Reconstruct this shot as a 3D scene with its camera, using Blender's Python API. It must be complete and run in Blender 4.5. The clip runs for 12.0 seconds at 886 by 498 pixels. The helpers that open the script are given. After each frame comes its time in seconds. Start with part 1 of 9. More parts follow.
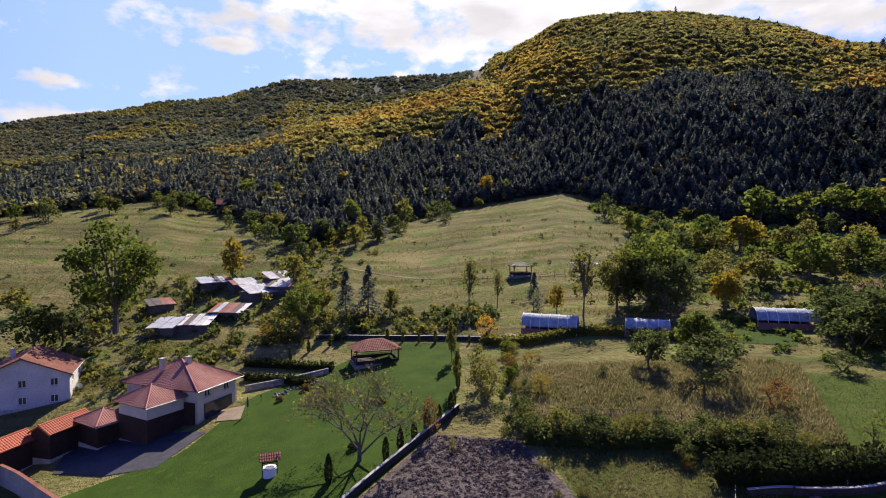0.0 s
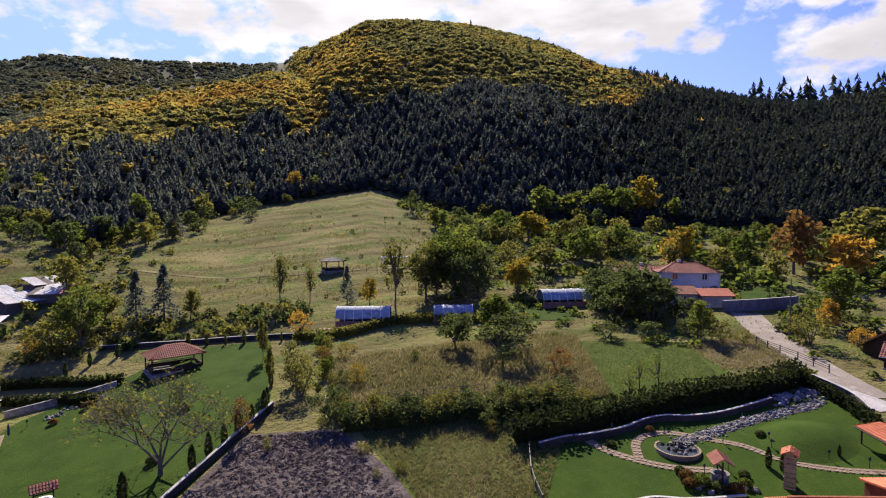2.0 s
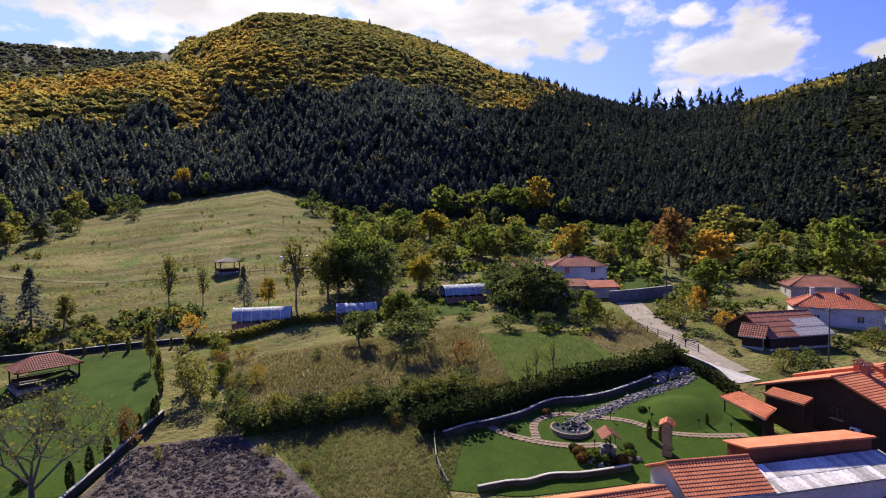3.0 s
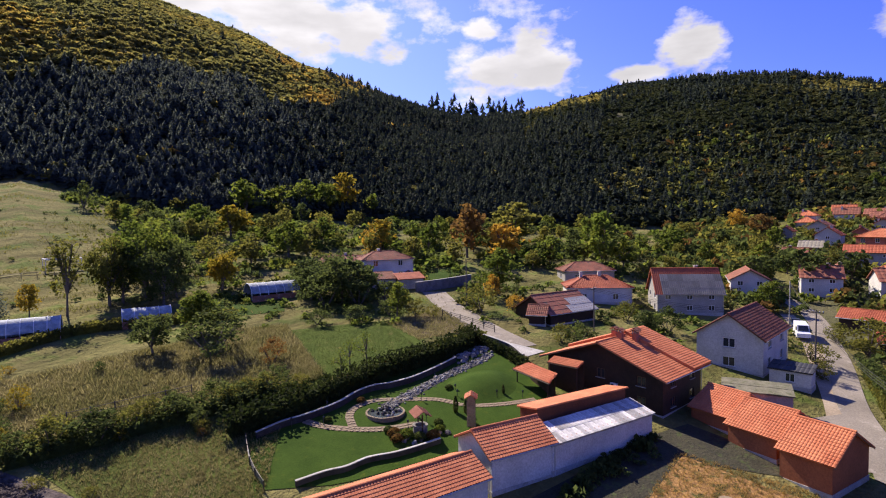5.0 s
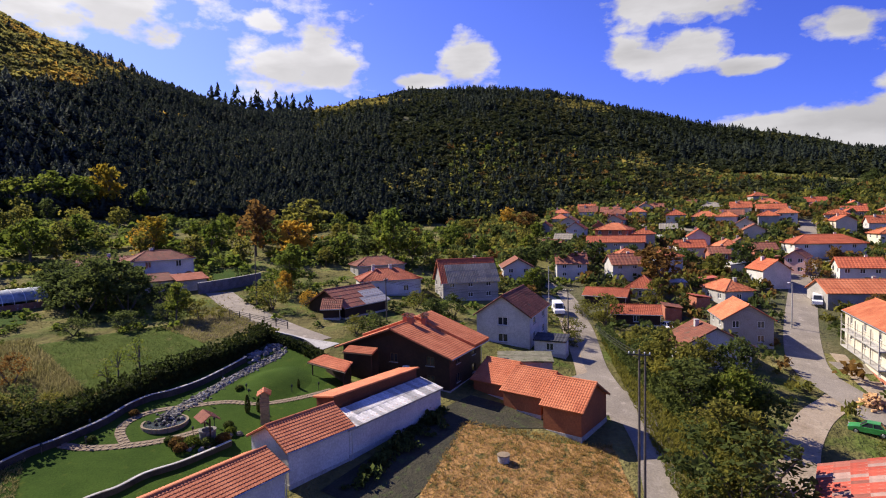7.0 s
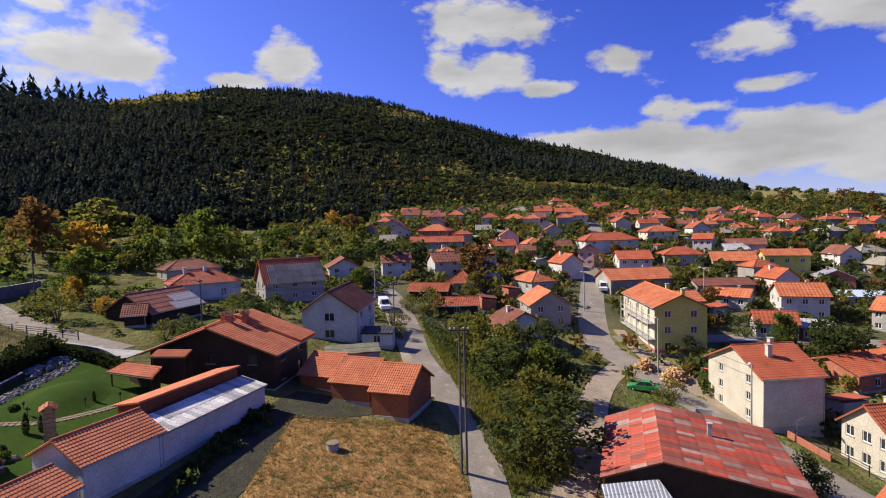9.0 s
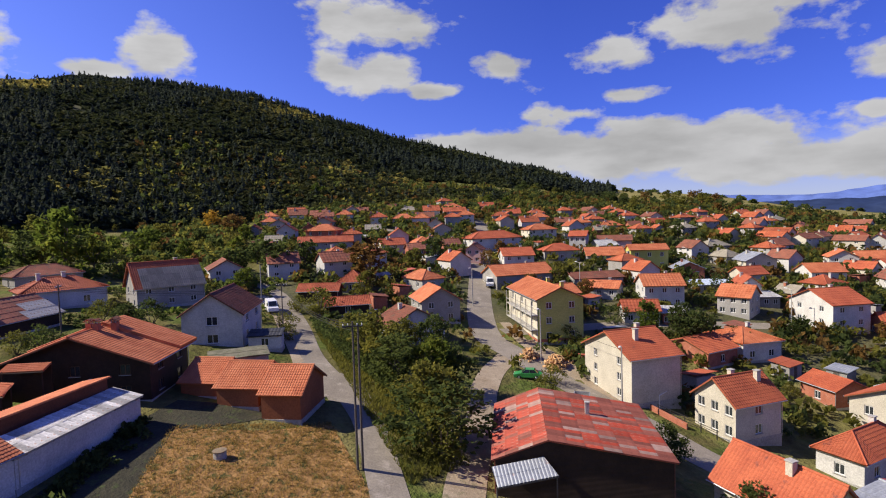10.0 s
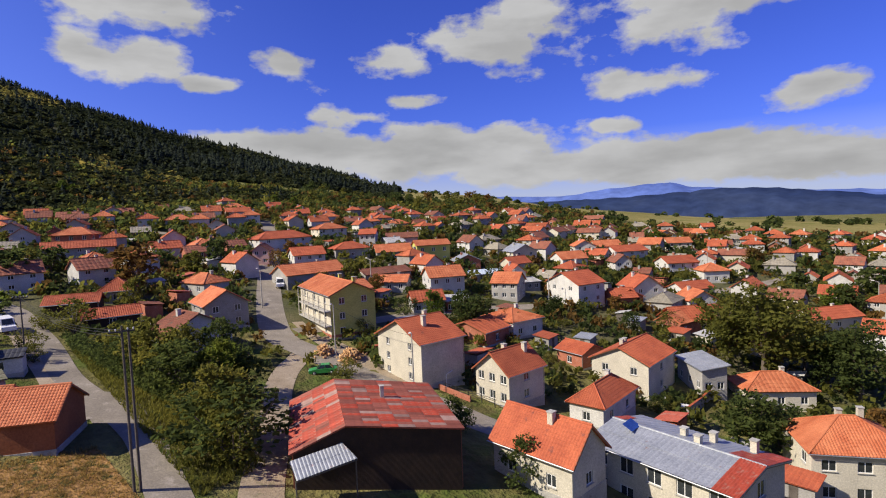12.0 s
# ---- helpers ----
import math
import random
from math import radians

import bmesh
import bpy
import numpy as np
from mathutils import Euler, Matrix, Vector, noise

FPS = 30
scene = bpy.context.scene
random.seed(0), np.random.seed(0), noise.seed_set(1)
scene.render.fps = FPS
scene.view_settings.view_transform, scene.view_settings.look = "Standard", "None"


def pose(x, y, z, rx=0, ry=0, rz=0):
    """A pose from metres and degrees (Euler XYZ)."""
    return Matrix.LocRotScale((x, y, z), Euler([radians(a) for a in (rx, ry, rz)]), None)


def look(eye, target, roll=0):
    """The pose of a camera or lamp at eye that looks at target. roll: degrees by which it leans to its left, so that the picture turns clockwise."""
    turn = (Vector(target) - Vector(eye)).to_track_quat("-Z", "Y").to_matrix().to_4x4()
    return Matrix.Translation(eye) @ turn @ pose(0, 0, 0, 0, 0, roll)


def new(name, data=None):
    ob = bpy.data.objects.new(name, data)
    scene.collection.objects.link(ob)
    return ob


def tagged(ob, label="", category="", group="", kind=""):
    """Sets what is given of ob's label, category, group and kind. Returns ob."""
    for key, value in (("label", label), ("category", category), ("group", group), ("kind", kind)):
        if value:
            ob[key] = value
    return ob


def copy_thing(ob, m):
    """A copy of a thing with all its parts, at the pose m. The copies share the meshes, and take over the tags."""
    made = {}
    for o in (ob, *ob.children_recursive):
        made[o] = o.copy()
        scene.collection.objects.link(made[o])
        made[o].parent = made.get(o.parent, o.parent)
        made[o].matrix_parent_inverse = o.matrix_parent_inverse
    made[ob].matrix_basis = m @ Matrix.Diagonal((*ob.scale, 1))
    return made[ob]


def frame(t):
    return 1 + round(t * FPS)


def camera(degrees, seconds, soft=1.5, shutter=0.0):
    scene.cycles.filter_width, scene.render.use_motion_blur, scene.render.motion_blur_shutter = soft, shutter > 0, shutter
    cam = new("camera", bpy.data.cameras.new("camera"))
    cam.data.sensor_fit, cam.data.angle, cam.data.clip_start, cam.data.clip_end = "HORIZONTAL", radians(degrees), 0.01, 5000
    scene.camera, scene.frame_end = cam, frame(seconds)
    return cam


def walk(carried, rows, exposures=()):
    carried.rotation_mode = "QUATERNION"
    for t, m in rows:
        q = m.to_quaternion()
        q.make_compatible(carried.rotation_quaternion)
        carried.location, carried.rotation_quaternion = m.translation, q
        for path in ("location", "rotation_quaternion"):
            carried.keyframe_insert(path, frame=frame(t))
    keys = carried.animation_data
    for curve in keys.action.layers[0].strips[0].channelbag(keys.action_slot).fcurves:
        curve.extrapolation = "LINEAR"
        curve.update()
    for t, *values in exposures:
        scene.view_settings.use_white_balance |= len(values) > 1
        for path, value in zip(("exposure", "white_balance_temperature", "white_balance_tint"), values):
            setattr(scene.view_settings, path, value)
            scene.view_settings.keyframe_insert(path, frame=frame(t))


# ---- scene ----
EXPOSURES = ((0.0, 0.90, 6750, 15), (5.0, 0.92, 6750, 15), (8.0, 0.69, 6690, 12), (12.0, 0.43, 6730, 9))
# ---- camera: a drone that turns and sinks a little ----
cam = camera(77.66, 12.0, 1.1)
ROWS = [
    (0.0, -0.00, 0.00, 27.00, 0.00, -2.30, -0.30),
    (0.5, 0.10, 0.10, 26.72, -4.46, -2.33, -0.13),
    (1.0, -0.14, -0.14, 26.47, -9.39, -2.34, -0.05),
    (1.5, -0.13, -0.55, 26.20, -14.45, -2.34, 0.15),
    (2.0, -0.39, -0.77, 26.00, -19.54, -2.41, 0.27),
    (2.5, -0.62, -1.00, 25.62, -24.74, -2.38, 0.41),
    (3.0, -0.71, -1.21, 25.43, -29.74, -2.46, 0.64),
    (5.0, -1.69, -1.55, 24.86, -49.70, -3.00, 0.98),
    (5.5, -1.82, -1.74, 24.60, -55.03, -3.07, 1.11),
    (6.0, -1.95, -1.85, 24.31, -60.38, -3.16, 1.18),
    (6.5, -2.05, -1.91, 24.04, -65.74, -3.27, 1.23),
    (7.0, -2.23, -1.87, 23.77, -71.06, -3.37, 1.20),
    (9.0, -2.85, -2.03, 21.82, -89.06, -2.99, 1.38),
    (9.5, -3.09, -1.88, 21.56, -94.78, -3.08, 1.53),
    (10.0, -3.40, -1.71, 21.41, -100.58, -3.24, 1.66),
    (10.5, -3.50, -1.68, 21.10, -105.85, -3.35, 1.82),
    (11.0, -3.77, -1.57, 20.84, -111.21, -3.47, 1.93),
    (11.5, -3.97, -1.45, 20.59, -116.81, -3.63, 2.15),
    (12.0, -4.14, -1.34, 20.38, -122.20, -3.82, 2.34),
]
walk(cam, [(t, pose(x, y, z, 90 + pitch, roll, yaw)) for t, x, y, z, yaw, pitch, roll in ROWS], EXPOSURES)

# ---- light ----
SUN_BEARING, SUN_HEIGHT = 14.0, 41.0
sun = new("sun", bpy.data.lights.new("sun", "SUN"))
sun.data.energy, sun.data.angle, sun.data.color = 5.0, radians(0.6), (1.0, 0.91, 0.78)
_b, _h = radians(SUN_BEARING), radians(SUN_HEIGHT)
sun.matrix_world = look((math.sin(_b) * math.cos(_h) * 50, math.cos(_b) * math.cos(_h) * 50, math.sin(_h) * 50 + 40), (0, 0, 40))

# Cumulus clouds: bearing, height, half width, half height, in degrees.
CLOUDS = ((58, 15.5, 8, 3), (74.8, 15.5, 3.2, 2.6), (69, 13.6, 3, 0.9), (54, 18.5, 2.2, 1.3), (92.5, 14.3, 5.6, 2.0), (100.5, 12.8, 3.2, 1.0),
          (95, 19.4, 9, 2.2), (107.8, 14.2, 3.6, 1.7), (117.8, 15.2, 3.6, 1.5), (119.7, 11.3, 2.8, 0.9), (113, 9.9, 3.6, 1.1),
          (131, 17.2, 9, 3.4), (147, 17.5, 9, 3.4), (141.5, 11.6, 5.6, 1.5), (156, 9.0, 4.2, 1.6), (139.5, 7.7, 2.8, 0.9))
# Unseen clouds added behind the camera, like those ahead, to whiten shaded sides.
CLOUDS += tuple((b, 10 + 5 * (i % 3), 6 + i % 3, 2 + i % 2) for i, b in enumerate(range(-170, -58, 14)))
LOW_BANK = ((106, 6.4, 16, 2.6), (122, 6.0, 20, 3.2), (140, 4.2, 26, 2.4), (158, 3.2, 18, 1.8))
BANKS = ((8, 24, 44, 11), (37, 19.5, 15, 4.2), (-21, 16.8, 4, 1.2), (-35, 12, 4, 1.0), (-33, 9.0, 8, 1.3))
world = bpy.data.worlds.new("sky")
scene.world, world.use_nodes = world, True
wn, wl = world.node_tree.nodes, world.node_tree.links
wn.clear()


def wnode(kind, *ins, op=None):
    n = wn.new(kind)
    if op:
        n.operation = op
    for i, v in enumerate(ins):
        if v is None:
            continue
        if isinstance(v, bpy.types.NodeSocket):
            wl.new(v, n.inputs[i])
        else:
            n.inputs[i].default_value = v
    return n


def wmath(op, a, b=None, c=None):
    return wnode("ShaderNodeMath", a, b, c, op=op).outputs[0]


sky = wnode("ShaderNodeTexSky")
sky.sky_type, sky.sun_disc, sky.sun_elevation, sky.sun_rotation = "NISHITA", False, _h, _b
sky.altitude, sky.air_density, sky.dust_density, sky.ozone_density = 600.0, 1.0, 0.6, 2.5
spot = wnode("ShaderNodeTexCoord").outputs["Generated"]
xyz = wnode("ShaderNodeSeparateXYZ", spot).outputs
bearing = wmath("MULTIPLY", wmath("ARCTAN2", xyz[0], xyz[1]), 57.2958)
height = wmath("MULTIPLY", wmath("ARCSINE", xyz[2]), 57.2958)
flat = wnode("ShaderNodeCombineXYZ", bearing, wmath("MULTIPLY", height, 1.7), 0.0).outputs[0]
puff = wnode("ShaderNodeTexNoise", flat)
puff.inputs["Scale"].default_value, puff.inputs["Detail"].default_value, puff.inputs["Roughness"].default_value = 0.16, 9.0, 0.58
place = wnode("ShaderNodeCombineXYZ", bearing, height, 0.0).outputs[0]


def cover(rows):
    """The largest of the clouds' own masks: 1 in their middle, 0 at their rim."""
    total = None
    for b, h, w, t in rows:
        off = wnode("ShaderNodeVectorMath", place, (b, h, 0), op="SUBTRACT").outputs[0]
        off = wnode("ShaderNodeVectorMath", off, (w, t, 1), op="DIVIDE").outputs[0]
        m = wmath("SUBTRACT", 1.0, wnode("ShaderNodeVectorMath", off, op="LENGTH").outputs["Value"])
        total = m if total is None else wmath("MAXIMUM", total, m)
    return total


shape = wmath("MAXIMUM", wmath("MAXIMUM", cover(CLOUDS), wmath("MULTIPLY", cover(BANKS), 0.9)), wmath("MULTIPLY", cover(LOW_BANK), 1.6))
dense = wmath("ADD", shape, wmath("MULTIPLY", wmath("SUBTRACT", puff.outputs[0], 0.5), 3.2))
mask = wnode("ShaderNodeMapRange", dense, 0.02, 0.42, 0.0, 1.0).outputs[0]
shade = wnode("ShaderNodeMapRange", dense, 0.3, 1.9, 1.05, 0.88).outputs[0]
# Grey layers inside the clouds, longer than they are high.
layers = wnode("ShaderNodeTexNoise", wnode("ShaderNodeCombineXYZ", wmath("MULTIPLY", bearing, 0.35), wmath("MULTIPLY", height, 1.3), 4.0).outputs[0])
layers.inputs["Scale"].default_value, layers.inputs["Detail"].default_value = 0.30, 5.0
shade = wmath("MULTIPLY", shade, wnode("ShaderNodeMapRange", layers.outputs[0], 0.38, 0.62, 0.84, 1.08).outputs[0])
glare = wnode("ShaderNodeMapRange", wmath("ABSOLUTE", wmath("SUBTRACT", bearing, 12.0)), 15.0, 85.0, 1.25, 0.86).outputs[0]
SKY_GAIN, CLOUD_GAIN = 0.070, 0.43
blue = wnode("ShaderNodeVectorMath", sky.outputs[0], (0.74 * SKY_GAIN, 0.80 * SKY_GAIN, 1.78 * SKY_GAIN), op="MULTIPLY").outputs[0]
# The sky deepens away from the sun.
deepen = wnode("ShaderNodeMapRange", wmath("ABSOLUTE", wmath("SUBTRACT", bearing, 12.0)), 40.0, 100.0, 0.0, 1.0).outputs[0]
deep = wnode("ShaderNodeMix")
deep.data_type = "VECTOR"
wl.new(deepen, deep.inputs[0])
deep.inputs[4].default_value, deep.inputs[5].default_value = (1.0, 1.0, 1.0), (0.50, 0.62, 0.88)
blue = wnode("ShaderNodeVectorMath", blue, deep.outputs[1], op="MULTIPLY").outputs[0]
# White haze low over the plain.
low_haze = wmath("MULTIPLY", wnode("ShaderNodeMapRange", height, 0.5, 7.5, 0.8, 0.0).outputs[0], wnode("ShaderNodeMapRange", bearing, 60.0, 110.0, 0.0, 1.0).outputs[0])
hazy = wnode("ShaderNodeMix")
hazy.data_type = "VECTOR"
wl.new(low_haze, hazy.inputs[0]), wl.new(blue, hazy.inputs[4])
hazy.inputs[5].default_value = (0.40, 0.45, 0.56)
blue = hazy.outputs[1]
# Pale glare in the air towards the sun, low over the hills.
near_sun = wmath("MULTIPLY", wnode("ShaderNodeMapRange", wmath("ABSOLUTE", wmath("ADD", bearing, 8.0)), 25.0, 70.0, 0.75, 0.0).outputs[0], wnode("ShaderNodeMapRange", height, 20.0, 45.0, 1.0, 0.0).outputs[0])
pale = wnode("ShaderNodeMix")
pale.data_type = "VECTOR"
wl.new(near_sun, pale.inputs[0]), wl.new(blue, pale.inputs[4])
pale.inputs[5].default_value = (0.27, 0.41, 0.50)
blue = pale.outputs[1]
cloud = wnode("ShaderNodeVectorMath", (0.97 * CLOUD_GAIN, 0.985 * CLOUD_GAIN, 1.03 * CLOUD_GAIN), op="SCALE")
wl.new(wmath("MULTIPLY", shade, glare), cloud.inputs["Scale"])
both = wnode("ShaderNodeMix")
both.data_type = "VECTOR"
wl.new(mask, both.inputs[0]), wl.new(blue, both.inputs[4]), wl.new(cloud.outputs[0], both.inputs[5])
back = wnode("ShaderNodeBackground", both.outputs[1], 1.0)
wl.new(back.outputs[0], wnode("ShaderNodeOutputWorld").inputs[0])

# ---- materials ----


def surface(name, dark, light, scale=1.0, rough=0.85, bump=0.3, grain=12.0, spread=0.5, metal=0.0, per_object=0.0, per_island=0.0, accent=None, accent_at=0.62, wave=None, gloss=0.3):
    """A weathered surface: two colours in broad patches, a fine grain with relief, wear in an accent colour."""
    m = bpy.data.materials.new(name)
    m.use_nodes = True
    n, l = m.node_tree.nodes, m.node_tree.links
    p = n["Principled BSDF"]
    p.inputs["Roughness"].default_value, p.inputs["Metallic"].default_value = rough, metal
    p.inputs["Specular IOR Level"].default_value = gloss
    at = n.new("ShaderNodeTexCoord").outputs["Object"]

    def cloud(s, detail, rgh=0.6):
        c = n.new("ShaderNodeTexNoise")
        l.new(at, c.inputs["Vector"])
        c.inputs["Scale"].default_value, c.inputs["Detail"].default_value, c.inputs["Roughness"].default_value = s, detail, rgh
        return c.outputs[0]

    def mix(f, a, b, mode="MIX"):
        c = n.new("ShaderNodeMix")
        c.data_type, c.blend_type = "RGBA", mode
        for sock, v in ((c.inputs[0], f), (c.inputs[6], a), (c.inputs[7], b)):
            if isinstance(v, bpy.types.NodeSocket):
                l.new(v, sock)
            else:
                sock.default_value = v if isinstance(v, float) else (*v, 1.0)
        return c.outputs[2]

    def ramp(v, lo, hi, a=0.0, b=1.0):
        c = n.new("ShaderNodeMapRange")
        l.new(v, c.inputs[0])
        for i, k in enumerate((lo, hi, a, b)):
            c.inputs[i + 1].default_value = k
        return c.outputs[0]

    broad, fine = cloud(scale, 4.0), cloud(grain, 3.0, 0.7)
    colour = mix(ramp(broad, 0.5 - spread * 0.4, 0.5 + spread * 0.4), dark, light)
    if accent:
        colour = mix(ramp(cloud(scale * 2.3 + 0.07, 5.0), accent_at, accent_at + 0.12), colour, accent)
    g = ramp(fine, 0.25, 0.75, 0.72, 1.25)
    if per_object:
        r = n.new("ShaderNodeObjectInfo").outputs["Random"]
        k = n.new("ShaderNodeMath")
        k.operation = "MULTIPLY"
        l.new(g, k.inputs[0]), l.new(ramp(r, 0, 1, 1 - per_object, 1 + per_object), k.inputs[1])
        g = k.outputs[0]
    if per_island:
        r = n.new("ShaderNodeNewGeometry").outputs["Random Per Island"]
        k = n.new("ShaderNodeMath")
        k.operation = "MULTIPLY"
        l.new(g, k.inputs[0]), l.new(ramp(r, 0, 1, 1 - per_island, 1 + per_island), k.inputs[1])
        g = k.outputs[0]
    s = n.new("ShaderNodeVectorMath")
    s.operation = "SCALE"
    l.new(colour, s.inputs[0]), l.new(g, s.inputs["Scale"])
    l.new(s.outputs[0], p.inputs["Base Color"])
    relief = fine
    if wave:
        w = n.new("ShaderNodeTexWave")
        l.new(at, w.inputs["Vector"])
        w.bands_direction, w.inputs["Scale"].default_value = wave[0], wave[1]
        w.inputs["Distortion"].default_value = 0.4
        k = n.new("ShaderNodeMath")
        k.operation = "ADD"
        l.new(w.outputs["Fac"], k.inputs[0]), l.new(fine, k.inputs[1])
        relief = k.outputs[0]
    if bump:
        b = n.new("ShaderNodeBump")
        b.inputs["Strength"].default_value, b.inputs["Distance"].default_value = bump, 0.6 / max(grain, 0.5)
        l.new(relief, b.inputs["Height"]), l.new(b.outputs[0], p.inputs["Normal"])
    return m


def leafy(name, hues, scale=0.02, grain=0.6, thin=0.0):
    """Foliage whose colour drifts between several hues over the slope and from crown to crown."""
    m = bpy.data.materials.new(name)
    m.use_nodes = True
    n, l = m.node_tree.nodes, m.node_tree.links
    p = n["Principled BSDF"]
    p.inputs["Roughness"].default_value, p.inputs["Specular IOR Level"].default_value = 0.9, 0.1
    geo = n.new("ShaderNodeNewGeometry")
    at = n.new("ShaderNodeTexCoord").outputs["Object"]
    patch, fine = n.new("ShaderNodeTexNoise"), n.new("ShaderNodeTexNoise")
    l.new(geo.outputs["Position"], patch.inputs["Vector"]), l.new(at, fine.inputs["Vector"])
    patch.inputs["Scale"].default_value, patch.inputs["Detail"].default_value = scale, 3.0
    fine.inputs["Scale"].default_value, fine.inputs["Detail"].default_value, fine.inputs["Roughness"].default_value = grain, 4.0, 0.75
    mixv = n.new("ShaderNodeMath")
    mixv.operation = "MULTIPLY_ADD"
    l.new(geo.outputs["Random Per Island"], mixv.inputs[0])
    mixv.inputs[1].default_value = 0.55
    off = n.new("ShaderNodeMath")
    off.operation = "MULTIPLY_ADD"
    l.new(patch.outputs[0], off.inputs[0])
    off.inputs[1].default_value, off.inputs[2].default_value = 1.6, -0.58
    l.new(off.outputs[0], mixv.inputs[2])
    ramp = n.new("ShaderNodeValToRGB")
    l.new(mixv.outputs[0], ramp.inputs[0])
    el = ramp.color_ramp.elements
    while len(el) < len(hues):
        el.new(0.5)
    for i, h in enumerate(hues):
        el[i].position, el[i].color = i / (len(hues) - 1), (*h, 1)
    g = n.new("ShaderNodeMapRange")
    l.new(fine.outputs[0], g.inputs[0])
    for i, k in enumerate((0.25, 0.75, 0.45, 1.5)):
        g.inputs[i + 1].default_value = k
    s = n.new("ShaderNodeVectorMath")
    s.operation = "SCALE"
    l.new(ramp.outputs[0], s.inputs[0]), l.new(g.outputs[0], s.inputs["Scale"]), l.new(s.outputs[0], p.inputs["Base Color"])
    b = n.new("ShaderNodeBump")
    b.inputs["Strength"].default_value, b.inputs["Distance"].default_value = 0.8, 0.9
    l.new(fine.outputs[0], b.inputs["Height"]), l.new(b.outputs[0], p.inputs["Normal"])
    if thin:
        t, mixed = n.new("ShaderNodeBsdfTranslucent"), n.new("ShaderNodeMixShader")
        mixed.inputs[0].default_value = thin
        l.new(s.outputs[0], t.inputs["Color"]), l.new(p.outputs[0], mixed.inputs[1]), l.new(t.outputs[0], mixed.inputs[2])
        l.new(mixed.outputs[0], n["Material Output"].inputs["Surface"])
    return m


tile_orange = surface("orange_roof_tiles", (0.380, 0.10, 0.04), (0.551, 0.19, 0.085), 0.5, 0.75, 0.3, 7, per_object=0.12, accent=(0.26, 0.07, 0.045), accent_at=0.66)
tile_red = surface("red_roof_tiles", (0.294, 0.065, 0.03), (0.437, 0.115, 0.05), 0.4, 0.75, 0.3, 6, per_object=0.15, accent=(0.17, 0.055, 0.04), accent_at=0.62)
tile_old = surface("old_brown_roof_tiles", (0.17, 0.06, 0.04), (0.30, 0.11, 0.065), 0.5, 0.85, 0.35, 6, per_object=0.2, accent=(0.12, 0.09, 0.06), accent_at=0.56)
tile_far = surface("distant_roof_tiles", (0.34, 0.08, 0.035), (0.50, 0.145, 0.06), 0.3, 0.8, 0.5, 4, per_object=0.25, accent=(0.2, 0.07, 0.05), accent_at=0.6, wave=("X", 1.4))
sheet_rusty = surface("rusty_red_sheet_roof", (0.36, 0.07, 0.04), (0.44, 0.13, 0.08), 0.35, 0.6, 0.25, 3, accent=(0.34, 0.25, 0.2), accent_at=0.58)
sheet_grey = surface("grey_sheet_metal", (0.26, 0.28, 0.31), (0.38, 0.40, 0.43), 0.5, 0.5, 0.15, 5, metal=0.3, accent=(0.34, 0.15, 0.09), accent_at=0.66)
sheet_mixed = surface("stained_lean_to_sheet", (0.38, 0.37, 0.35), (0.66, 0.64, 0.61), 0.9, 0.85, 0.3, 4, per_object=0.4, accent=(0.30, 0.15, 0.08), accent_at=0.60, gloss=0.1)
sheet_worn = surface("worn_asbestos_sheet", (0.30, 0.30, 0.29), (0.54, 0.54, 0.52), 0.6, 0.8, 0.3, 5, accent=(0.24, 0.14, 0.08), accent_at=0.6)
sheet_rusted = surface("rust_streaked_sheet", (0.27, 0.265, 0.255), (0.47, 0.46, 0.44), 1.3, 0.8, 0.3, 5, accent=(0.22, 0.13, 0.085), accent_at=0.55)
sheet_blue = surface("pale_blue_sheet", (0.46, 0.55, 0.64), (0.58, 0.66, 0.74), 0.4, 0.5, 0.1, 5)
plaster_white = surface("white_plaster", (0.42, 0.41, 0.39), (0.60, 0.59, 0.56), 0.35, 0.9, 0.2, 6, per_object=0.06, accent=(0.50, 0.47, 0.42), accent_at=0.66)
plaster_cream = surface("cream_plaster", (0.44, 0.405, 0.33), (0.59, 0.545, 0.445), 0.35, 0.9, 0.2, 6, per_object=0.08, accent=(0.47, 0.41, 0.32), accent_at=0.66)
plaster_grey = surface("grey_plaster", (0.26, 0.25, 0.235), (0.38, 0.365, 0.34), 0.4, 0.9, 0.25, 6, per_object=0.15, accent=(0.28, 0.24, 0.2), accent_at=0.6)
plaster_yellow = surface("yellow_green_plaster", (0.42, 0.41, 0.10), (0.54, 0.52, 0.15), 0.35, 0.9, 0.15, 6)
plaster_pink = surface("pink_plaster", (0.56, 0.33, 0.30), (0.68, 0.43, 0.38), 0.4, 0.9, 0.15, 6)
plaster_terracotta = surface("terracotta_plaster", (0.25, 0.08, 0.034), (0.34, 0.118, 0.05), 0.4, 0.9, 0.2, 6)
brick = surface("raw_brick", (0.30, 0.10, 0.06), (0.42, 0.16, 0.10), 1.2, 0.9, 0.4, 9, accent=(0.34, 0.26, 0.22), accent_at=0.6)
concrete = surface("weathered_concrete", (0.30, 0.29, 0.27), (0.44, 0.43, 0.40), 0.5, 0.9, 0.3, 6, accent=(0.22, 0.21, 0.18), accent_at=0.6)
stone = surface("rough_stone", (0.075, 0.071, 0.064), (0.25, 0.238, 0.215), 1.5, 0.9, 0.6, 5, per_object=0.6, per_island=0.3)
pale_stone = surface("pale_stone_paving", (0.165, 0.125, 0.08), (0.245, 0.19, 0.125), 1.2, 0.9, 0.4, 6, per_island=0.2)
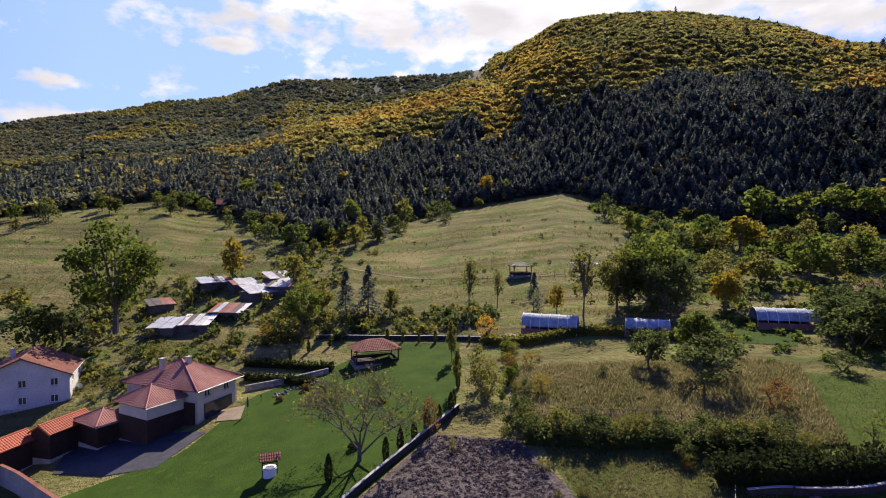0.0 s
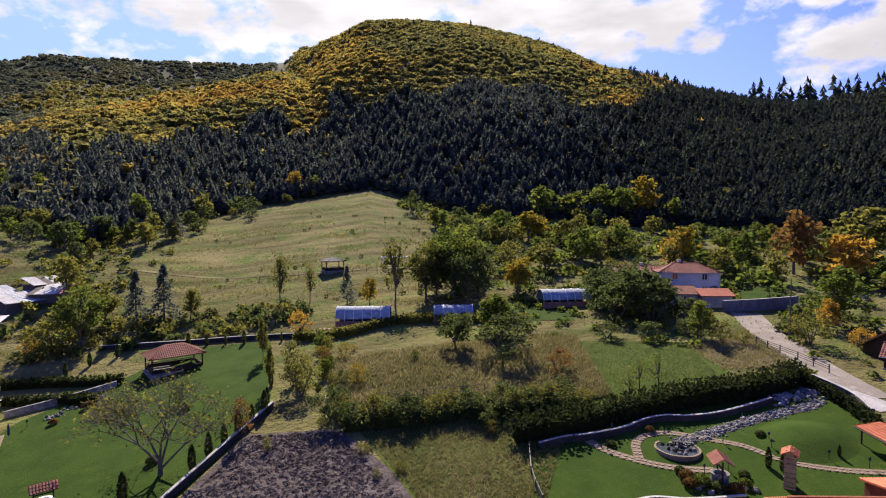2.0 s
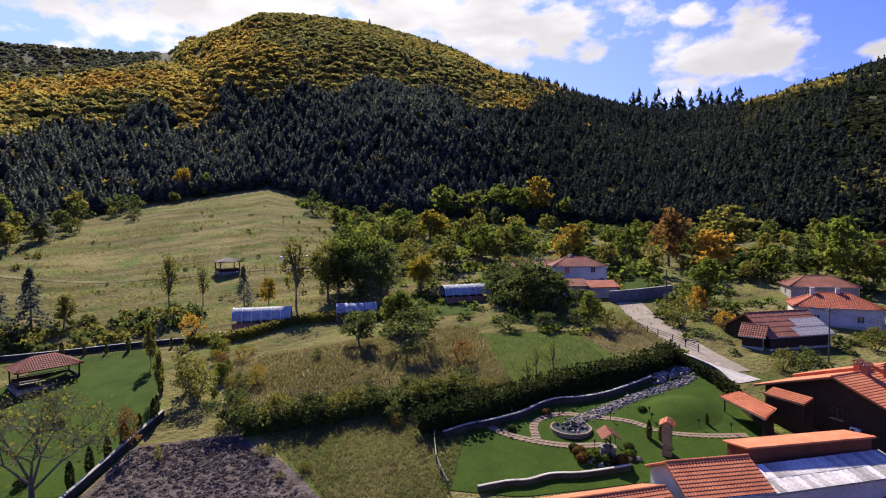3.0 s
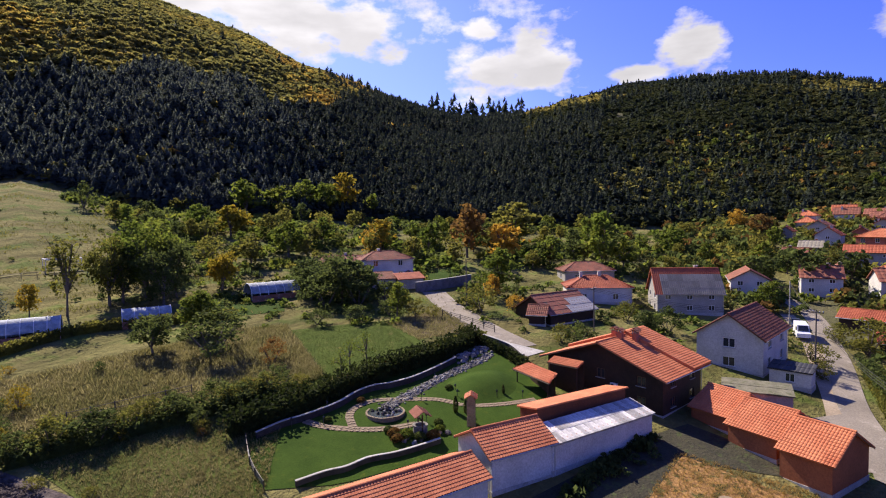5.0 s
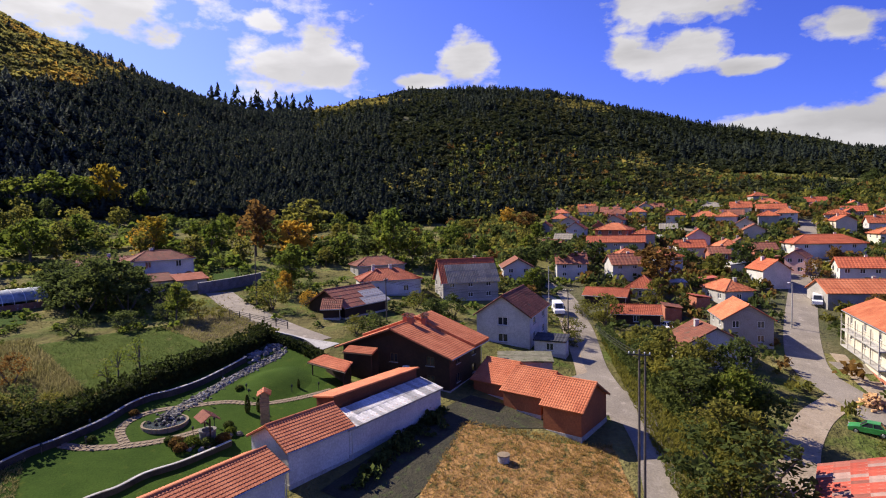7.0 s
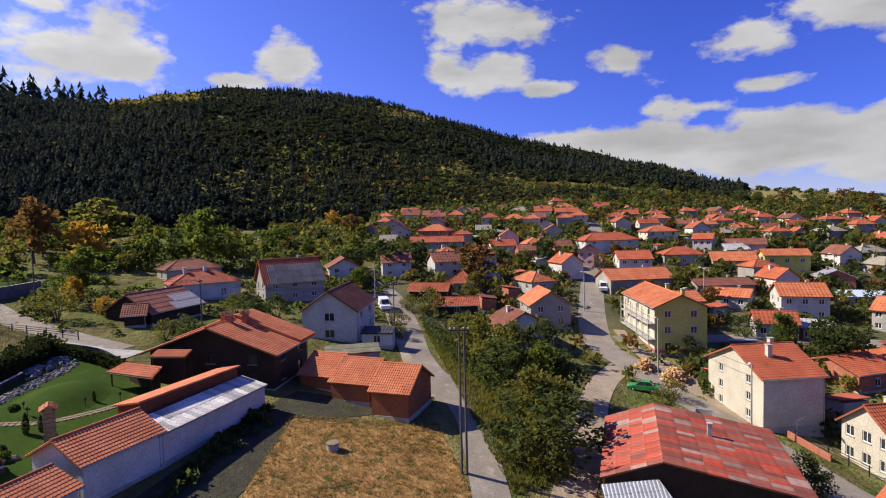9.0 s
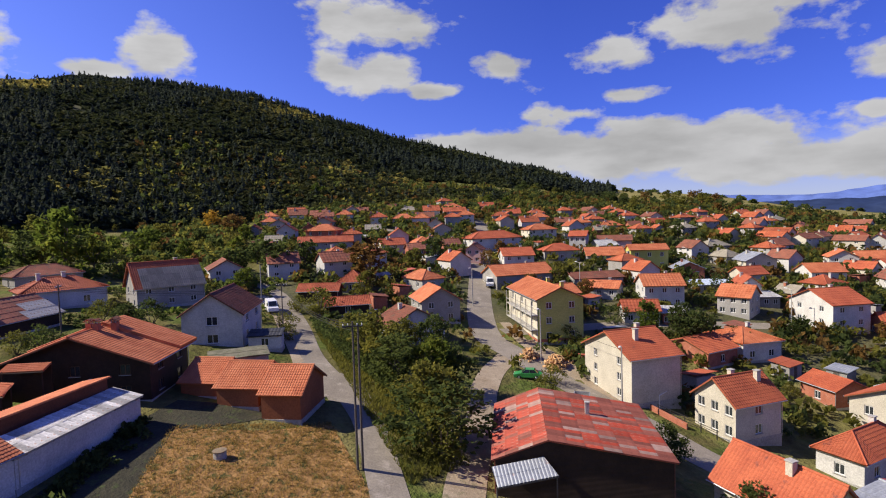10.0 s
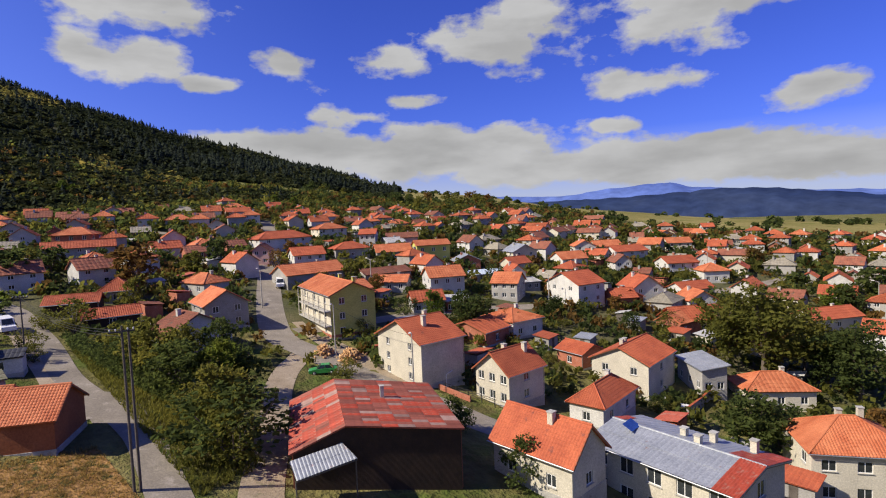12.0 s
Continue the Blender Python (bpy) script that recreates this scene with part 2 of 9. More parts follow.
dark_wood = surface("dark_stained_wood", (0.024, 0.014, 0.010), (0.046, 0.025, 0.016), 1.2, 0.75, 0.3, 10, wave=("Z", 3.0))
grey_wood = surface("weathered_grey_wood", (0.075, 0.064, 0.054), (0.14, 0.122, 0.105), 1.5, 0.9, 0.4, 12)
window_white = surface("white_window_paint", (0.66, 0.66, 0.65), (0.76, 0.76, 0.75), 2.0, 0.5, 0.05, 20)
window_brown = surface("brown_window_paint", (0.10, 0.06, 0.035), (0.15, 0.09, 0.05), 2.0, 0.5, 0.05, 20)
glass = surface("dark_window_glass", (0.02, 0.025, 0.03), (0.045, 0.05, 0.055), 0.8, 0.08, 0.0, 3, gloss=0.6)
iron = surface("dark_iron", (0.05, 0.05, 0.05), (0.09, 0.085, 0.08), 3, 0.5, 0.1, 20, metal=0.6)
galvanised = surface("galvanised_steel", (0.42, 0.43, 0.44), (0.56, 0.57, 0.58), 2, 0.45, 0.1, 15, metal=0.7)
asphalt = surface("worn_asphalt", (0.19, 0.165, 0.13), (0.28, 0.245, 0.195), 0.25, 0.95, 0.4, 5, accent=(0.34, 0.30, 0.25), accent_at=0.58)
dirt_road = surface("pale_dirt_track", (0.26, 0.20, 0.13), (0.38, 0.31, 0.22), 0.3, 0.98, 0.5, 4, accent=(0.18, 0.16, 0.09), accent_at=0.6)
lawn = surface("mown_lawn", (0.026, 0.054, 0.007), (0.042, 0.078, 0.011), 0.3, 0.95, 0.7, 7, accent=(0.066, 0.088, 0.012), accent_at=0.6, gloss=0.05)
meadow = surface("autumn_meadow", (0.14, 0.135, 0.045), (0.22, 0.19, 0.075), 0.035, 0.98, 0.6, 3, accent=(0.11, 0.15, 0.03), accent_at=0.55, gloss=0.05)
rough_grass = surface("rough_dry_grass", (0.155, 0.148, 0.062), (0.25, 0.22, 0.105), 0.12, 0.98, 0.8, 2.2, accent=(0.10, 0.12, 0.03), accent_at=0.56, gloss=0.05)
straw = surface("burnt_straw_grass", (0.22, 0.12, 0.045), (0.42, 0.25, 0.10), 0.45, 0.98, 0.9, 2.5, accent=(0.085, 0.08, 0.028), accent_at=0.50, gloss=0.05)
tilled = surface("tilled_earth", (0.070, 0.057, 0.052), (0.135, 0.112, 0.10), 0.6, 0.98, 1.0, 2.2, accent=(0.19, 0.165, 0.14), accent_at=0.62, gloss=0.05)
bark = surface("grey_brown_bark", (0.09, 0.07, 0.055), (0.17, 0.14, 0.11), 2, 0.95, 0.6, 8)
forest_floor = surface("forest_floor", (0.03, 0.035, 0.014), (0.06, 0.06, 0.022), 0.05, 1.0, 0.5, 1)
water = surface("dark_pond_water", (0.03, 0.04, 0.04), (0.06, 0.07, 0.07), 1, 0.05, 0.1, 4, gloss=0.5)
film = surface("polytunnel_film", (0.21, 0.25, 0.27), (0.40, 0.44, 0.45), 0.8, 0.7, 0.3, 2, gloss=0.1, accent=(0.38, 0.30, 0.26), accent_at=0.62)
plastic_white = surface("white_plastic", (0.7, 0.7, 0.69), (0.8, 0.8, 0.79), 1, 0.5, 0.05, 10)
car_green = surface("green_car_paint", (0.03, 0.22, 0.05), (0.05, 0.30, 0.07), 1, 0.3, 0.0, 8, gloss=0.6)
car_white = surface("white_van_paint", (0.70, 0.71, 0.73), (0.78, 0.79, 0.80), 1, 0.3, 0.0, 8, gloss=0.6)
car_dark = surface("dark_blue_car_paint", (0.02, 0.03, 0.06), (0.035, 0.05, 0.10), 1, 0.3, 0.0, 8, gloss=0.6)
rubber = surface("black_rubber", (0.02, 0.02, 0.02), (0.035, 0.035, 0.035), 3, 0.8, 0.1, 20)
leaf_green = leafy("green_leaves", ((0.075, 0.115, 0.020), (0.13, 0.17, 0.028), (0.21, 0.225, 0.038)), 0.05, 1.2, 0.6)
leaf_dark = leafy("dark_green_leaves", ((0.058, 0.082, 0.026), (0.090, 0.118, 0.034), (0.13, 0.155, 0.04)), 0.05, 1.2, 0.6)
leaf_yellow = leafy("yellow_leaves", ((0.17, 0.16, 0.02), (0.30, 0.24, 0.03), (0.36, 0.20, 0.02)), 0.05, 1.2, 0.5)
leaf_orange = leafy("orange_leaves", ((0.36, 0.25, 0.04), (0.48, 0.29, 0.04), (0.54, 0.35, 0.06)), 0.05, 1.2, 0.5)
leaf_rust = leafy("rust_brown_leaves", ((0.13, 0.085, 0.028), (0.20, 0.115, 0.034), (0.26, 0.14, 0.038)), 0.05, 1.2, 0.5)
leaf_olive = leafy("olive_leaves", ((0.11, 0.12, 0.028), (0.17, 0.17, 0.036), (0.25, 0.22, 0.042)), 0.05, 1.2, 0.6)
# Lightened and greyed: the haze before the sunward pines is in this colour.
needle = leafy("haze_lightened_needles", ((0.080, 0.100, 0.084), (0.115, 0.135, 0.104), (0.15, 0.168, 0.112)), 0.02, 0.5, 0.6)
crown_autumn = leafy("autumn_hill_crowns", ((0.125, 0.135, 0.050), (0.19, 0.185, 0.056), (0.26, 0.225, 0.058), (0.31, 0.215, 0.052)), 0.007, 0.5, 0.6)
crown_gold = leafy("golden_hill_crowns", ((0.20, 0.195, 0.055), (0.29, 0.25, 0.058), (0.37, 0.26, 0.054), (0.40, 0.20, 0.042)), 0.009, 0.5, 0.6)
# A bluish tint mixed into these crowns imitates haze over the far ridge.
crown_blue = leafy("haze_tinted_hill_crowns", ((0.075, 0.10, 0.075), (0.11, 0.13, 0.08), (0.15, 0.15, 0.07), (0.24, 0.165, 0.055)), 0.010, 0.5, 0.55)
# Crown colours are darkened here: they hold the shade over this hill.
crown_shaded = leafy("shaded_green_hill_crowns", ((0.022, 0.030, 0.015), (0.036, 0.047, 0.019), (0.057, 0.066, 0.023), (0.11, 0.10, 0.027)), 0.010, 0.5, 0.3)
plaster_brown = surface("brown_plaster", (0.12, 0.042, 0.022), (0.19, 0.068, 0.034), 0.4, 0.9, 0.2, 6)
# Slate lowered to the tone of the villa yard's shadow; also on small roofs.
slate = surface("shade_dark_slate", (0.024, 0.025, 0.031), (0.05, 0.052, 0.06), 0.8, 0.7, 0.3, 5, accent=(0.11, 0.11, 0.115), accent_at=0.64)
yard_ground = surface("trodden_yards", (0.060, 0.068, 0.022), (0.115, 0.10, 0.045), 0.09, 0.98, 0.9, 1.2, accent=(0.17, 0.135, 0.08), accent_at=0.60)
patch_red = surface("faded_red_sheet", (0.32, 0.05, 0.026), (0.46, 0.085, 0.045), 0.5, 0.6, 0.25, 3, per_object=0.22, accent=(0.33, 0.20, 0.15), accent_at=0.54)
patch_rust = surface("dark_rusty_sheet", (0.20, 0.062, 0.043), (0.32, 0.105, 0.07), 0.5, 0.7, 0.25, 3, per_object=0.25, accent=(0.22, 0.15, 0.12), accent_at=0.6)
patch_grey = surface("bare_rusty_sheet", (0.26, 0.15, 0.12), (0.38, 0.27, 0.22), 0.6, 0.6, 0.25, 3, per_object=0.3, accent=(0.30, 0.09, 0.05), accent_at=0.56)
dark_stone = surface("dark_wall_stone", (0.020, 0.019, 0.018), (0.048, 0.046, 0.043), 1.2, 0.9, 0.5, 5)
tile_pink = surface("muted_pinkish_tiles", (0.24, 0.10, 0.075), (0.36, 0.165, 0.125), 0.5, 0.8, 0.3, 7, accent=(0.16, 0.08, 0.065), accent_at=0.64)
weed_blade = leafy("dry_weed_blades", ((0.12, 0.115, 0.04), (0.19, 0.165, 0.065), (0.27, 0.22, 0.10)), 0.12, 1.5, 0.5)
field_blade = leafy("olive_straw_blades", ((0.14, 0.145, 0.05), (0.24, 0.215, 0.085), (0.36, 0.31, 0.15)), 0.16, 1.5, 0.5)
straw_blade = leafy("straw_blades", ((0.16, 0.14, 0.045), (0.40, 0.26, 0.08), (0.58, 0.40, 0.15)), 0.3, 1.5, 0.5)
tile_grey = surface("grey_lichened_tiles", (0.19, 0.17, 0.13), (0.31, 0.28, 0.22), 0.5, 0.9, 0.4, 6, per_object=0.2, accent=(0.24, 0.12, 0.08), accent_at=0.64)
solar_blue = surface("blue_panel", (0.02, 0.05, 0.22), (0.03, 0.08, 0.30), 1.0, 0.25, 0.0, 5, gloss=0.6)
# Darker copy of the needle colour, for pines on slopes in shade.
needle_shaded = leafy("shaded_conifer_needles", ((0.028, 0.040, 0.030), (0.044, 0.058, 0.040), (0.066, 0.080, 0.048)), 0.02, 0.5, 0.4)
mossy_concrete = surface("mossy_concrete_roof", (0.10, 0.098, 0.06), (0.20, 0.185, 0.13), 0.7, 0.95, 0.4, 5, accent=(0.075, 0.09, 0.035), accent_at=0.56)


# ---- the lie of the land ----
# Hillside profiles by bearing (degrees clockwise from the first view): foot of the slope and ridge, as radius and height.
FOOT = ((-180, 300, 0), (-70, 260, 22), (-40, 260, 29), (-27, 260, 38), (-13, 190, 20), (0, 240, 33), (12, 260, 43), (20, 230, 31),
        (30, 220, 27), (45, 230, 24), (60, 240, 21), (75, 260, 19), (87, 290, 25), (102, 330, 30), (115, 350, 25), (125, 350, 22),
        (135, 340, 14), (147, 330, 6), (161, 320, 0), (180, 300, -4))
RIDGE = ((-180, 1000, 60), (-70, 1100, 130), (-39, 1100, 180), (-35, 1100, 201), (-31, 1100, 222), (-27, 1100, 241), (-21.4, 1100, 266), (-18.8, 1100, 284),
         (-16, 1100, 301), (-10.7, 1090, 310), (-5, 1080, 313), (-1, 1060, 316), (3, 1020, 308), (6, 800, 272), (8, 780, 272), (12, 760, 293), (16, 760, 296),
         (20, 760, 294), (23, 760, 287), (27, 760, 272), (32, 744, 247), (36, 731, 219), (38, 720, 209), (42.5, 700, 180), (48, 680, 155),
         (54, 660, 132), (58, 700, 145), (62, 790, 181), (67, 810, 197), (73, 820, 203), (78, 820, 202), (82, 820, 195), (87, 810, 171), (91, 800, 154),
         (96, 790, 131), (103, 780, 107), (111, 760, 78), (115, 720, 54), (120, 700, 47), (127, 660, 37), (134, 600, 21), (143, 540, 12),
         (148, 520, 7), (155, 480, 4), (161, 460, 2), (180, 440, -4))
BUMP = ((-40, 60), (-30, 82), (-20, 110), (-10.7, 138), (-5, 158), (-1.5, 171), (3, 182), (6.6, 179), (9.5, 170), (16, 120))


def along(table, a, i):
    """The table's column i at the bearing a, eased between its rows."""
    for p, q in zip(table, table[1:]):
        if p[0] <= a <= q[0]:
            u = (a - p[0]) / (q[0] - p[0])
            return p[i] + (q[i] - p[i]) * u * u * (3 - 2 * u) if i == 1 else p[i] + (q[i] - p[i]) * u
    return table[0][i] if a < table[0][0] else table[-1][i]


def knoll(x, y):
    """The village's own gentle ground, in metres."""
    x, y = x / 100, y / 100
    return - 4.54 + 12.52 * x + 14.65 * y - 6.01 * x * x - 1.42 * x * y - 3.91 * y * y


def ground(x, y):
    """Height of the ground."""
    r, a = math.hypot(x, y), math.degrees(math.atan2(x, y))
    near = 95 - 15 * min(1, max(0, (a - 90) / 30))
    if r <= near:
        return knoll(x, y)
    s = near / r
    low = knoll(x * s, y * s)
    rf, zf = along(FOOT, a, 1), along(FOOT, a, 2)
    if r <= rf:
        u = (r - near) / (rf - near)
        return low + (zf - low) * (0.65 * u + 0.35 * u * u * (3 - 2 * u))
    rr, zr = along(RIDGE, a, 1), along(RIDGE, a, 2)
    u = (r - rf) / (rr - rf)
    rough = min(1, (r - rf) / 60)
    wave = rough * 7 * noise.noise(Vector((x / 90, y / 90, 3.1))) if a < 118 else 0
    if u <= 1:
        bulge = min(0.12, max(-0.12, 0.12 * (a - 4) / 4))
        z = zf + (zr - zf) * (u + bulge * math.sin(math.pi * u)) + wave
    else:
        z = max(-62, zr - 0.22 * (r - rr)) + wave * max(0, 1 - (u - 1) * 2)
    if -40 < a < 16 and rf < r < 900:
        zb, v = along(BUMP, a, 1), (r - rf) / (620 - rf)
        b = zf + (zb - zf) * (v + 0.15 * math.sin(math.pi * min(v, 1))) if v <= 1 else zb - 0.35 * (r - 620)
        z = max(z, b + wave)
    return z


# ---- builders ----
class Shape:
    """Collects vertices and faces of one mesh."""

    def __init__(self):
        self.v, self.f = [], []

    def face(self, *pts):
        k = len(self.v)
        self.v += [tuple(p) for p in pts]
        self.f.append(tuple(range(k, k + len(pts))))
        return self

    def box(self, lo, hi):
        (x0, y0, z0), (x1, y1, z1) = lo, hi
        k = len(self.v)
        self.v += [(x0, y0, z0), (x1, y0, z0), (x1, y1, z0), (x0, y1, z0), (x0, y0, z1), (x1, y0, z1), (x1, y1, z1), (x0, y1, z1)]
        self.f += [tuple(k + i for i in q) for q in ((3, 2, 1, 0), (4, 5, 6, 7), (0, 1, 5, 4), (1, 2, 6, 5), (2, 3, 7, 6), (3, 0, 4, 7))]
        return self

    def beam(self, p, q, w, h):
        """A squared timber from p to q."""
        p, q = Vector(p), Vector(q)
        d = (q - p).normalized()
        side = d.cross(Vector((0, 0, 1)))
        side = side.normalized() if side.length > 1e-4 else Vector((1, 0, 0))
        up = side.cross(d)
        k = len(self.v)
        for c in (p, q):
            for a, b in ((-1, -1), (1, -1), (1, 1), (-1, 1)):
                self.v.append(tuple(c + side * a * w / 2 + up * b * h / 2))
        self.f += [tuple(k + i for i in f) for f in ((3, 2, 1, 0), (4, 5, 6, 7), (0, 1, 5, 4), (1, 2, 6, 5), (2, 3, 7, 6), (3, 0, 4, 7))]
        return self

    def tube(self, p, q, r0, r1, n=8):
        """A tapered round bar from p to q."""
        p, q = Vector(p), Vector(q)
        d = (q - p).normalized()
        side = d.orthogonal().normalized()
        up = d.cross(side)
        k = len(self.v)
        for c, r in ((p, r0), (q, r1)):
            for i in range(n):
                a = 2 * math.pi * i / n
                self.v.append(tuple(c + side * math.cos(a) * r + up * math.sin(a) * r))
        for i in range(n):
            j = (i + 1) % n
            self.f.append((k + i, k + j, k + n + j, k + n + i))
        self.f += [tuple(k + i for i in reversed(range(n))), tuple(k + n + i for i in range(n))]
        return self

    def pipe(self, pts, r, n=5):
        """One bent bar through the points."""
        pts = [Vector(p) for p in pts]
        k = len(self.v)
        for i, p in enumerate(pts):
            d = (pts[min(i + 1, len(pts) - 1)] - pts[max(i - 1, 0)]).normalized()
            side = d.cross(Vector((0.31, 0.87, 0.2))).normalized()
            up = d.cross(side)
            self.v += [tuple(p + side * math.cos(6.2832 * j / n) * r + up * math.sin(6.2832 * j / n) * r) for j in range(n)]
        for i in range(len(pts) - 1):
            for j in range(n):
                m = (j + 1) % n
                self.f.append((k + i * n + j, k + i * n + m, k + i * n + n + m, k + i * n + n + j))
        return self

    def turned(self, profile, n=16, centre=(0, 0)):
        """A body turned about the upright axis from (radius, height) rows."""
        k = len(self.v)
        for r, z in profile:
            for i in range(n):
                a = 2 * math.pi * i / n
                self.v.append((centre[0] + r * math.cos(a), centre[1] + r * math.sin(a), z))
        for j in range(len(profile) - 1):
            for i in range(n):
                m = (i + 1) % n
                self.f.append((k + j * n + i, k + j * n + m, k + (j + 1) * n + m, k + (j + 1) * n + i))
        self.f += [tuple(k + i for i in reversed(range(n))), tuple(k + (len(profile) - 1) * n + i for i in range(n))]
        return self

    def mesh_prism(self, outline, x0, x1):
        """A wall slab: an outline in y and z, drawn out from x0 to x1."""
        k, n = len(self.v), len(outline)
        self.v += [(x0, y, z) for y, z in outline] + [(x1, y, z) for y, z in outline]
        self.f += [tuple(k + i for i in reversed(range(n))), tuple(k + n + i for i in range(n))]
        self.f += [(k + i, k + (i + 1) % n, k + n + (i + 1) % n, k + n + i) for i in range(n)]
        return self

    def prism(self, poly, z0, z1):
        """An upright prism over a counter-clockwise outline."""
        k, n = len(self.v), len(poly)
        self.v += [(x, y, z0) for x, y in poly] + [(x, y, z1) for x, y in poly]
        self.f += [tuple(k + i for i in reversed(range(n))), tuple(k + n + i for i in range(n))]
        for i in range(n):
            j = (i + 1) % n
            self.f.append((k + i, k + j, k + n + j, k + n + i))
        return self

    def mesh(self, name, material, smooth=False):
        m = bpy.data.meshes.new(name)
        m.from_pydata(self.v, [], self.f)
        m.materials.append(material)
        if smooth:
            m.polygons.foreach_set("use_smooth", [True] * len(m.polygons))
        m.update()
        return m


def part(name, shape, material, parent, label="", at=None, smooth=False):
    """Links a shape, or a mesh that is made already, as one object under a thing or under a part."""
    ob = new(name, shape.mesh(name, material, smooth) if isinstance(shape, Shape) else shape)
    ob.parent = parent
    if at is not None:
        ob.matrix_local = at
    return tagged(ob, label) if label else ob


def thing(name, at, label, category, group="", kind=""):
    """An empty at the base of a thing, to hold its parts."""
    ob = new(name)
    ob.matrix_world = at
    return tagged(ob, label, category, group, kind)


def solid(name, shape, material, label, category, at=None, group="", kind="", smooth=False):
    """A thing that is one mesh."""
    ob = new(name, shape.mesh(name, material, smooth))
    if at is not None:
        ob.matrix_world = at
    return tagged(ob, label, category, group, kind)


def on_ground(x, y, heading=0.0, lift=0.0, scale=1.0):
    return pose(x, y, ground(x, y) + lift, 0, 0, heading) @ Matrix.Scale(scale, 4)


def again(ob, m):
    """A copy of a thing at the full pose m, whatever the first one's scale."""
    return copy_thing(ob, m @ Matrix.Diagonal([1 / k for k in ob.scale] + [1]))


def tile_slope(shape, a, b, c, d, rib=0.3, course=0.42, lip=0.035, thick=0.12):
    """A tiled roof plane: eave from a to b, top edge from d to c. Ribs run up the slope, courses step across it."""
    a, b, c, d = map(Vector, (a, b, c, d))
    e = (b - a).normalized()
    length = (b - a).length
    mid = (c + d) / 2 - a
    u = (mid - e * mid.dot(e))
    deep = u.length
    u.normalize()
    n = e.cross(u)
    if n.z < 0:
        n = -n
    ta, tb = max(0.0, (d - a).dot(e)), min(length, (c - a).dot(e))
    cols, rows = max(2, round(length / rib)), max(2, round(deep / course))
    k, wide = len(shape.v), cols * 3 + 1
    for i in range(wide):
        s = length * i / (wide - 1)
        top = 1.0
        if ta > 0.01 and s < ta:
            top = s / ta
        if length - tb > 0.01 and s > tb:
            top = min(top, (length - s) / (length - tb))
        rise = (0.0, 1.0, 0.8)[i % 3] * lip * 1.4
        for j in range(rows):
            for step, up in ((0.0, lip), (1.0, 0.0)):
                v = top * deep * (j + step) / rows
                shape.v.append(tuple(a + e * s + u * v + n * (rise + up)))
    tall = rows * 2
    for i in range(wide - 1):
        for j in range(tall - 1):
            p = k + i * tall + j
            shape.f.append((p, p + tall, p + tall + 1, p + 1))
    q = len(shape.v)
    shape.v += [tuple(p - n * thick) for p in (a, b, c, d)] + [tuple(p + n * 0.01) for p in (a, b, c, d)]
    shape.f += [(q + 3, q + 2, q + 1, q), (q, q + 1, q + 5, q + 4), (q + 1, q + 2, q + 6, q + 5), (q + 3, q, q + 4, q + 7), (q + 2, q + 3, q + 7, q + 6)]
    return shape


def pierced(shape, origin, along_, length, height, holes, deep=0.18):
    """An upright wall face with rectangular openings and their reveals. The outside lies to the right of along_."""
    o, e = Vector(origin), Vector(along_).normalized()
    inward = Vector((-e.y, e.x, 0))

    def at(s, z, back=0.0):
        return tuple(o + e * s + Vector((0, 0, z)) + inward * back)

    xs = sorted({0.0, length, *[h[0] for h in holes], *[h[2] for h in holes]})
    zs = sorted({0.0, height, *[h[1] for h in holes], *[h[3] for h in holes]})
    for x0, x1 in zip(xs, xs[1:]):
        for z0, z1 in zip(zs, zs[1:]):
            xm, zm = (x0 + x1) / 2, (z0 + z1) / 2
            if not any(h[0] < xm < h[2] and h[1] < zm < h[3] for h in holes):
                shape.face(at(x0, z0), at(x1, z0), at(x1, z1), at(x0, z1))
    for x0, z0, x1, z1 in holes:
        shape.face(at(x0, z0), at(x0, z0, deep), at(x1, z0, deep), at(x1, z0))
        shape.face(at(x0, z1), at(x1, z1), at(x1, z1, deep), at(x0, z1, deep))
        shape.face(at(x0, z0), at(x0, z1), at(x0, z1, deep), at(x0, z0, deep))
        shape.face(at(x1, z0), at(x1, z0, deep), at(x1, z1, deep), at(x1, z1))


MESHES = {}
PLOTS = []


def cached(key, make):
    if key not in MESHES:
        MESHES[key] = make()
    return MESHES[key]


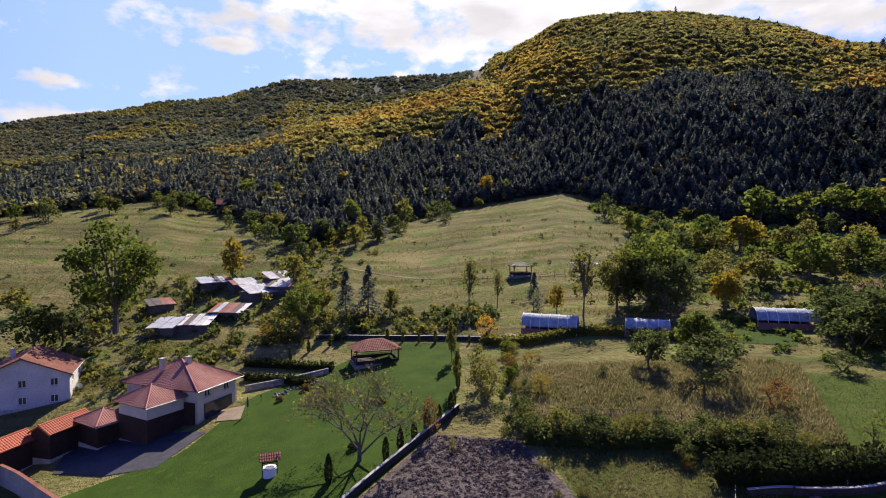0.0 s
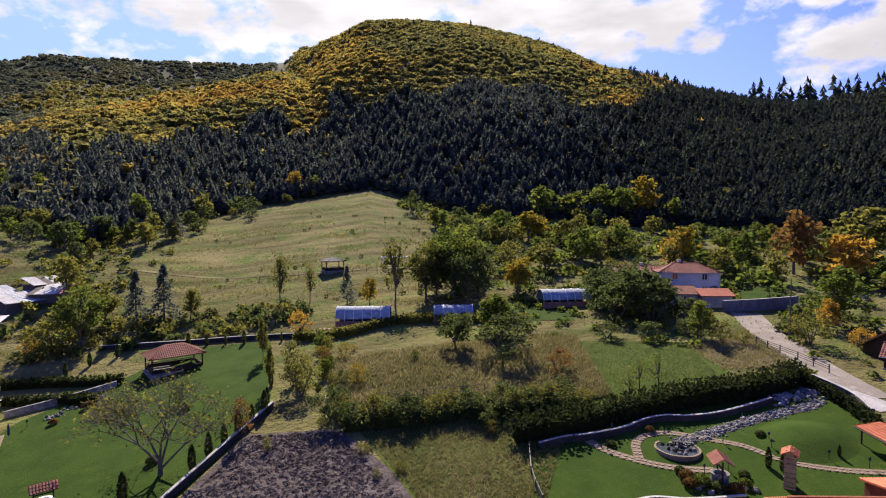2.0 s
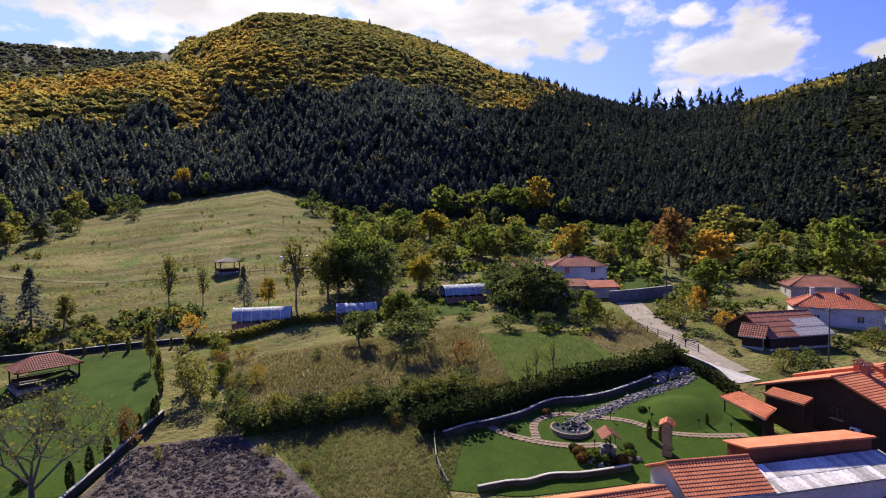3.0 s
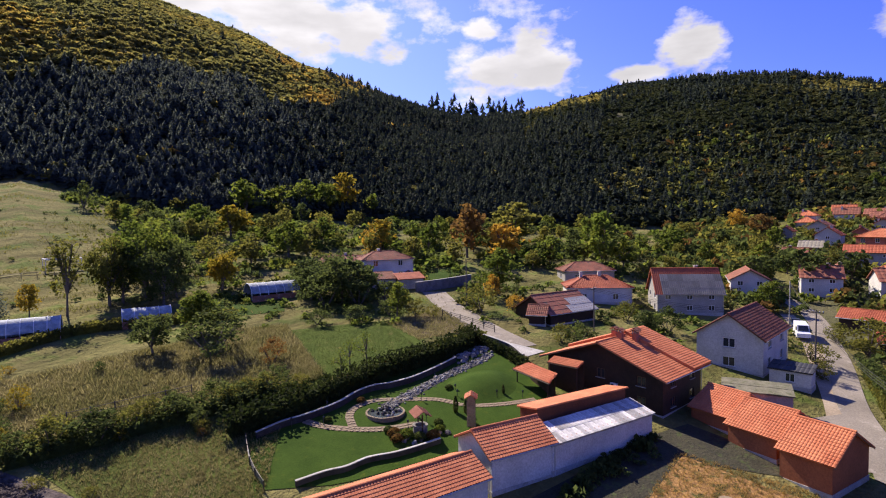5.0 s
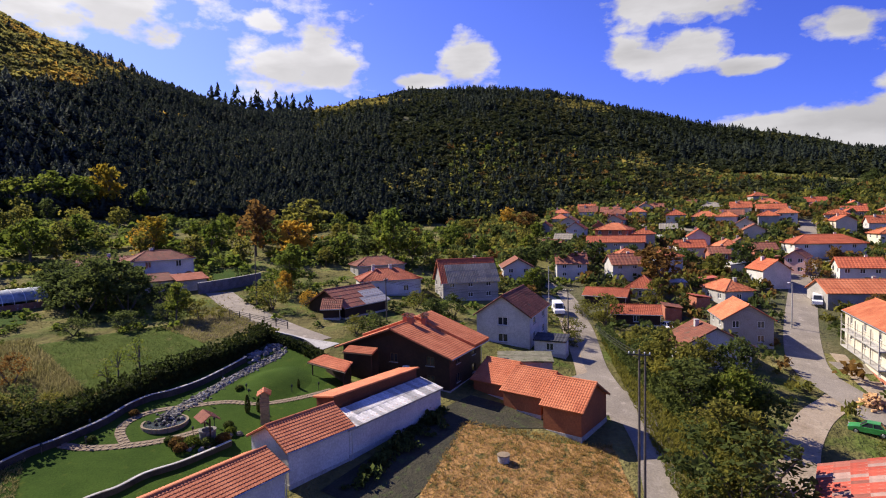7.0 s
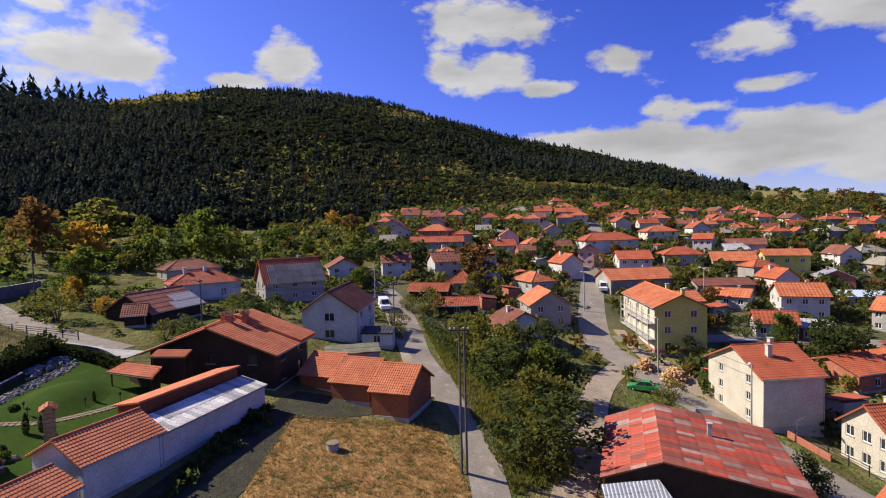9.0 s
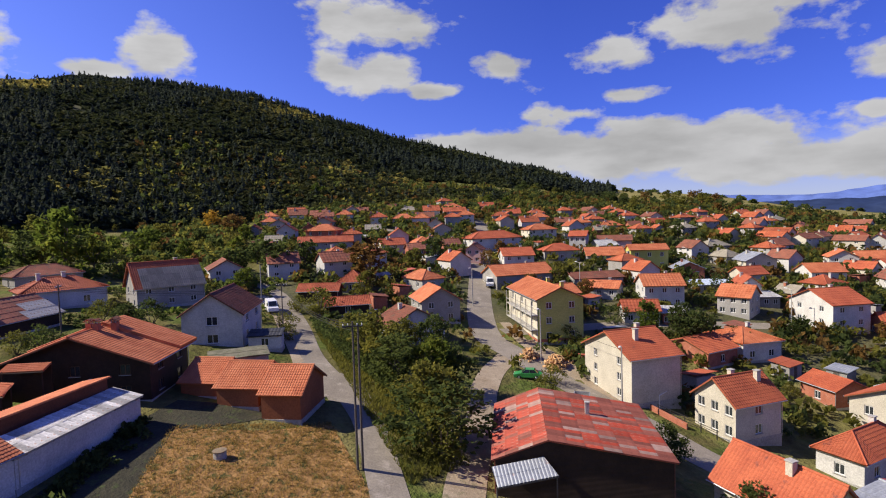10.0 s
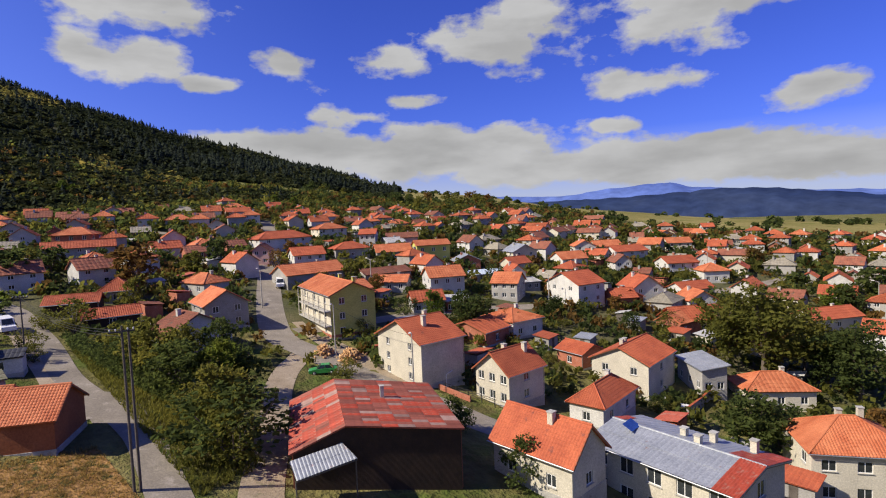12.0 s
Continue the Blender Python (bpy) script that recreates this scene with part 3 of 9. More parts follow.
def window(parent, at, w, h, paint=None, sill=True, bars=2, plain=False):
    """A window set back in its opening: frame, pane, sill. plain: frame and pane in one, for houses far off."""
    paint = paint or window_white
    w, h = round(w, 1), round(h, 1)
    if plain:
        def whole():
            s = Shape()
            xs, zs = (-w / 2, -w / 2 + 0.1, -0.05, 0.05, w / 2 - 0.1, w / 2), (0.0, 0.1, h - 0.1, h)
            s.v = [(x, 0.0, z) for z in zs for x in xs]
            panes = []
            for j in range(3):
                for i in range(5):
                    a, b, c, d = j * 6 + i, j * 6 + i + 1, j * 6 + i + 7, j * 6 + i + 6
                    if j == 1 and i in (1, 3):
                        k = len(s.v)
                        s.v += [(s.v[q][0], 0.05, s.v[q][2]) for q in (a, b, c, d)]
                        s.f += [(a, b, k + 1, k), (b, c, k + 2, k + 1), (c, d, k + 3, k + 2), (d, a, k, k + 3)]
                        panes.append(len(s.f))
                        s.f.append((k, k + 1, k + 2, k + 3))
                    else:
                        s.f.append((a, b, c, d))
            m = s.mesh("window", paint)
            m.materials.append(glass)
            for i in panes:
                m.polygons[i].material_index = 1
            return m
        return part("window", cached(("plain", w, h, paint.name), whole), paint, parent, "", at)

    def frame_mesh():
        s = Shape().box((-w / 2, 0, 0), (-w / 2 + 0.08, 0.07, h)).box((w / 2 - 0.08, 0, 0), (w / 2, 0.07, h))
        s.box((-w / 2 + 0.08, 0, 0), (w / 2 - 0.08, 0.07, 0.08)).box((-w / 2 + 0.08, 0, h - 0.08), (w / 2 - 0.08, 0.07, h))
        for i in range(1, bars):
            x = -w / 2 + w * i / bars
            s.box((x - 0.04, 0.004, 0.08), (x + 0.04, 0.066, h - 0.08))
        return s.mesh("window_frame", paint)

    key = (w, h, bars, paint.name)
    win = part("window", cached(("frame", *key), frame_mesh), paint, parent, "", at)
    part("pane", cached(("pane", *key), lambda: Shape().box((-w / 2 + 0.08, 0.03, 0.08), (w / 2 - 0.08, 0.045, h - 0.08)).mesh("pane", glass)), glass, win)
    if sill:
        part("sill", cached(("sill", *key), lambda: Shape().box((-w / 2 - 0.08, -0.2, -0.06), (w / 2 + 0.08, 0.06, -0.005)).mesh("sill", concrete)), concrete, win)
    return win


def chimney(parent, x, y, z0, z1, wide=0.55, material=None, tiled=False):
    c = part("chimney", Shape().box((x - wide / 2, y - wide / 2, z0), (x + wide / 2, y + wide / 2, z1)), material or plaster_grey, parent)
    if tiled:
        s = Shape()
        for side in (-1, 1):
            tile_slope(s, (x - wide * 0.8 * side, y - wide * 0.8 * side, z1 + 0.22), (x + wide * 0.8 * side, y - wide * 0.8 * side, z1 + 0.22), (x + wide * 0.8 * side, y, z1 + 0.5), (x - wide * 0.8 * side, y, z1 + 0.5), 0.2, 0.25, 0.02, 0.05)
        part("chimney_cap", s, tile_old, c, "small tiled chimney roof")
        for dx in (-1, 1):
            for dy in (-1, 1):
                px, py = x + dx * wide * 0.4, y + dy * wide * 0.4
                part("cap_post", Shape().box((px - 0.05, py - 0.05, z1), (px + 0.05, py + 0.05, z1 + 0.3)), concrete, c)
    else:
        part("chimney_cap", Shape().box((x - wide * 0.62, y - wide * 0.62, z1), (x + wide * 0.62, y + wide * 0.62, z1 + 0.1)), concrete, c)
    return c


def rows_of_windows(length, floors, eave, count, w=1.1, h=1.25, base=0.9):
    """Openings for a wall: count per floor, evenly spaced."""
    holes = []
    per = eave / floors
    for f in range(floors):
        z = f * per + min(base, per * 0.36)
        hh = min(h, per - (z - f * per) - 0.35)
        for i in range(count):
            x = length * (i + 0.5) / count
            if w < length / count - 0.3:
                holes.append((x - w / 2, z, x + w / 2, z + hh))
    return holes


def house(name, x, y, heading, length, depth, eave, rise, kind="gable", wall=None, roof=None, floors=2, label="", category="house", counts=(3, 2, 3, 2), over=0.45,
          chimneys=((0.2, 0.15),), rib=0.34, course=0.45, paint=None, lift=0.0, group="", gable_window=True, plinth=None, tiled_caps=False, gutters=True, z=None, win=(1.1, 1.25), plain=False, front=None):
    """A house whose ridge runs along its own x. counts: windows per floor on the south (-y), east, north and west sides."""
    wall, roof = wall or plaster_white, roof or tile_red
    base = ground(x, y) + lift if z is None else z
    root = thing(name, pose(x, y, base, 0, 0, heading), label, category, group)
    hx, hy = length / 2, depth / 2
    PLOTS.append((x, y, max(length, depth) / 2 + 1))
    s, face = Shape(), Shape()
    sides = (((-hx, -hy, 0), (1, 0, 0), length), ((hx, -hy, 0), (0, 1, 0), depth), ((hx, hy, 0), (-1, 0, 0), length), ((-hx, hy, 0), (0, -1, 0), depth))
    spots = []
    for i, (o, e, ln) in enumerate(sides):
        holes = rows_of_windows(ln, floors, eave, counts[i], win[0], win[1]) if counts[i] else []
        pierced(face if front and i == 0 else s, o, e, ln, eave, holes)
        for x0, z0, x1, z1 in holes:
            c = Vector(o) + Vector(e) * (x0 + x1) / 2
            inward = Vector((-e[1], e[0], 0)) * 0.08
            spots.append((pose(c.x + inward.x, c.y + inward.y, z0, 0, 0, (0, 90, 180, 270)[i]), x1 - x0, z1 - z0))
    foot = Shape().box((-hx - 0.06, -hy - 0.06, -3.0), (hx + 0.06, hy + 0.06, 0.35))
    s.face((-hx, -hy, eave), (hx, -hy, eave), (hx, hy, eave), (-hx, hy, eave))
    slope = rise / hy if kind in ("gable", "hip") else rise / depth
    if kind == "gable":
        for sx in (-1, 1):
            t = ((sx * hx, -hy, eave), (sx * hx, hy, eave), (sx * hx, 0, eave + rise))
            s.face(*(t if sx > 0 else t[::-1]))
    elif kind == "shed":
        for sx in (-1, 1):
            t = ((sx * hx, -hy, eave), (sx * hx, hy, eave), (sx * hx, hy, eave + rise))
            s.face(*(t if sx > 0 else t[::-1]))
        s.face((hx, hy, eave), (-hx, hy, eave), (-hx, hy, eave + rise), (hx, hy, eave + rise))
    if plain:
        s.box((-hx + 0.01, -hy + 0.01, -3.0), (hx - 0.01, hy - 0.01, 0.02))
    part("wall", s, wall, root)
    if front:
        part("front_wall", face, front, root, "pale rendered front wall")
    if not plain:
        part("plinth", foot, plinth or concrete, root)
    for at, w, h in spots:
        window(root, at, w, h, paint, True, 2 if w > 0.8 else 1, plain)
    if kind == "gable" and gable_window and rise > 1.8:
        for sx in (-1, 1):
            window(root, pose(sx * (hx - 0.02), 0, eave + rise * 0.22, 0, 0, 90 * sx), 0.9, 0.9, paint, False, 2, plain)
    ez, ey, ex = eave - over * slope, hy + over, hx + over
    top = eave + rise + 0.06
    if kind == "gable":
        for sy in (-1, 1):
            part("roof_slope", tile_slope(Shape(), (-ex * -sy, sy * ey, ez + 0.1), (ex * -sy, sy * ey, ez + 0.1), (ex * -sy, 0, top + 0.04), (-ex * -sy, 0, top + 0.04), rib, course), roof, root)
        ridge = Shape().tube((-ex, 0, top + 0.05), (ex, 0, top + 0.05), 0.13, 0.13, 8)
        part("ridge_tiles", ridge, roof, root)
        for sx in (-1, 1):
            for sy in (-1, 1) if not plain else ():
                part("bargeboard", Shape().beam((sx * (ex - 0.03), sy * ey, ez + 0.0), (sx * (ex - 0.03), 0, top - 0.07), 0.05, 0.2), window_brown, root)
    elif kind == "hip":
        rx = max(0.0, hx - hy)
        for sy in (-1, 1):
            part("roof_slope", tile_slope(Shape(), (ex * sy, sy * ey, ez + 0.1), (-ex * sy, sy * ey, ez + 0.1), (-rx * sy, 0, top + 0.04), (rx * sy, 0, top + 0.04), rib, course), roof, root)
        for sx in (-1, 1):
            part("roof_slope", tile_slope(Shape(), (sx * ex, -sx * ey, ez + 0.1), (sx * ex, sx * ey, ez + 0.1), (sx * (rx + 0.01), 0.01, top + 0.04), (sx * (rx + 0.01), -0.01, top + 0.04), rib, course), roof, root)
        r = Shape().tube((-rx - 0.1, 0, top + 0.05), (rx + 0.1, 0, top + 0.05), 0.13, 0.13, 8)
        for sx in (-1, 1):
            for sy in (-1, 1):
                r.tube((sx * ex, sy * ey, ez + 0.15), (sx * rx, 0, top + 0.07), 0.11, 0.11, 6)
        part("ridge_tiles", r, roof, root)
    else:
        part("roof_slope", tile_slope(Shape(), (-ex, -ey, ez + 0.1), (ex, -ey, ez + 0.1), (ex, ey, eave + rise + over * slope + 0.1), (-ex, ey, eave + rise + over * slope + 0.1), rib, course), roof, root)
    if gutters and kind != "shed":
        for sy in (-1, 1):
            part("gutter", Shape().tube((-ex, sy * (ey + 0.05), ez + 0.05), (ex, sy * (ey + 0.05), ez + 0.05), 0.06, 0.06, 6), galvanised, root)
        part("downpipe", Shape().tube((hx + 0.06, -hy - 0.07, 0.1), (hx + 0.06, -hy - 0.07, eave - 0.1), 0.045, 0.045, 6), galvanised, root)
    for cx, cy in chimneys:
        zz = eave + rise * (1 - abs(cy) * 2) if kind != "shed" else eave + rise / 2
        chimney(root, cx * length, cy * depth, zz - 0.5, max(zz + 0.9, eave + rise + 0.5), 0.6, wall if wall is not dark_wood else brick, tiled_caps)
    return root


def patch_sheets(root, length, depth, eave, rise, over, wide, tall, choose):
    """Single corrugated sheets laid over a gable roof. choose(side, u, v, r) gives the material or None."""
    r, meshes = random.Random(int(length * 10)), {}
    hy = depth / 2
    slope = rise / hy
    z0, z1 = eave - over * slope + 0.1, eave + rise + 0.1
    deep = math.hypot(hy + over, z1 - z0)
    tilt = math.degrees(math.atan2(z1 - z0, hy + over))
    cols, rows = int((length + 2 * over) / wide), int(deep / tall)
    wide, tall = (length + 2 * over) / cols, deep / rows
    for sy in (-1, 1):
        for i in range(cols):
            for j in range(rows):
                m = choose(sy, (i + 0.5) / cols, (j + 0.5) / rows, r)
                if not m:
                    continue
                if m.name not in meshes:
                    s = Shape()
                    n = 8
                    for k in range(n + 1):
                        for y in (-tall * 0.03, tall * 1.02):
                            s.v.append((wide * (k / n - 0.5) * 1.03, y, 0.075 + (0.035 if k % 2 else 0.0) + (0.02 if y < 0 else 0.0)))
                    s.f += [(2 * k, 2 * k + 2, 2 * k + 3, 2 * k + 1) for k in range(n)]
                    meshes[m.name] = s.mesh("roof_sheet", m)
                d = j * tall
                y, z = -(hy + over) + d * math.cos(radians(tilt)), z0 + d * math.sin(radians(tilt))
                at = Matrix.Rotation(0 if sy < 0 else math.pi, 4, "Z") @ pose(-length / 2 - over + wide * (i + 0.5), y, z, tilt + r.uniform(-0.4, 0.4), 0, r.uniform(-0.8, 0.8))
                part("roof_sheet", meshes[m.name], m, root, "", at)


# ---- ground sheet ----
def polar_sheet(name, bearings, radii, material, lift=0.0):
    v, f, w = [], [], len(bearings)
    for r in radii:
        for a in bearings:
            x, y = r * math.sin(radians(a)), r * math.cos(radians(a))
            v.append((x, y, ground(x, y) + lift))
    for j in range(len(radii) - 1):
        for i in range(w - 1):
            p = j * w + i
            f.append((p, p + w, p + w + 1, p + 1))
    m = bpy.data.meshes.new(name)
    m.from_pydata(v, [], f)
    m.polygons.foreach_set("use_smooth", [True] * len(f))
    m.materials.append(material)
    m.update()
    return new(name, m)


land = surface("hill_pasture", (0.105, 0.104, 0.034), (0.18, 0.156, 0.062), 0.03, 0.98, 1.0, 1.1, accent=(0.092, 0.12, 0.028), accent_at=0.50, gloss=0.05)


def streaked(m, along_x, along_y, lo, hi):
    """Long soft bands of lighter and darker growth over a ground material."""
    n, l = m.node_tree.nodes, m.node_tree.links
    p = n["Principled BSDF"]
    at, fit, band, k, s = (n.new("ShaderNode" + q) for q in ("TexCoord", "VectorMath", "TexNoise", "MapRange", "VectorMath"))
    fit.operation, s.operation = "MULTIPLY", "SCALE"
    fit.inputs[1].default_value = (along_x, along_y, 0.1)
    band.inputs["Scale"].default_value, band.inputs["Detail"].default_value = 1.0, 6.0
    for i, v in enumerate((0.36, 0.64, lo, hi)):
        k.inputs[i + 1].default_value = v
    l.new(at.outputs["Object"], fit.inputs[0]), l.new(fit.outputs[0], band.inputs["Vector"]), l.new(band.outputs[0], k.inputs[0])
    l.new(p.inputs["Base Color"].links[0].from_socket, s.inputs[0]), l.new(k.outputs[0], s.inputs["Scale"]), l.new(s.outputs[0], p.inputs["Base Color"])


streaked(land, 0.035, 0.22, 0.68, 1.32)
streaked(rough_grass, 0.12, 0.35, 0.65, 1.3)
bearings = [-180 + 1.5 * i for i in range(241)]
radii = [0.5] + [3 + 3 * i for i in range(44)] + [135 * 1.035 ** i for i in range(1, 103)]
radii = [r for r in radii if r < 4700] + [4700]
tagged(polar_sheet("ground", bearings, radii, land), "hillside ground with dry autumn grass and paths", "ground", kind="structure")


def loft(name, left, right, material, label, category, steps=14, lift=0.05, kind="structure", across=8):
    """A patch of ground between two lines of (x, y) points, laid on the land."""

    def walk_line(pts, u):
        seg = [math.dist(p, q) for p, q in zip(pts, pts[1:])]
        d = u * sum(seg)
        for (p, q), s in zip(zip(pts, pts[1:]), seg):
            if d <= s or (p, q) == (pts[-2], pts[-1]):
                k = min(1, d / s)
                return p[0] + (q[0] - p[0]) * k, p[1] + (q[1] - p[1]) * k
            d -= s

    s = Shape()
    for i in range(steps + 1):
        p, q = walk_line(left, i / steps), walk_line(right, i / steps)
        for j in range(across + 1):
            k = j / across
            x, y = p[0] + (q[0] - p[0]) * k, p[1] + (q[1] - p[1]) * k
            s.v.append((x, y, ground(x, y) + lift))
    w = across + 1
    for i in range(steps):
        for j in range(across):
            a = i * w + j
            s.f.append((a, a + 1, a + w + 1, a + w))
    m = s.mesh(name, material, True)
    ob = new(name, m)
    return tagged(ob, label, category, kind=kind)


def smooth_line(pts, per=6):
    """A curve through the points."""
    p = [pts[0], *pts, pts[-1]]
    out = []
    for a, b, c, d in zip(p, p[1:], p[2:], p[3:]):
        for i in range(per):
            t = i / per
            out.append(tuple(0.5 * (2 * b[k] + (c[k] - a[k]) * t + (2 * a[k] - 5 * b[k] + 4 * c[k] - d[k]) * t * t + (3 * b[k] - a[k] - 3 * c[k] + d[k]) * t ** 3) for k in (0, 1)))
    return out + [tuple(pts[-1][:2])]


ROADS = []


def near_road(x, y, gap):
    """Whether a place lies within a gap of any road."""
    return any((x - px) ** 2 + (y - py) ** 2 < (w + gap) ** 2 for line, w in ROADS for px, py in line)


def ribbon(name, pts, width, material, label, category, lift=0.06, kind="structure"):
    """A road or path of a given width along a line."""
    c = smooth_line(pts, 6)
    if category == "road":
        dense = []
        for p, q in zip(c, c[1:]):
            n = max(1, int(math.dist(p, q) / 2.0))
            dense += [(p[0] + (q[0] - p[0]) * k / n, p[1] + (q[1] - p[1]) * k / n) for k in range(n)]
        ROADS.append((dense, width / 2))
    left, right = [], []
    for i, p in enumerate(c):
        a, b = c[max(0, i - 1)], c[min(len(c) - 1, i + 1)]
        dx, dy = b[0] - a[0], b[1] - a[1]
        n = math.hypot(dx, dy) or 1
        left.append((p[0] - dy / n * width / 2, p[1] + dx / n * width / 2))
        right.append((p[0] + dy / n * width / 2, p[1] - dx / n * width / 2))
    s = Shape()
    for p, q in zip(left, right):
        for k in (0, 0.25, 0.5, 0.75, 1):
            x, y = p[0] + (q[0] - p[0]) * k, p[1] + (q[1] - p[1]) * k
            s.v.append((x, y, ground(x, y) + lift))
    for i in range(len(c) - 1):
        for j in range(4):
            a = i * 5 + j
            s.f.append((a + 1, a, a + 5, a + 6))
    return tagged(new(name, s.mesh(name, material, True)), label, category, kind=kind)


def garden_wall(name, pts, height, thick, material, label, category="wall", cap=None, per=6, kind="structure", step=None):
    """A wall or hedge that follows a line over the land."""
    c = smooth_line(pts, per)
    root = None
    s, t = Shape(), Shape()
    n = len(c)
    rim = []
    for i, p in enumerate(c):
        a, b = c[max(0, i - 1)], c[min(n - 1, i + 1)]
        dx, dy = b[0] - a[0], b[1] - a[1]
        d = math.hypot(dx, dy) or 1
        rim.append((p, (-dy / d, dx / d)))
    for sh, w, z0, z1 in ((s, thick, -0.6, height), (t, thick + 0.06, height + 0.003, height + 0.07)):
        for (x, y), (nx, ny) in rim:
            g = ground(x, y)
            for side, z in ((-1, z0), (1, z0), (1, z1), (-1, z1)):
                sh.v.append((x + nx * side * w / 2, y + ny * side * w / 2, g + z))
        for i in range(n - 1):
            for j in range(4):
                k = (j + 1) % 4
                sh.f.append((i * 4 + j, i * 4 + 4 + j, i * 4 + 4 + k, i * 4 + k))
        sh.f += [(0, 1, 2, 3), tuple((n - 1) * 4 + j for j in (3, 2, 1, 0))]
    root = tagged(new(name, s.mesh(name, material)), label, category, kind=kind)
    if cap:
        part("coping", t, cap, root)
    return root


# ---- woods on the slopes: many simple trees in a few meshes ----
def leaf_dome(rng, count=34):
    """A broadleaf crown seen from afar: leaf clumps thrown over a lobed dome, facing every way."""
    s = Shape()
    lobes = [Vector((rng.uniform(-0.3, 0.3), rng.uniform(-0.3, 0.3), rng.uniform(-0.15, 0.3))) for k in range(3)]
    for i in range(count):
        d = Vector((rng.gauss(0, 1), rng.gauss(0, 1), rng.gauss(0.3, 0.85))).normalized()
        c = lobes[i % 3] + Vector((d.x * 0.75, d.y * 0.75, d.z * 0.7)) * rng.uniform(0.8, 1.05)
        n = (d * 0.5 + Vector((rng.gauss(0, 0.6), rng.gauss(0, 0.6), rng.gauss(0.35, 0.6)))).normalized()
        u = n.orthogonal().normalized()
        u.rotate(Matrix.Rotation(rng.uniform(0, 6.28), 3, n))
        v, q, k = n.cross(u), rng.uniform(0.36, 0.6), len(s.v)
        s.v += [tuple(c + u * q), tuple(c - u * q * 0.6 + v * q * 0.85), tuple(c - u * q * 0.5 - v * q * 0.9)]
        s.f.append((k, k + 1, k + 2))
    return np.array(s.v), np.array(s.f)


def spire(rng, blades=38):
    """A conifer: drooping blades of branches round the stem, long below and short above, with gaps between."""
    vs, fs = [], []
    for i in range(blades):
        t = (i + rng.random()) / blades
        z, a = 0.14 + 0.8 * t, rng.uniform(0, 6.28)
        r = (0.27 * (1 - t) ** 0.75 + 0.025) * rng.uniform(0.75, 1.2)
        w = rng.uniform(0.45, 0.75)
        k = len(vs)
        vs += [(0, 0, min(1.0, z + 0.09 + 0.05 * t)), (r * math.cos(a - w), r * math.sin(a - w), z - rng.uniform(0.0, 0.05)), (r * math.cos(a + w), r * math.sin(a + w), z - rng.uniform(0.0, 0.05))]
        fs.append((k, k + 1, k + 2))
    vs += [(0.012, 0, 0.85), (-0.012, 0.01, 0.85), (0, 0, 1.02)]
    fs.append((len(vs) - 3, len(vs) - 2, len(vs) - 1))
    return np.array(vs), np.array(fs)


def woods(name, spots, templates, material, label):
    """One mesh of many trees. spots: x, y, z, width, height, turn."""
    if not spots:
        return
    allv, allf, k = [], [], 0
    rng = random.Random(5)
    for x, y, z, w, h, turn in spots:
        vs, fs = rng.choice(templates)
        c, s = math.cos(turn), math.sin(turn)
        p = np.empty_like(vs)
        p[:, 0], p[:, 1], p[:, 2] = x + w * (vs[:, 0] * c - vs[:, 1] * s), y + w * (vs[:, 0] * s + vs[:, 1] * c), z + h * vs[:, 2]
        allv.append(p), allf.append(fs + k)
        k += len(vs)
    v, f = np.concatenate(allv), np.concatenate(allf)
    m = bpy.data.meshes.new(name)
    m.vertices.add(len(v)), m.loops.add(f.size), m.polygons.add(len(f))
    m.vertices.foreach_set("co", v.ravel())
    m.loops.foreach_set("vertex_index", f.ravel().astype(np.int32))
    m.polygons.foreach_set("loop_start", np.arange(0, f.size, 3, dtype=np.int32))
    m.polygons.foreach_set("loop_total", np.full(len(f), 3, dtype=np.int32))
    m.materials.append(material)
    m.update(calc_edges=True)
    m.validate()
    return tagged(new(name, m), label, "forest", kind="stuff")


def bush_clump(rng, count=27):
    """A ragged bush: leaf clumps thrown about a low mound."""
    s = Shape()
    for i in range(count):
        d = Vector((rng.gauss(0, 1), rng.gauss(0, 1), rng.gauss(0, 1))).normalized() * rng.uniform(0.45, 1.1)
        tuft(s, Vector((d.x, d.y, abs(d.z) * 0.9)), rng.uniform(0.22, 0.42), rng)
    return np.array(s.v), np.array(s.f)


def tuft(s, c, size, r):
    """One clump of leaves: a bent quad turned at random."""
    a = Vector((r.gauss(0, 1), r.gauss(0, 1), r.gauss(0, 1))).normalized()
    b = a.orthogonal().normalized()
    b.rotate(Matrix.Rotation(r.uniform(0, 6.28), 3, a))
    d = a.cross(b)
    k = len(s.v)
    s.v += [tuple(c + b * size), tuple(c + d * size * 0.7 + a * size * 0.25), tuple(c - b * size), tuple(c - d * size * 0.7 + a * size * 0.2)]
    s.f += [(k, k + 1, k + 2), (k, k + 2, k + 3)]


rng = random.Random(11)
crowns = [leaf_dome(rng) for _ in range(9)]
clumps = [bush_clump(rng) for _ in range(8)]
spires = [spire(rng) for _ in range(7)]
slim = [spire(rng, 30) for _ in range(7)]
pines, far_pines, autumn, gold, dull, bluish = [], [], [], [], [], []


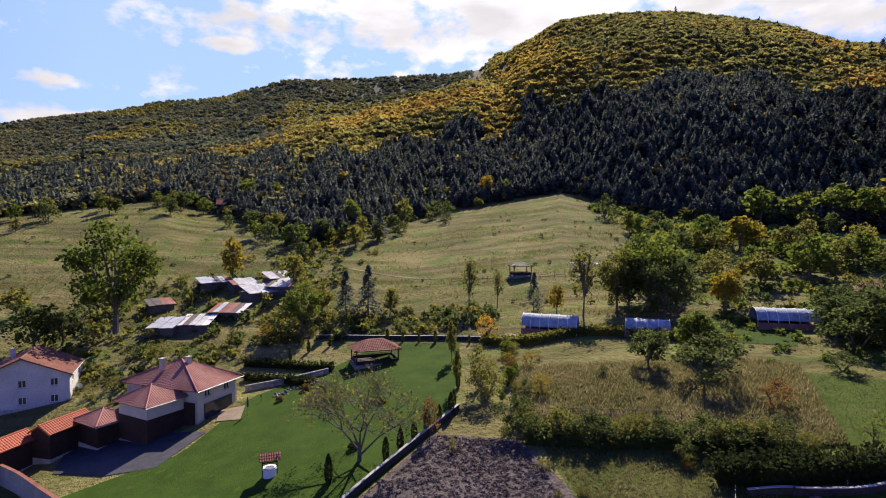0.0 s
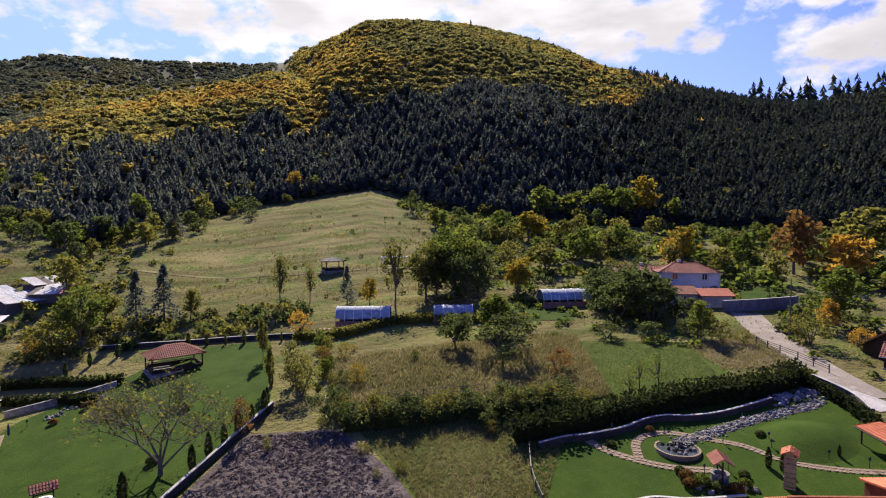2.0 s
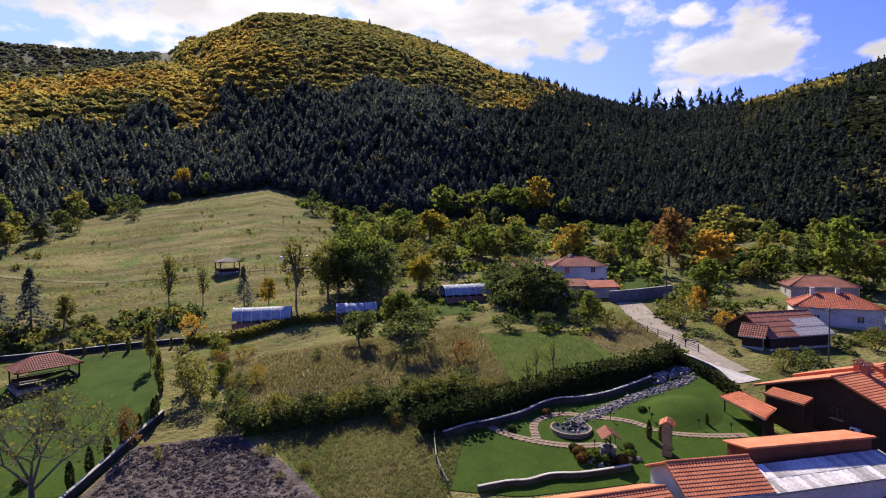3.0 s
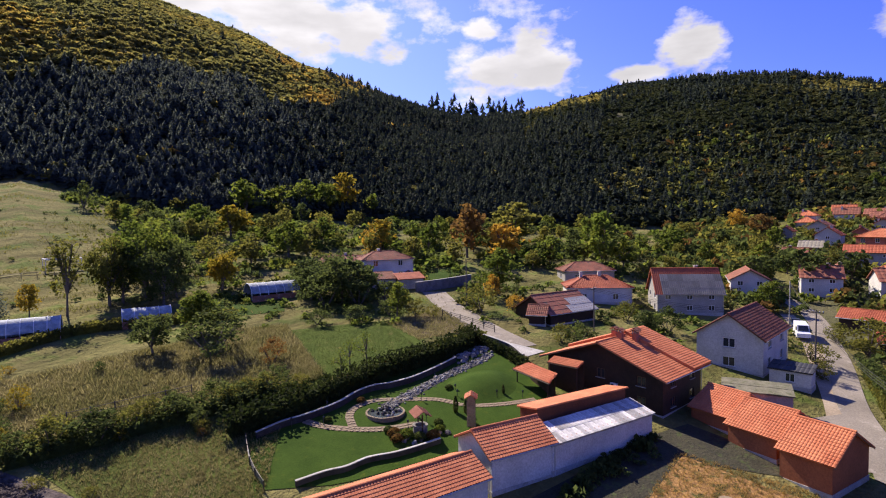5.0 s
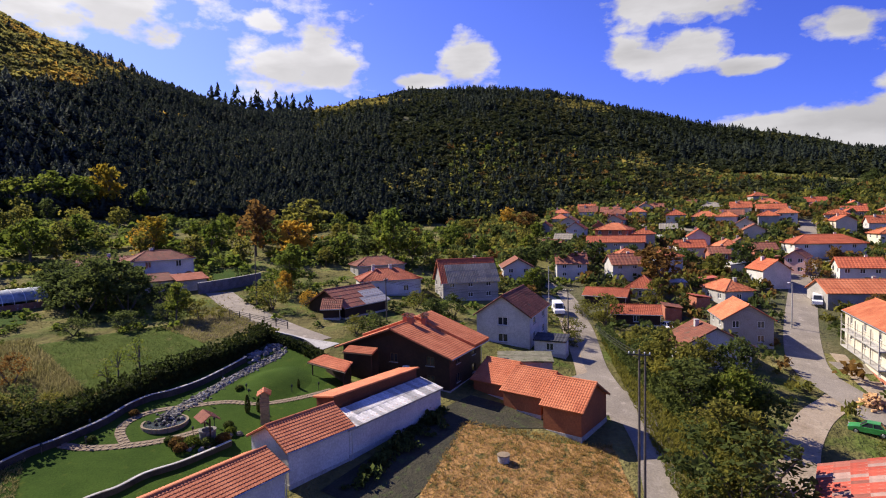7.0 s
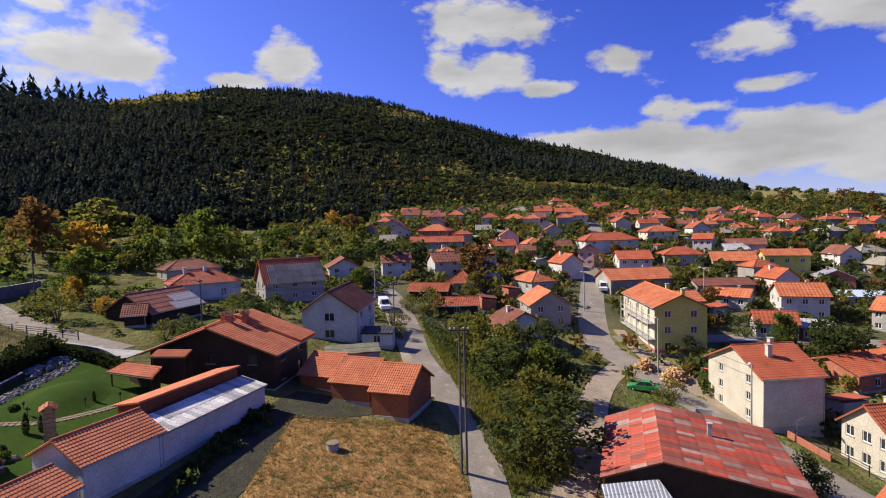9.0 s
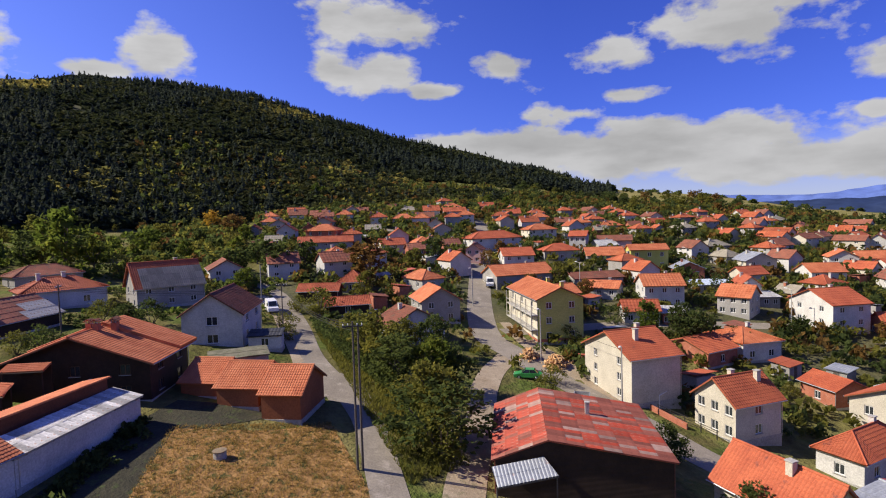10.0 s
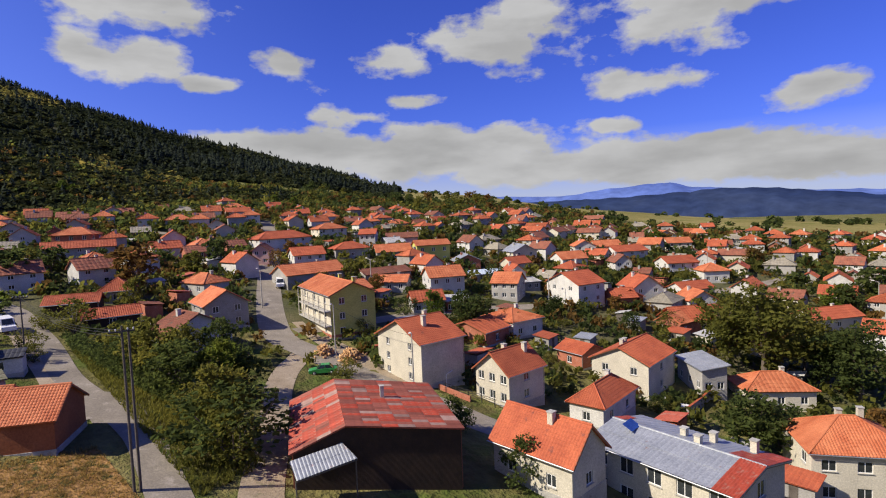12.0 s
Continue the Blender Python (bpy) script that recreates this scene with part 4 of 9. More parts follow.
def pine_share(a, u, r):
    """How many of the trees on the slope are conifers, by bearing and by how far up the slope they stand."""
    line = 0.20 + 0.004 * max(0, a - 12) + 0.02 * math.sin(a * 0.31) + 0.02 * math.sin(a * 0.9)
    if a < -28:
        return 0.35 if u < 0.22 else 0.012 if u < 0.7 else 0.0
    if a < -14:
        return 0.6 if u < 0.14 + 0.03 * math.sin(a) else 0.01 if u < 0.7 else 0.0
    if a < 8:
        return 0.95 if u < 0.115 + 0.015 * math.sin(a) + max(0, a + 4) * 0.003 else 0.003 if u < 0.7 else 0.0
    if a < 38:
        return 0.97 if u < line else 0.012 if u < 0.75 else 0.0
    if a < 47:
        return 0.97 if u < line + (a - 38) * 0.07 else 0.2
    if a < 58:
        return 0.97
    if a < 66:
        return 0.8 if u < 0.4 else 0.08
    return (0.35 if a < 84 else 0.08) if u < 0.15 else max(0.05, 0.14 + 0.8 * noise.noise(Vector((a / 6, u * 5, 0))))


# How golden the woods are, by bearing.
GOLDEN = ((-46, -0.3), (-16, -0.15), (-8, 0.22), (2, 0.22), (8, 0.12), (13, -0.12), (22, -0.16), (30, -0.02), (38, 0.08), (60, 0.12))
for i in range(92000):
    a = rng.uniform(-46, 118)
    u = rng.random() ** 1.25 * 1.06
    rf, rr = along(FOOT, a, 1), along(RIDGE, a, 1)
    r = rf + (rr - rf) * u
    if rng.random() > (0.62 if r < 430 else 0.8 if a < 6 and r > 900 else 0.5):
        continue
    if 108 < a and u < 0.25 or 97.5 < a < 112 and 0.06 < u < 0.17:
        continue
    x, y = r * math.sin(radians(a)), r * math.cos(radians(a))
    z = ground(x, y)
    if rng.random() < pine_share(a, u, r):
        h = (rng.uniform(5, 9.5) if r < 430 else rng.uniform(6.5, 11.5)) * (1.15 if 40 < a < 58 and u > 0.6 else 1.0)
        (pines if r < 420 and a < 34 + rng.uniform(-6, 6) else far_pines).append((x, y, z - 0.5, h * rng.uniform(0.9, 1.25), h, rng.uniform(0, 6)))
    else:
        w = rng.uniform(2.2, 3.9)
        drift = noise.noise(Vector((x / 110, y / 110, 0))) + rng.uniform(-0.12, 0.12)
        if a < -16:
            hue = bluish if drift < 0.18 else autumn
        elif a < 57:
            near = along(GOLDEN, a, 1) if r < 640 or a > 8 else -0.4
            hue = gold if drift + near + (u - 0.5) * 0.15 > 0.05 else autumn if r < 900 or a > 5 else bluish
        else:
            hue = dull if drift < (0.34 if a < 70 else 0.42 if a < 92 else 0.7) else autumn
        hue.append((x, y, z + w * 0.5, w, w * rng.uniform(0.65, 0.95), rng.uniform(0, 6)))
# Tall single pines standing out of the saddle.
for i in range(22):
    a = 48.5 + 0.46 * i + 0.2 * math.sin(i * 5)
    r = along(RIDGE, a, 1) - 14
    x, y = r * math.sin(radians(a)), r * math.cos(radians(a))
    h = (20 if i < 6 else 25) + 13 * math.sin(i * 2.3) ** 2
    far_pines.append((x, y, ground(x, y) - 1, h * 0.85, h, a))
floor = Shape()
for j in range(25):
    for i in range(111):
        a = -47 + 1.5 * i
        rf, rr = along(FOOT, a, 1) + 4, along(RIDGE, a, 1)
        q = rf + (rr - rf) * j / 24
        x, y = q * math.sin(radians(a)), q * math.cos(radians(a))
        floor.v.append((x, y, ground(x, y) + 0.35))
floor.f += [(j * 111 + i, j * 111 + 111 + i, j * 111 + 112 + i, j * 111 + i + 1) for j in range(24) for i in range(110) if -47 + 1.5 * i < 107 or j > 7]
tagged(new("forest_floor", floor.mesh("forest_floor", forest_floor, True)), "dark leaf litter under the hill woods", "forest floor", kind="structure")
pasture = Shape()
for j in range(7):
    for i in range(21):
        a = 97.5 + 14.5 * i / 20
        rf, rr = along(FOOT, a, 1), along(RIDGE, a, 1)
        q = rf + (rr - rf) * (0.055 + 0.115 * j / 6 + 0.008 * math.sin(i * 1.3))
        x, y = q * math.sin(radians(a)), q * math.cos(radians(a))
        pasture.v.append((x, y, ground(x, y) + 0.7))
pasture.f += [(j * 21 + i, j * 21 + 21 + i, j * 21 + 22 + i, j * 21 + i + 1) for j in range(6) for i in range(20)]
tagged(new("hill_clearing", pasture.mesh("hill_clearing", meadow, True)), "pale grassy clearing between the woods above the village", "pasture", kind="structure")
woods("pine_forest", pines, spires, needle, "dense dark green pine forest along the foot of the hills")
woods("upper_pine_forest", far_pines, slim, needle_shaded, "conifers darkened to the shade of the upper hill slopes")
woods("autumn_forest", autumn, crowns, crown_autumn, "olive and yellow autumn broadleaf forest on the hill")
woods("golden_forest", gold, crowns, crown_gold, "golden and orange autumn forest on the sunlit slope")
woods("hazy_green_forest", bluish, crowns, crown_blue, "green mixed forest with a painted haze tint on the distant ridge")
woods("dull_green_forest", dull, crowns, crown_shaded, "green mixed forest with the hill's shade in its colour")


# ---- houses ----
house("house", 70.3, -42.9, -83, 8.0, 11.5, 6.6, 2.7, z=-5.00, wall=plaster_cream, roof=tile_red, floors=3, label="cream three-storey house with a red tiled gable roof", counts=(0, 2, 2, 2), chimneys=((-0.1, -0.2), (0.2, 0.05)), win=(0.9, 1.2))
house("house", 57.7, -50.6, -81, 7.4, 6.4, 4.9, 2.5, z=-6.98, wall=plaster_cream, roof=tile_red, floors=2, label="cream house with red tiles and white-framed windows", counts=(1, 1, 2, 3), chimneys=((0.3, -0.15), (-0.05, 0.1)))
house("house", 84.0, -63.9, -73, 7.7, 9.5, 3.0, 1.6, z=-5.46, wall=brick, roof=tile_red, floors=1, label="low brick garage with a red tiled roof", category="garage", counts=(1, 0, 0, 0), chimneys=())
house("house", 85.6, -74.0, -88, 7.9, 9.5, 3.6, 1.7, z=-5.64, kind="hip", wall=plaster_white, roof=tile_orange, floors=1, label="white bungalow with an orange hipped roof", counts=(2, 1, 2, 2), chimneys=((0.25, 0.1),))
house("house", 66.9, -74.3, -179, 6.1, 5.3, 3.0, 1.2, z=-8.40, wall=brick, roof=tile_red, floors=1, label="unplastered brick outbuilding under red tiles", category="outbuilding", counts=(1, 1, 1, 0), chimneys=())
house("house", 57.0, -76.7, -74, 11.0, 9.6, 5.8, 2.2, z=-10.55, wall=plaster_cream, roof=tile_red, floors=2, label="cream gabled house with a steep red tiled roof", counts=(1, 1, 2, 2), chimneys=((-0.2, 0.1), (-0.1, 0.1)))
house("house", 48.8, -60.1, -73, 10.5, 4.9, 3.3, 1.9, z=-9.15, kind="hip", wall=plaster_white, roof=tile_red, floors=1, label="small white house with a red hipped roof", counts=(2, 1, 2, 1), chimneys=((0.2, 0.05),))
metal_building = house("house", 28.6, -48.6, -175, 14.9, 9.6, 5.6, 1.0, z=-9.59, wall=plaster_cream, roof=sheet_grey, floors=2, label="long cream building under a grey sheet-metal roof with red patches", category="building", counts=(5, 1, 4, 1), chimneys=((-0.05, 0.2), (0.12, 0.3), (0.1, 0.05), (0.35, 0.4)), rib=0.55, course=2.5, win=(1.5, 1.6), gable_window=False)
METAL = (14.9, 9.6)
house("house", 24.7, -74.5, -136, 10.6, 9.0, 6.2, 2.6, z=-14.31, kind="hip", wall=plaster_cream, roof=tile_orange, floors=2, label="cream two-storey house with a large orange hipped roof", counts=(3, 2, 3, 2), chimneys=((-0.05, 0.1), (0.2, 0.2)), win=(1.5, 1.3))
house("house", 35.4, -37.3, -168.6, 9.2, 5.6, 3.8, 2.7, z=-6.12, wall=plaster_cream, roof=tile_red, floors=1, label="cream house with a worn red tiled roof behind shrubs", counts=(2, 1, 2, 1), chimneys=((0.1, -0.1),))
yellow_house = house("house", 100.0, -40.8, 178, 19.2, 8.7, 8.2, 2.0, z=-1.99, wall=plaster_yellow, roof=tile_orange, floors=3, front=plaster_cream, label="yellow-green three-storey house with balconies and an orange roof", counts=(3, 2, 3, 2), chimneys=((-0.1, 0.2), (0.3, 0.2)))
YELLOW = (19.2, 8.7)
house("house", 106.2, -20.0, 6, 9.0, 7.8, 4.8, 2.4, z=0.58, wall=plaster_grey, roof=tile_orange, floors=2, label="grey two-storey house with a bright orange gable roof", counts=(1, 1, 2, 2), chimneys=())
house("house", 92.0, -12.7, 18, 7.0, 10.9, 3.3, 2.8, z=0.03, wall=plaster_white, roof=tile_old, floors=1, label="old white house with brown and orange tiles", counts=(1, 1, 1, 1), chimneys=((0.1, 0.1),))
house("house", 118.3, 3.1, -101, 8.4, 5.0, 2.6, 1.2, z=4.11, wall=dark_wood, roof=tile_red, floors=1, label="low roadside shed with a red tiled roof", category="shed", counts=(1, 0, 0, 0), chimneys=())
house("house", 108.0, -2.4, -86, 8.3, 5.0, 2.4, 1.2, z=2.56, wall=dark_wood, roof=tile_red, floors=1, label="low shed with a red tiled roof among bushes", category="shed", counts=(1, 0, 0, 0), chimneys=())
house("house", 128.7, -4.3, -100, 6.1, 7.0, 2.8, 2.2, z=4.52, kind="hip", wall=plaster_grey, roof=tile_red, floors=1, label="small house with a red pyramid roof", counts=(1, 1, 1, 1), chimneys=())
house("house", 86.8, 16.7, -4, 12.5, 8.5, 5.2, 2.9, z=3.25, wall=plaster_white, roof=tile_old, floors=2, win=(1.6, 1.3), label="white two-storey gabled house with old brown tiles", counts=(2, 1, 1, 1), chimneys=())
house("house", 57.0, 3.9, -108, 4.2, 6.8, 3.0, 2.0, z=1.05, wall=plaster_terracotta, roof=tile_orange, floors=1, label="terracotta garage shed with an orange tiled roof", category="shed", counts=(0, 0, 0, 0), chimneys=(), group="tiled garage sheds", over=0.35, rib=0.28, course=0.36, gutters=False)
house("house", 60.2, 8.6, -109, 4.7, 6.8, 2.4, 1.85, z=1.75, wall=plaster_terracotta, roof=tile_orange, floors=1, label="terracotta garage shed with an orange tiled roof", category="shed", counts=(0, 0, 0, 0), chimneys=(), group="tiled garage sheds", over=0.35, rib=0.28, course=0.36, gutters=False)
house("house", 63.1, 13.1, -110, 4.2, 6.8, 1.9, 1.75, z=2.35, wall=plaster_terracotta, roof=tile_orange, floors=1, label="terracotta garage shed with an orange tiled roof", category="shed", counts=(0, 0, 0, 0), chimneys=(), group="tiled garage sheds", over=0.35, rib=0.28, course=0.36, gutters=False)
wooden_house = house("wooden_house", 63.6, 25.3, -8, 9.3, 15.3, 4.5, 2.75, z=2.98, wall=dark_wood, roof=tile_orange, floors=2, label="large dark wooden house with an orange tiled roof", counts=(2, 1, 2, 3), chimneys=((-0.12, -0.03), (0.06, -0.1), (0.16, -0.07), (0.0, 0.06)), paint=window_brown, tiled_caps=True, over=0.8, rib=0.28, course=0.36)
WOODEN = (9.3, 15.3)
house("house", 25.5, 27.9, -16, 16.0, 5.0, 2.9, 1.05, z=1.79, wall=plaster_white, roof=tile_orange, floors=1, label="long white outbuilding with an orange tiled roof", category="outbuilding", counts=(0, 0, 0, 0), chimneys=(), rib=0.26, course=0.34, over=0.3)
house("house", 38.1, 25.4, -21, 6.5, 5.4, 3.2, 1.4, z=2.25, wall=plaster_white, roof=tile_orange, floors=1, label="white outbuilding with a taller orange tiled roof", category="outbuilding", counts=(0, 0, 0, 0), chimneys=(), rib=0.26, course=0.34, over=0.3)
lean_to = house("house", 46.8, 21.0, -17, 13.6, 2.6, 2.6, 0.6, z=2.54, kind="shed", wall=plaster_white, roof=sheet_rusted, floors=1, label="white lean-to roofed with stained pale sheets", category="lean-to", counts=(0, 0, 0, 0), chimneys=(), rib=0.9, course=2.6, over=0.2)
LEAN = (13.6, 2.6)
house("house", 48.5, 24.0, 160, 11.7, 2.6, 3.5, 0.5, z=3.02, kind="shed", wall=plaster_brown, roof=tile_orange, floors=1, label="long brown outbuilding whose orange roof slopes away", category="outbuilding", counts=(0, 0, 0, 0), chimneys=(), rib=0.26, course=0.34, over=0.25)


def canopy(a, b, c, d, label):
    """An open porch: a tiled slope from the eave a-b up to c-d, on posts. A dark panel behind stands in for its shade.
    """
    x0, y0 = (a[0] + d[0]) / 2, (a[1] + d[1]) / 2
    g = ground(x0, y0)
    root = thing("porch", pose(x0, y0, g), label, "porch", "tiled porches")
    a, b, c, d = [Vector((p[0] - x0, p[1] - y0, p[2] - g)) for p in (a, b, c, d)]
    roof = Shape()
    tile_slope(roof, a, b, c, d, 0.26, 0.34)
    part("roof", roof, tile_orange, root)
    for p in (a.lerp(d, 0.15).lerp(b, 0.06), b.lerp(c, 0.15).lerp(a, 0.06)):
        part("post", Shape().tube((p.x, p.y, -0.8), (p.x, p.y, p.z - 0.06), 0.08, 0.08, 8), dark_wood, root)
    part("eave_beam", Shape().tube(a - Vector((0, 0, 0.12)), b - Vector((0, 0, 0.12)), 0.08, 0.08, 6), dark_wood, root)
    n = (b - a).cross(Vector((0, 0, 1))).normalized() * 0.06
    part("back_boards", Shape().prism([tuple((d + n).xy), tuple((c + n).xy), tuple((c - n).xy), tuple((d - n).xy)], -0.8, min(c.z, d.z) - 0.14), dark_wood, root)


canopy((54.6, 35.4, 6.5), (51.8, 28.7, 6.5), (53.6, 29.0, 7.1), (56.6, 34.0, 7.1), "open porch under a slope of orange tiles")
canopy((55.4, 31.0, 7.85), (55.0, 26.9, 7.85), (56.4, 26.8, 8.3), (57.0, 31.0, 8.3), "narrow orange tiled canopy on the dark house")
house("house", 68.7, 11.5, -77, 6.8, 4.0, 2.4, 0.25, z=2.59, kind="shed", wall=plaster_grey, roof=mossy_concrete, floors=1, label="flat mossy concrete-roofed garage beside the white house", category="garage", counts=(0, 0, 0, 0), chimneys=(), over=0.2, rib=4, course=4)
house("house", 80.1, 9.6, -94, 4.6, 2.5, 2.2, 0.5, z=2.86, kind="shed", wall=plaster_white, roof=slate, floors=1, label="white annex with a dark bluish roof", category="annex", counts=(1, 0, 0, 0), chimneys=(), over=0.2, rib=0.5, course=3)
house("house", 105.3, 47.9, -54, 12.4, 8.0, 3.4, 1.9, z=7.51, kind="hip", wall=plaster_white, roof=tile_red, floors=1, label="bluish white house with a red hipped roof", counts=(2, 1, 2, 1), chimneys=((-0.25, 0.0), (0.05, 0.0)))
old_barn = house("house", 85.7, 46.7, -17, 10.6, 9.0, 2.2, 2.6, z=6.70, wall=dark_wood, roof=tile_old, floors=1, label="old dark barn with brown tiles patched with grey sheets", category="barn", counts=(0, 0, 0, 0), chimneys=(), rib=0.8, course=1.2)
OLD = (10.6, 9.0)
house("house", 79.7, 46.4, -69, 2.7, 4.0, 2.0, 1.2, z=6.91, wall=dark_wood, roof=tile_old, floors=1, label="small shed with a red tiled roof", category="shed", counts=(0, 0, 0, 0), chimneys=())
grey_house = house("house", 111.1, 32.2, -58, 11.8, 8.0, 4.2, 4.2, z=6.14, wall=plaster_grey, roof=tile_red, floors=2, label="grey house with a half red, half grey tiled roof", counts=(3, 2, 3, 2), chimneys=((0.2, 0.1),))
GREY = (11.8, 8.0)
house("house", 132.9, 25.4, 17, 9.0, 7.2, 4.2, 2.0, z=7.01, wall=plaster_white, roof=tile_old, floors=2, label="white gabled house with old red tiles", counts=(2, 2, 2, 2), chimneys=())
house("house", 121.8, 58.4, -46, 11.7, 7.0, 3.0, 1.7, z=9.43, kind="hip", wall=plaster_grey, roof=tile_old, floors=1, label="low house with a weathered brown hipped roof", counts=(2, 1, 2, 1), chimneys=())
house("house", 86.6, 91.4, -29, 11.5, 7.0, 5.0, 1.6, z=11.27, kind="hip", wall=plaster_white, roof=tile_old, floors=2, label="white two-storey house with brown tiles on the slope", counts=(2, 1, 2, 1), chimneys=((-0.1, 0.1),))
house("house", 81.7, 100.7, -39, 8.7, 6.0, 3.4, 1.2, z=12.20, wall=plaster_white, roof=tile_old, floors=1, label="low white wing with a brown tiled roof", counts=(2, 1, 1, 1), chimneys=((0.1, 0.1),))
house("house", 79.7, 85.2, -29, 5.3, 4.0, 2.2, 1.0, z=10.44, kind="shed", wall=plaster_grey, roof=tile_old, floors=1, label="white annex under brown tiles", category="annex", counts=(1, 0, 0, 0), chimneys=())
house("house", 83.7, 80.7, -23, 5.5, 2.5, 2.3, 0.8, z=10.25, kind="shed", wall=plaster_grey, roof=tile_red, floors=1, label="tiled porch roof by the stone wall", category="annex", counts=(0, 0, 0, 0), chimneys=())
villa_house = house("house", -38.4, 80.4, 70, 7.5, 13.0, 5.0, 2.6, z=-0.33, kind="hip", wall=plaster_cream, roof=tile_pink, floors=2, label="cream villa with a broad pinkish-brown hipped roof", counts=(2, 1, 2, 2), chimneys=((0.0, -0.1), (-0.3, 0.1)), over=0.8)
VILLA = (7.5, 13.0)
house("villa_wing", -39.6, 74.2, 62, 5.4, 6.0, 5.7, 1.6, z=-2.0, kind="hip", wall=plaster_cream, roof=tile_pink, floors=2, label="cream villa wing with a pinkish-brown hipped roof", counts=(0, 0, 0, 0), chimneys=(), over=0.6, rib=0.3, course=0.4)
house("house", -46.2, 74.2, 60, 4.4, 5.0, 3.4, 1.2, z=-2.6, kind="hip", wall=dark_wood, roof=tile_pink, floors=1, label="low dark villa porch with a pinkish-brown hipped roof", category="porch", counts=(0, 0, 0, 0), chimneys=(), over=0.5, rib=0.3, course=0.4)
house("house", -68.3, 90.4, 114, 10.0, 12.7, 5.4, 2.9, z=-2.37, wall=plaster_white, roof=tile_old, floors=2, label="white neighbouring house with brown tiles and small windows", counts=(2, 2, 2, 3), chimneys=((0.1, 0.2),))
house("house", -54.9, 67.6, 78, 6.2, 3.0, 3.7, 0.9, z=-4.3, wall=dark_wood, roof=tile_red, floors=1, label="low dark shed with a red tiled roof beside the villa", category="shed", counts=(0, 0, 0, 0), chimneys=(), group="low tiled sheds", over=0.3, gutters=False)
house("house", -50.8, 72.8, 76, 6.4, 3.0, 3.7, 0.9, z=-3.4, wall=dark_wood, roof=tile_red, floors=1, label="low dark shed with a red tiled roof beside the villa", category="shed", counts=(0, 0, 0, 0), chimneys=(), group="low tiled sheds", over=0.3, gutters=False)
house("house", 176.9, 3.0, -90, 16.7, 7.0, 4, 1.6, z=10.92, kind="gable", wall=plaster_grey, roof=tile_red, floors=2, label="grey two-storey village house with a red tiled gable roof", counts=(3, 2, 2, 2), chimneys=((0.2, 0.12),), rib=0.7, course=0.9, gutters=False, plain=True)
house("house", 162.1, -42.5, -25, 7.0, 4.6, 4.4, 1.6, z=7.22, kind="gable", wall=plaster_pink, roof=tile_old, floors=2, label="pink two-storey village house with a weathered brown tiled gable roof", counts=(2, 1, 2, 2), chimneys=((0.2, 0.12),), rib=0.7, course=0.9, gutters=False, plain=True)
house("house", 183.4, -53.8, -81, 18.3, 9.0, 4.5, 2.2, z=9.58, kind="hip", wall=plaster_white, roof=tile_red, floors=2, label="white two-storey village house with a red tiled hipped roof", counts=(3, 2, 2, 2), chimneys=((0.2, 0.12),), rib=0.7, course=0.9, gutters=False, plain=True)
house("house", 200.4, -77.4, -88, 11.0, 9.0, 5, 2, z=11.00, kind="hip", wall=plaster_cream, roof=tile_orange, floors=2, label="cream two-storey village house with a bright orange tiled hipped roof", counts=(3, 2, 2, 2), chimneys=((0.2, 0.12),), rib=0.7, course=0.9, gutters=False, plain=True)
house("house", 155.5, -53.4, -94, 9.0, 8.0, 4.5, 2, z=5.28, kind="gable", wall=plaster_white, roof=tile_red, floors=2, label="white two-storey village house with a red tiled gable roof", counts=(3, 2, 2, 2), chimneys=((0.2, 0.12),), rib=0.7, course=0.9, gutters=False, plain=True)
house("house", 135.1, -47.1, -81, 16.1, 9.0, 4, 2.2, z=2.52, kind="gable", wall=plaster_grey, roof=tile_orange, floors=1, label="grey single-storey village house with a bright orange tiled gable roof", counts=(3, 2, 2, 2), chimneys=((0.2, 0.12),), rib=0.7, course=0.9, gutters=False, plain=True)
house("house", 181.4, -85.6, -123, 5.7, 8.0, 5.6, 1.6, z=8.11, kind="gable", wall=plaster_white, roof=tile_red, floors=2, label="white two-storey village house with a red tiled gable roof", counts=(3, 2, 2, 2), chimneys=((0.2, 0.12),), rib=0.7, course=0.9, gutters=False, plain=True)
house("house", 179.2, -98.1, -118, 11.4, 8.0, 4, 1.6, z=7.75, kind="gable", wall=plaster_pink, roof=tile_old, floors=1, label="pink single-storey village house with a weathered brown tiled gable roof", counts=(3, 2, 2, 2), chimneys=((0.2, 0.12),), rib=0.7, course=0.9, gutters=False, plain=True)
house("house", 152.8, -94.8, -108, 11.0, 8.0, 6, 1.4, z=3.97, kind="gable", wall=plaster_yellow, roof=tile_orange, floors=2, label="yellow two-storey village house with a bright orange tiled gable roof", counts=(3, 2, 2, 2), chimneys=((0.2, 0.12),), rib=0.7, course=0.9, gutters=False, plain=True)
house("house", 161.6, -84.8, -106, 11.5, 9.0, 3, 2.2, z=5.21, kind="gable", wall=plaster_grey, roof=tile_orange, floors=1, label="grey single-storey village house with a bright orange tiled gable roof", counts=(3, 2, 2, 2), chimneys=((0.2, 0.12),), rib=0.7, course=0.9, gutters=False, plain=True)
house("house", 169.0, -72.6, -97, 11.5, 9.0, 3.4, 2, z=6.39, kind="hip", wall=plaster_grey, roof=tile_red, floors=1, label="grey single-storey village house with a red tiled hipped roof", counts=(3, 2, 2, 2), chimneys=((0.2, 0.12),), rib=0.7, course=0.9, gutters=False, plain=True)
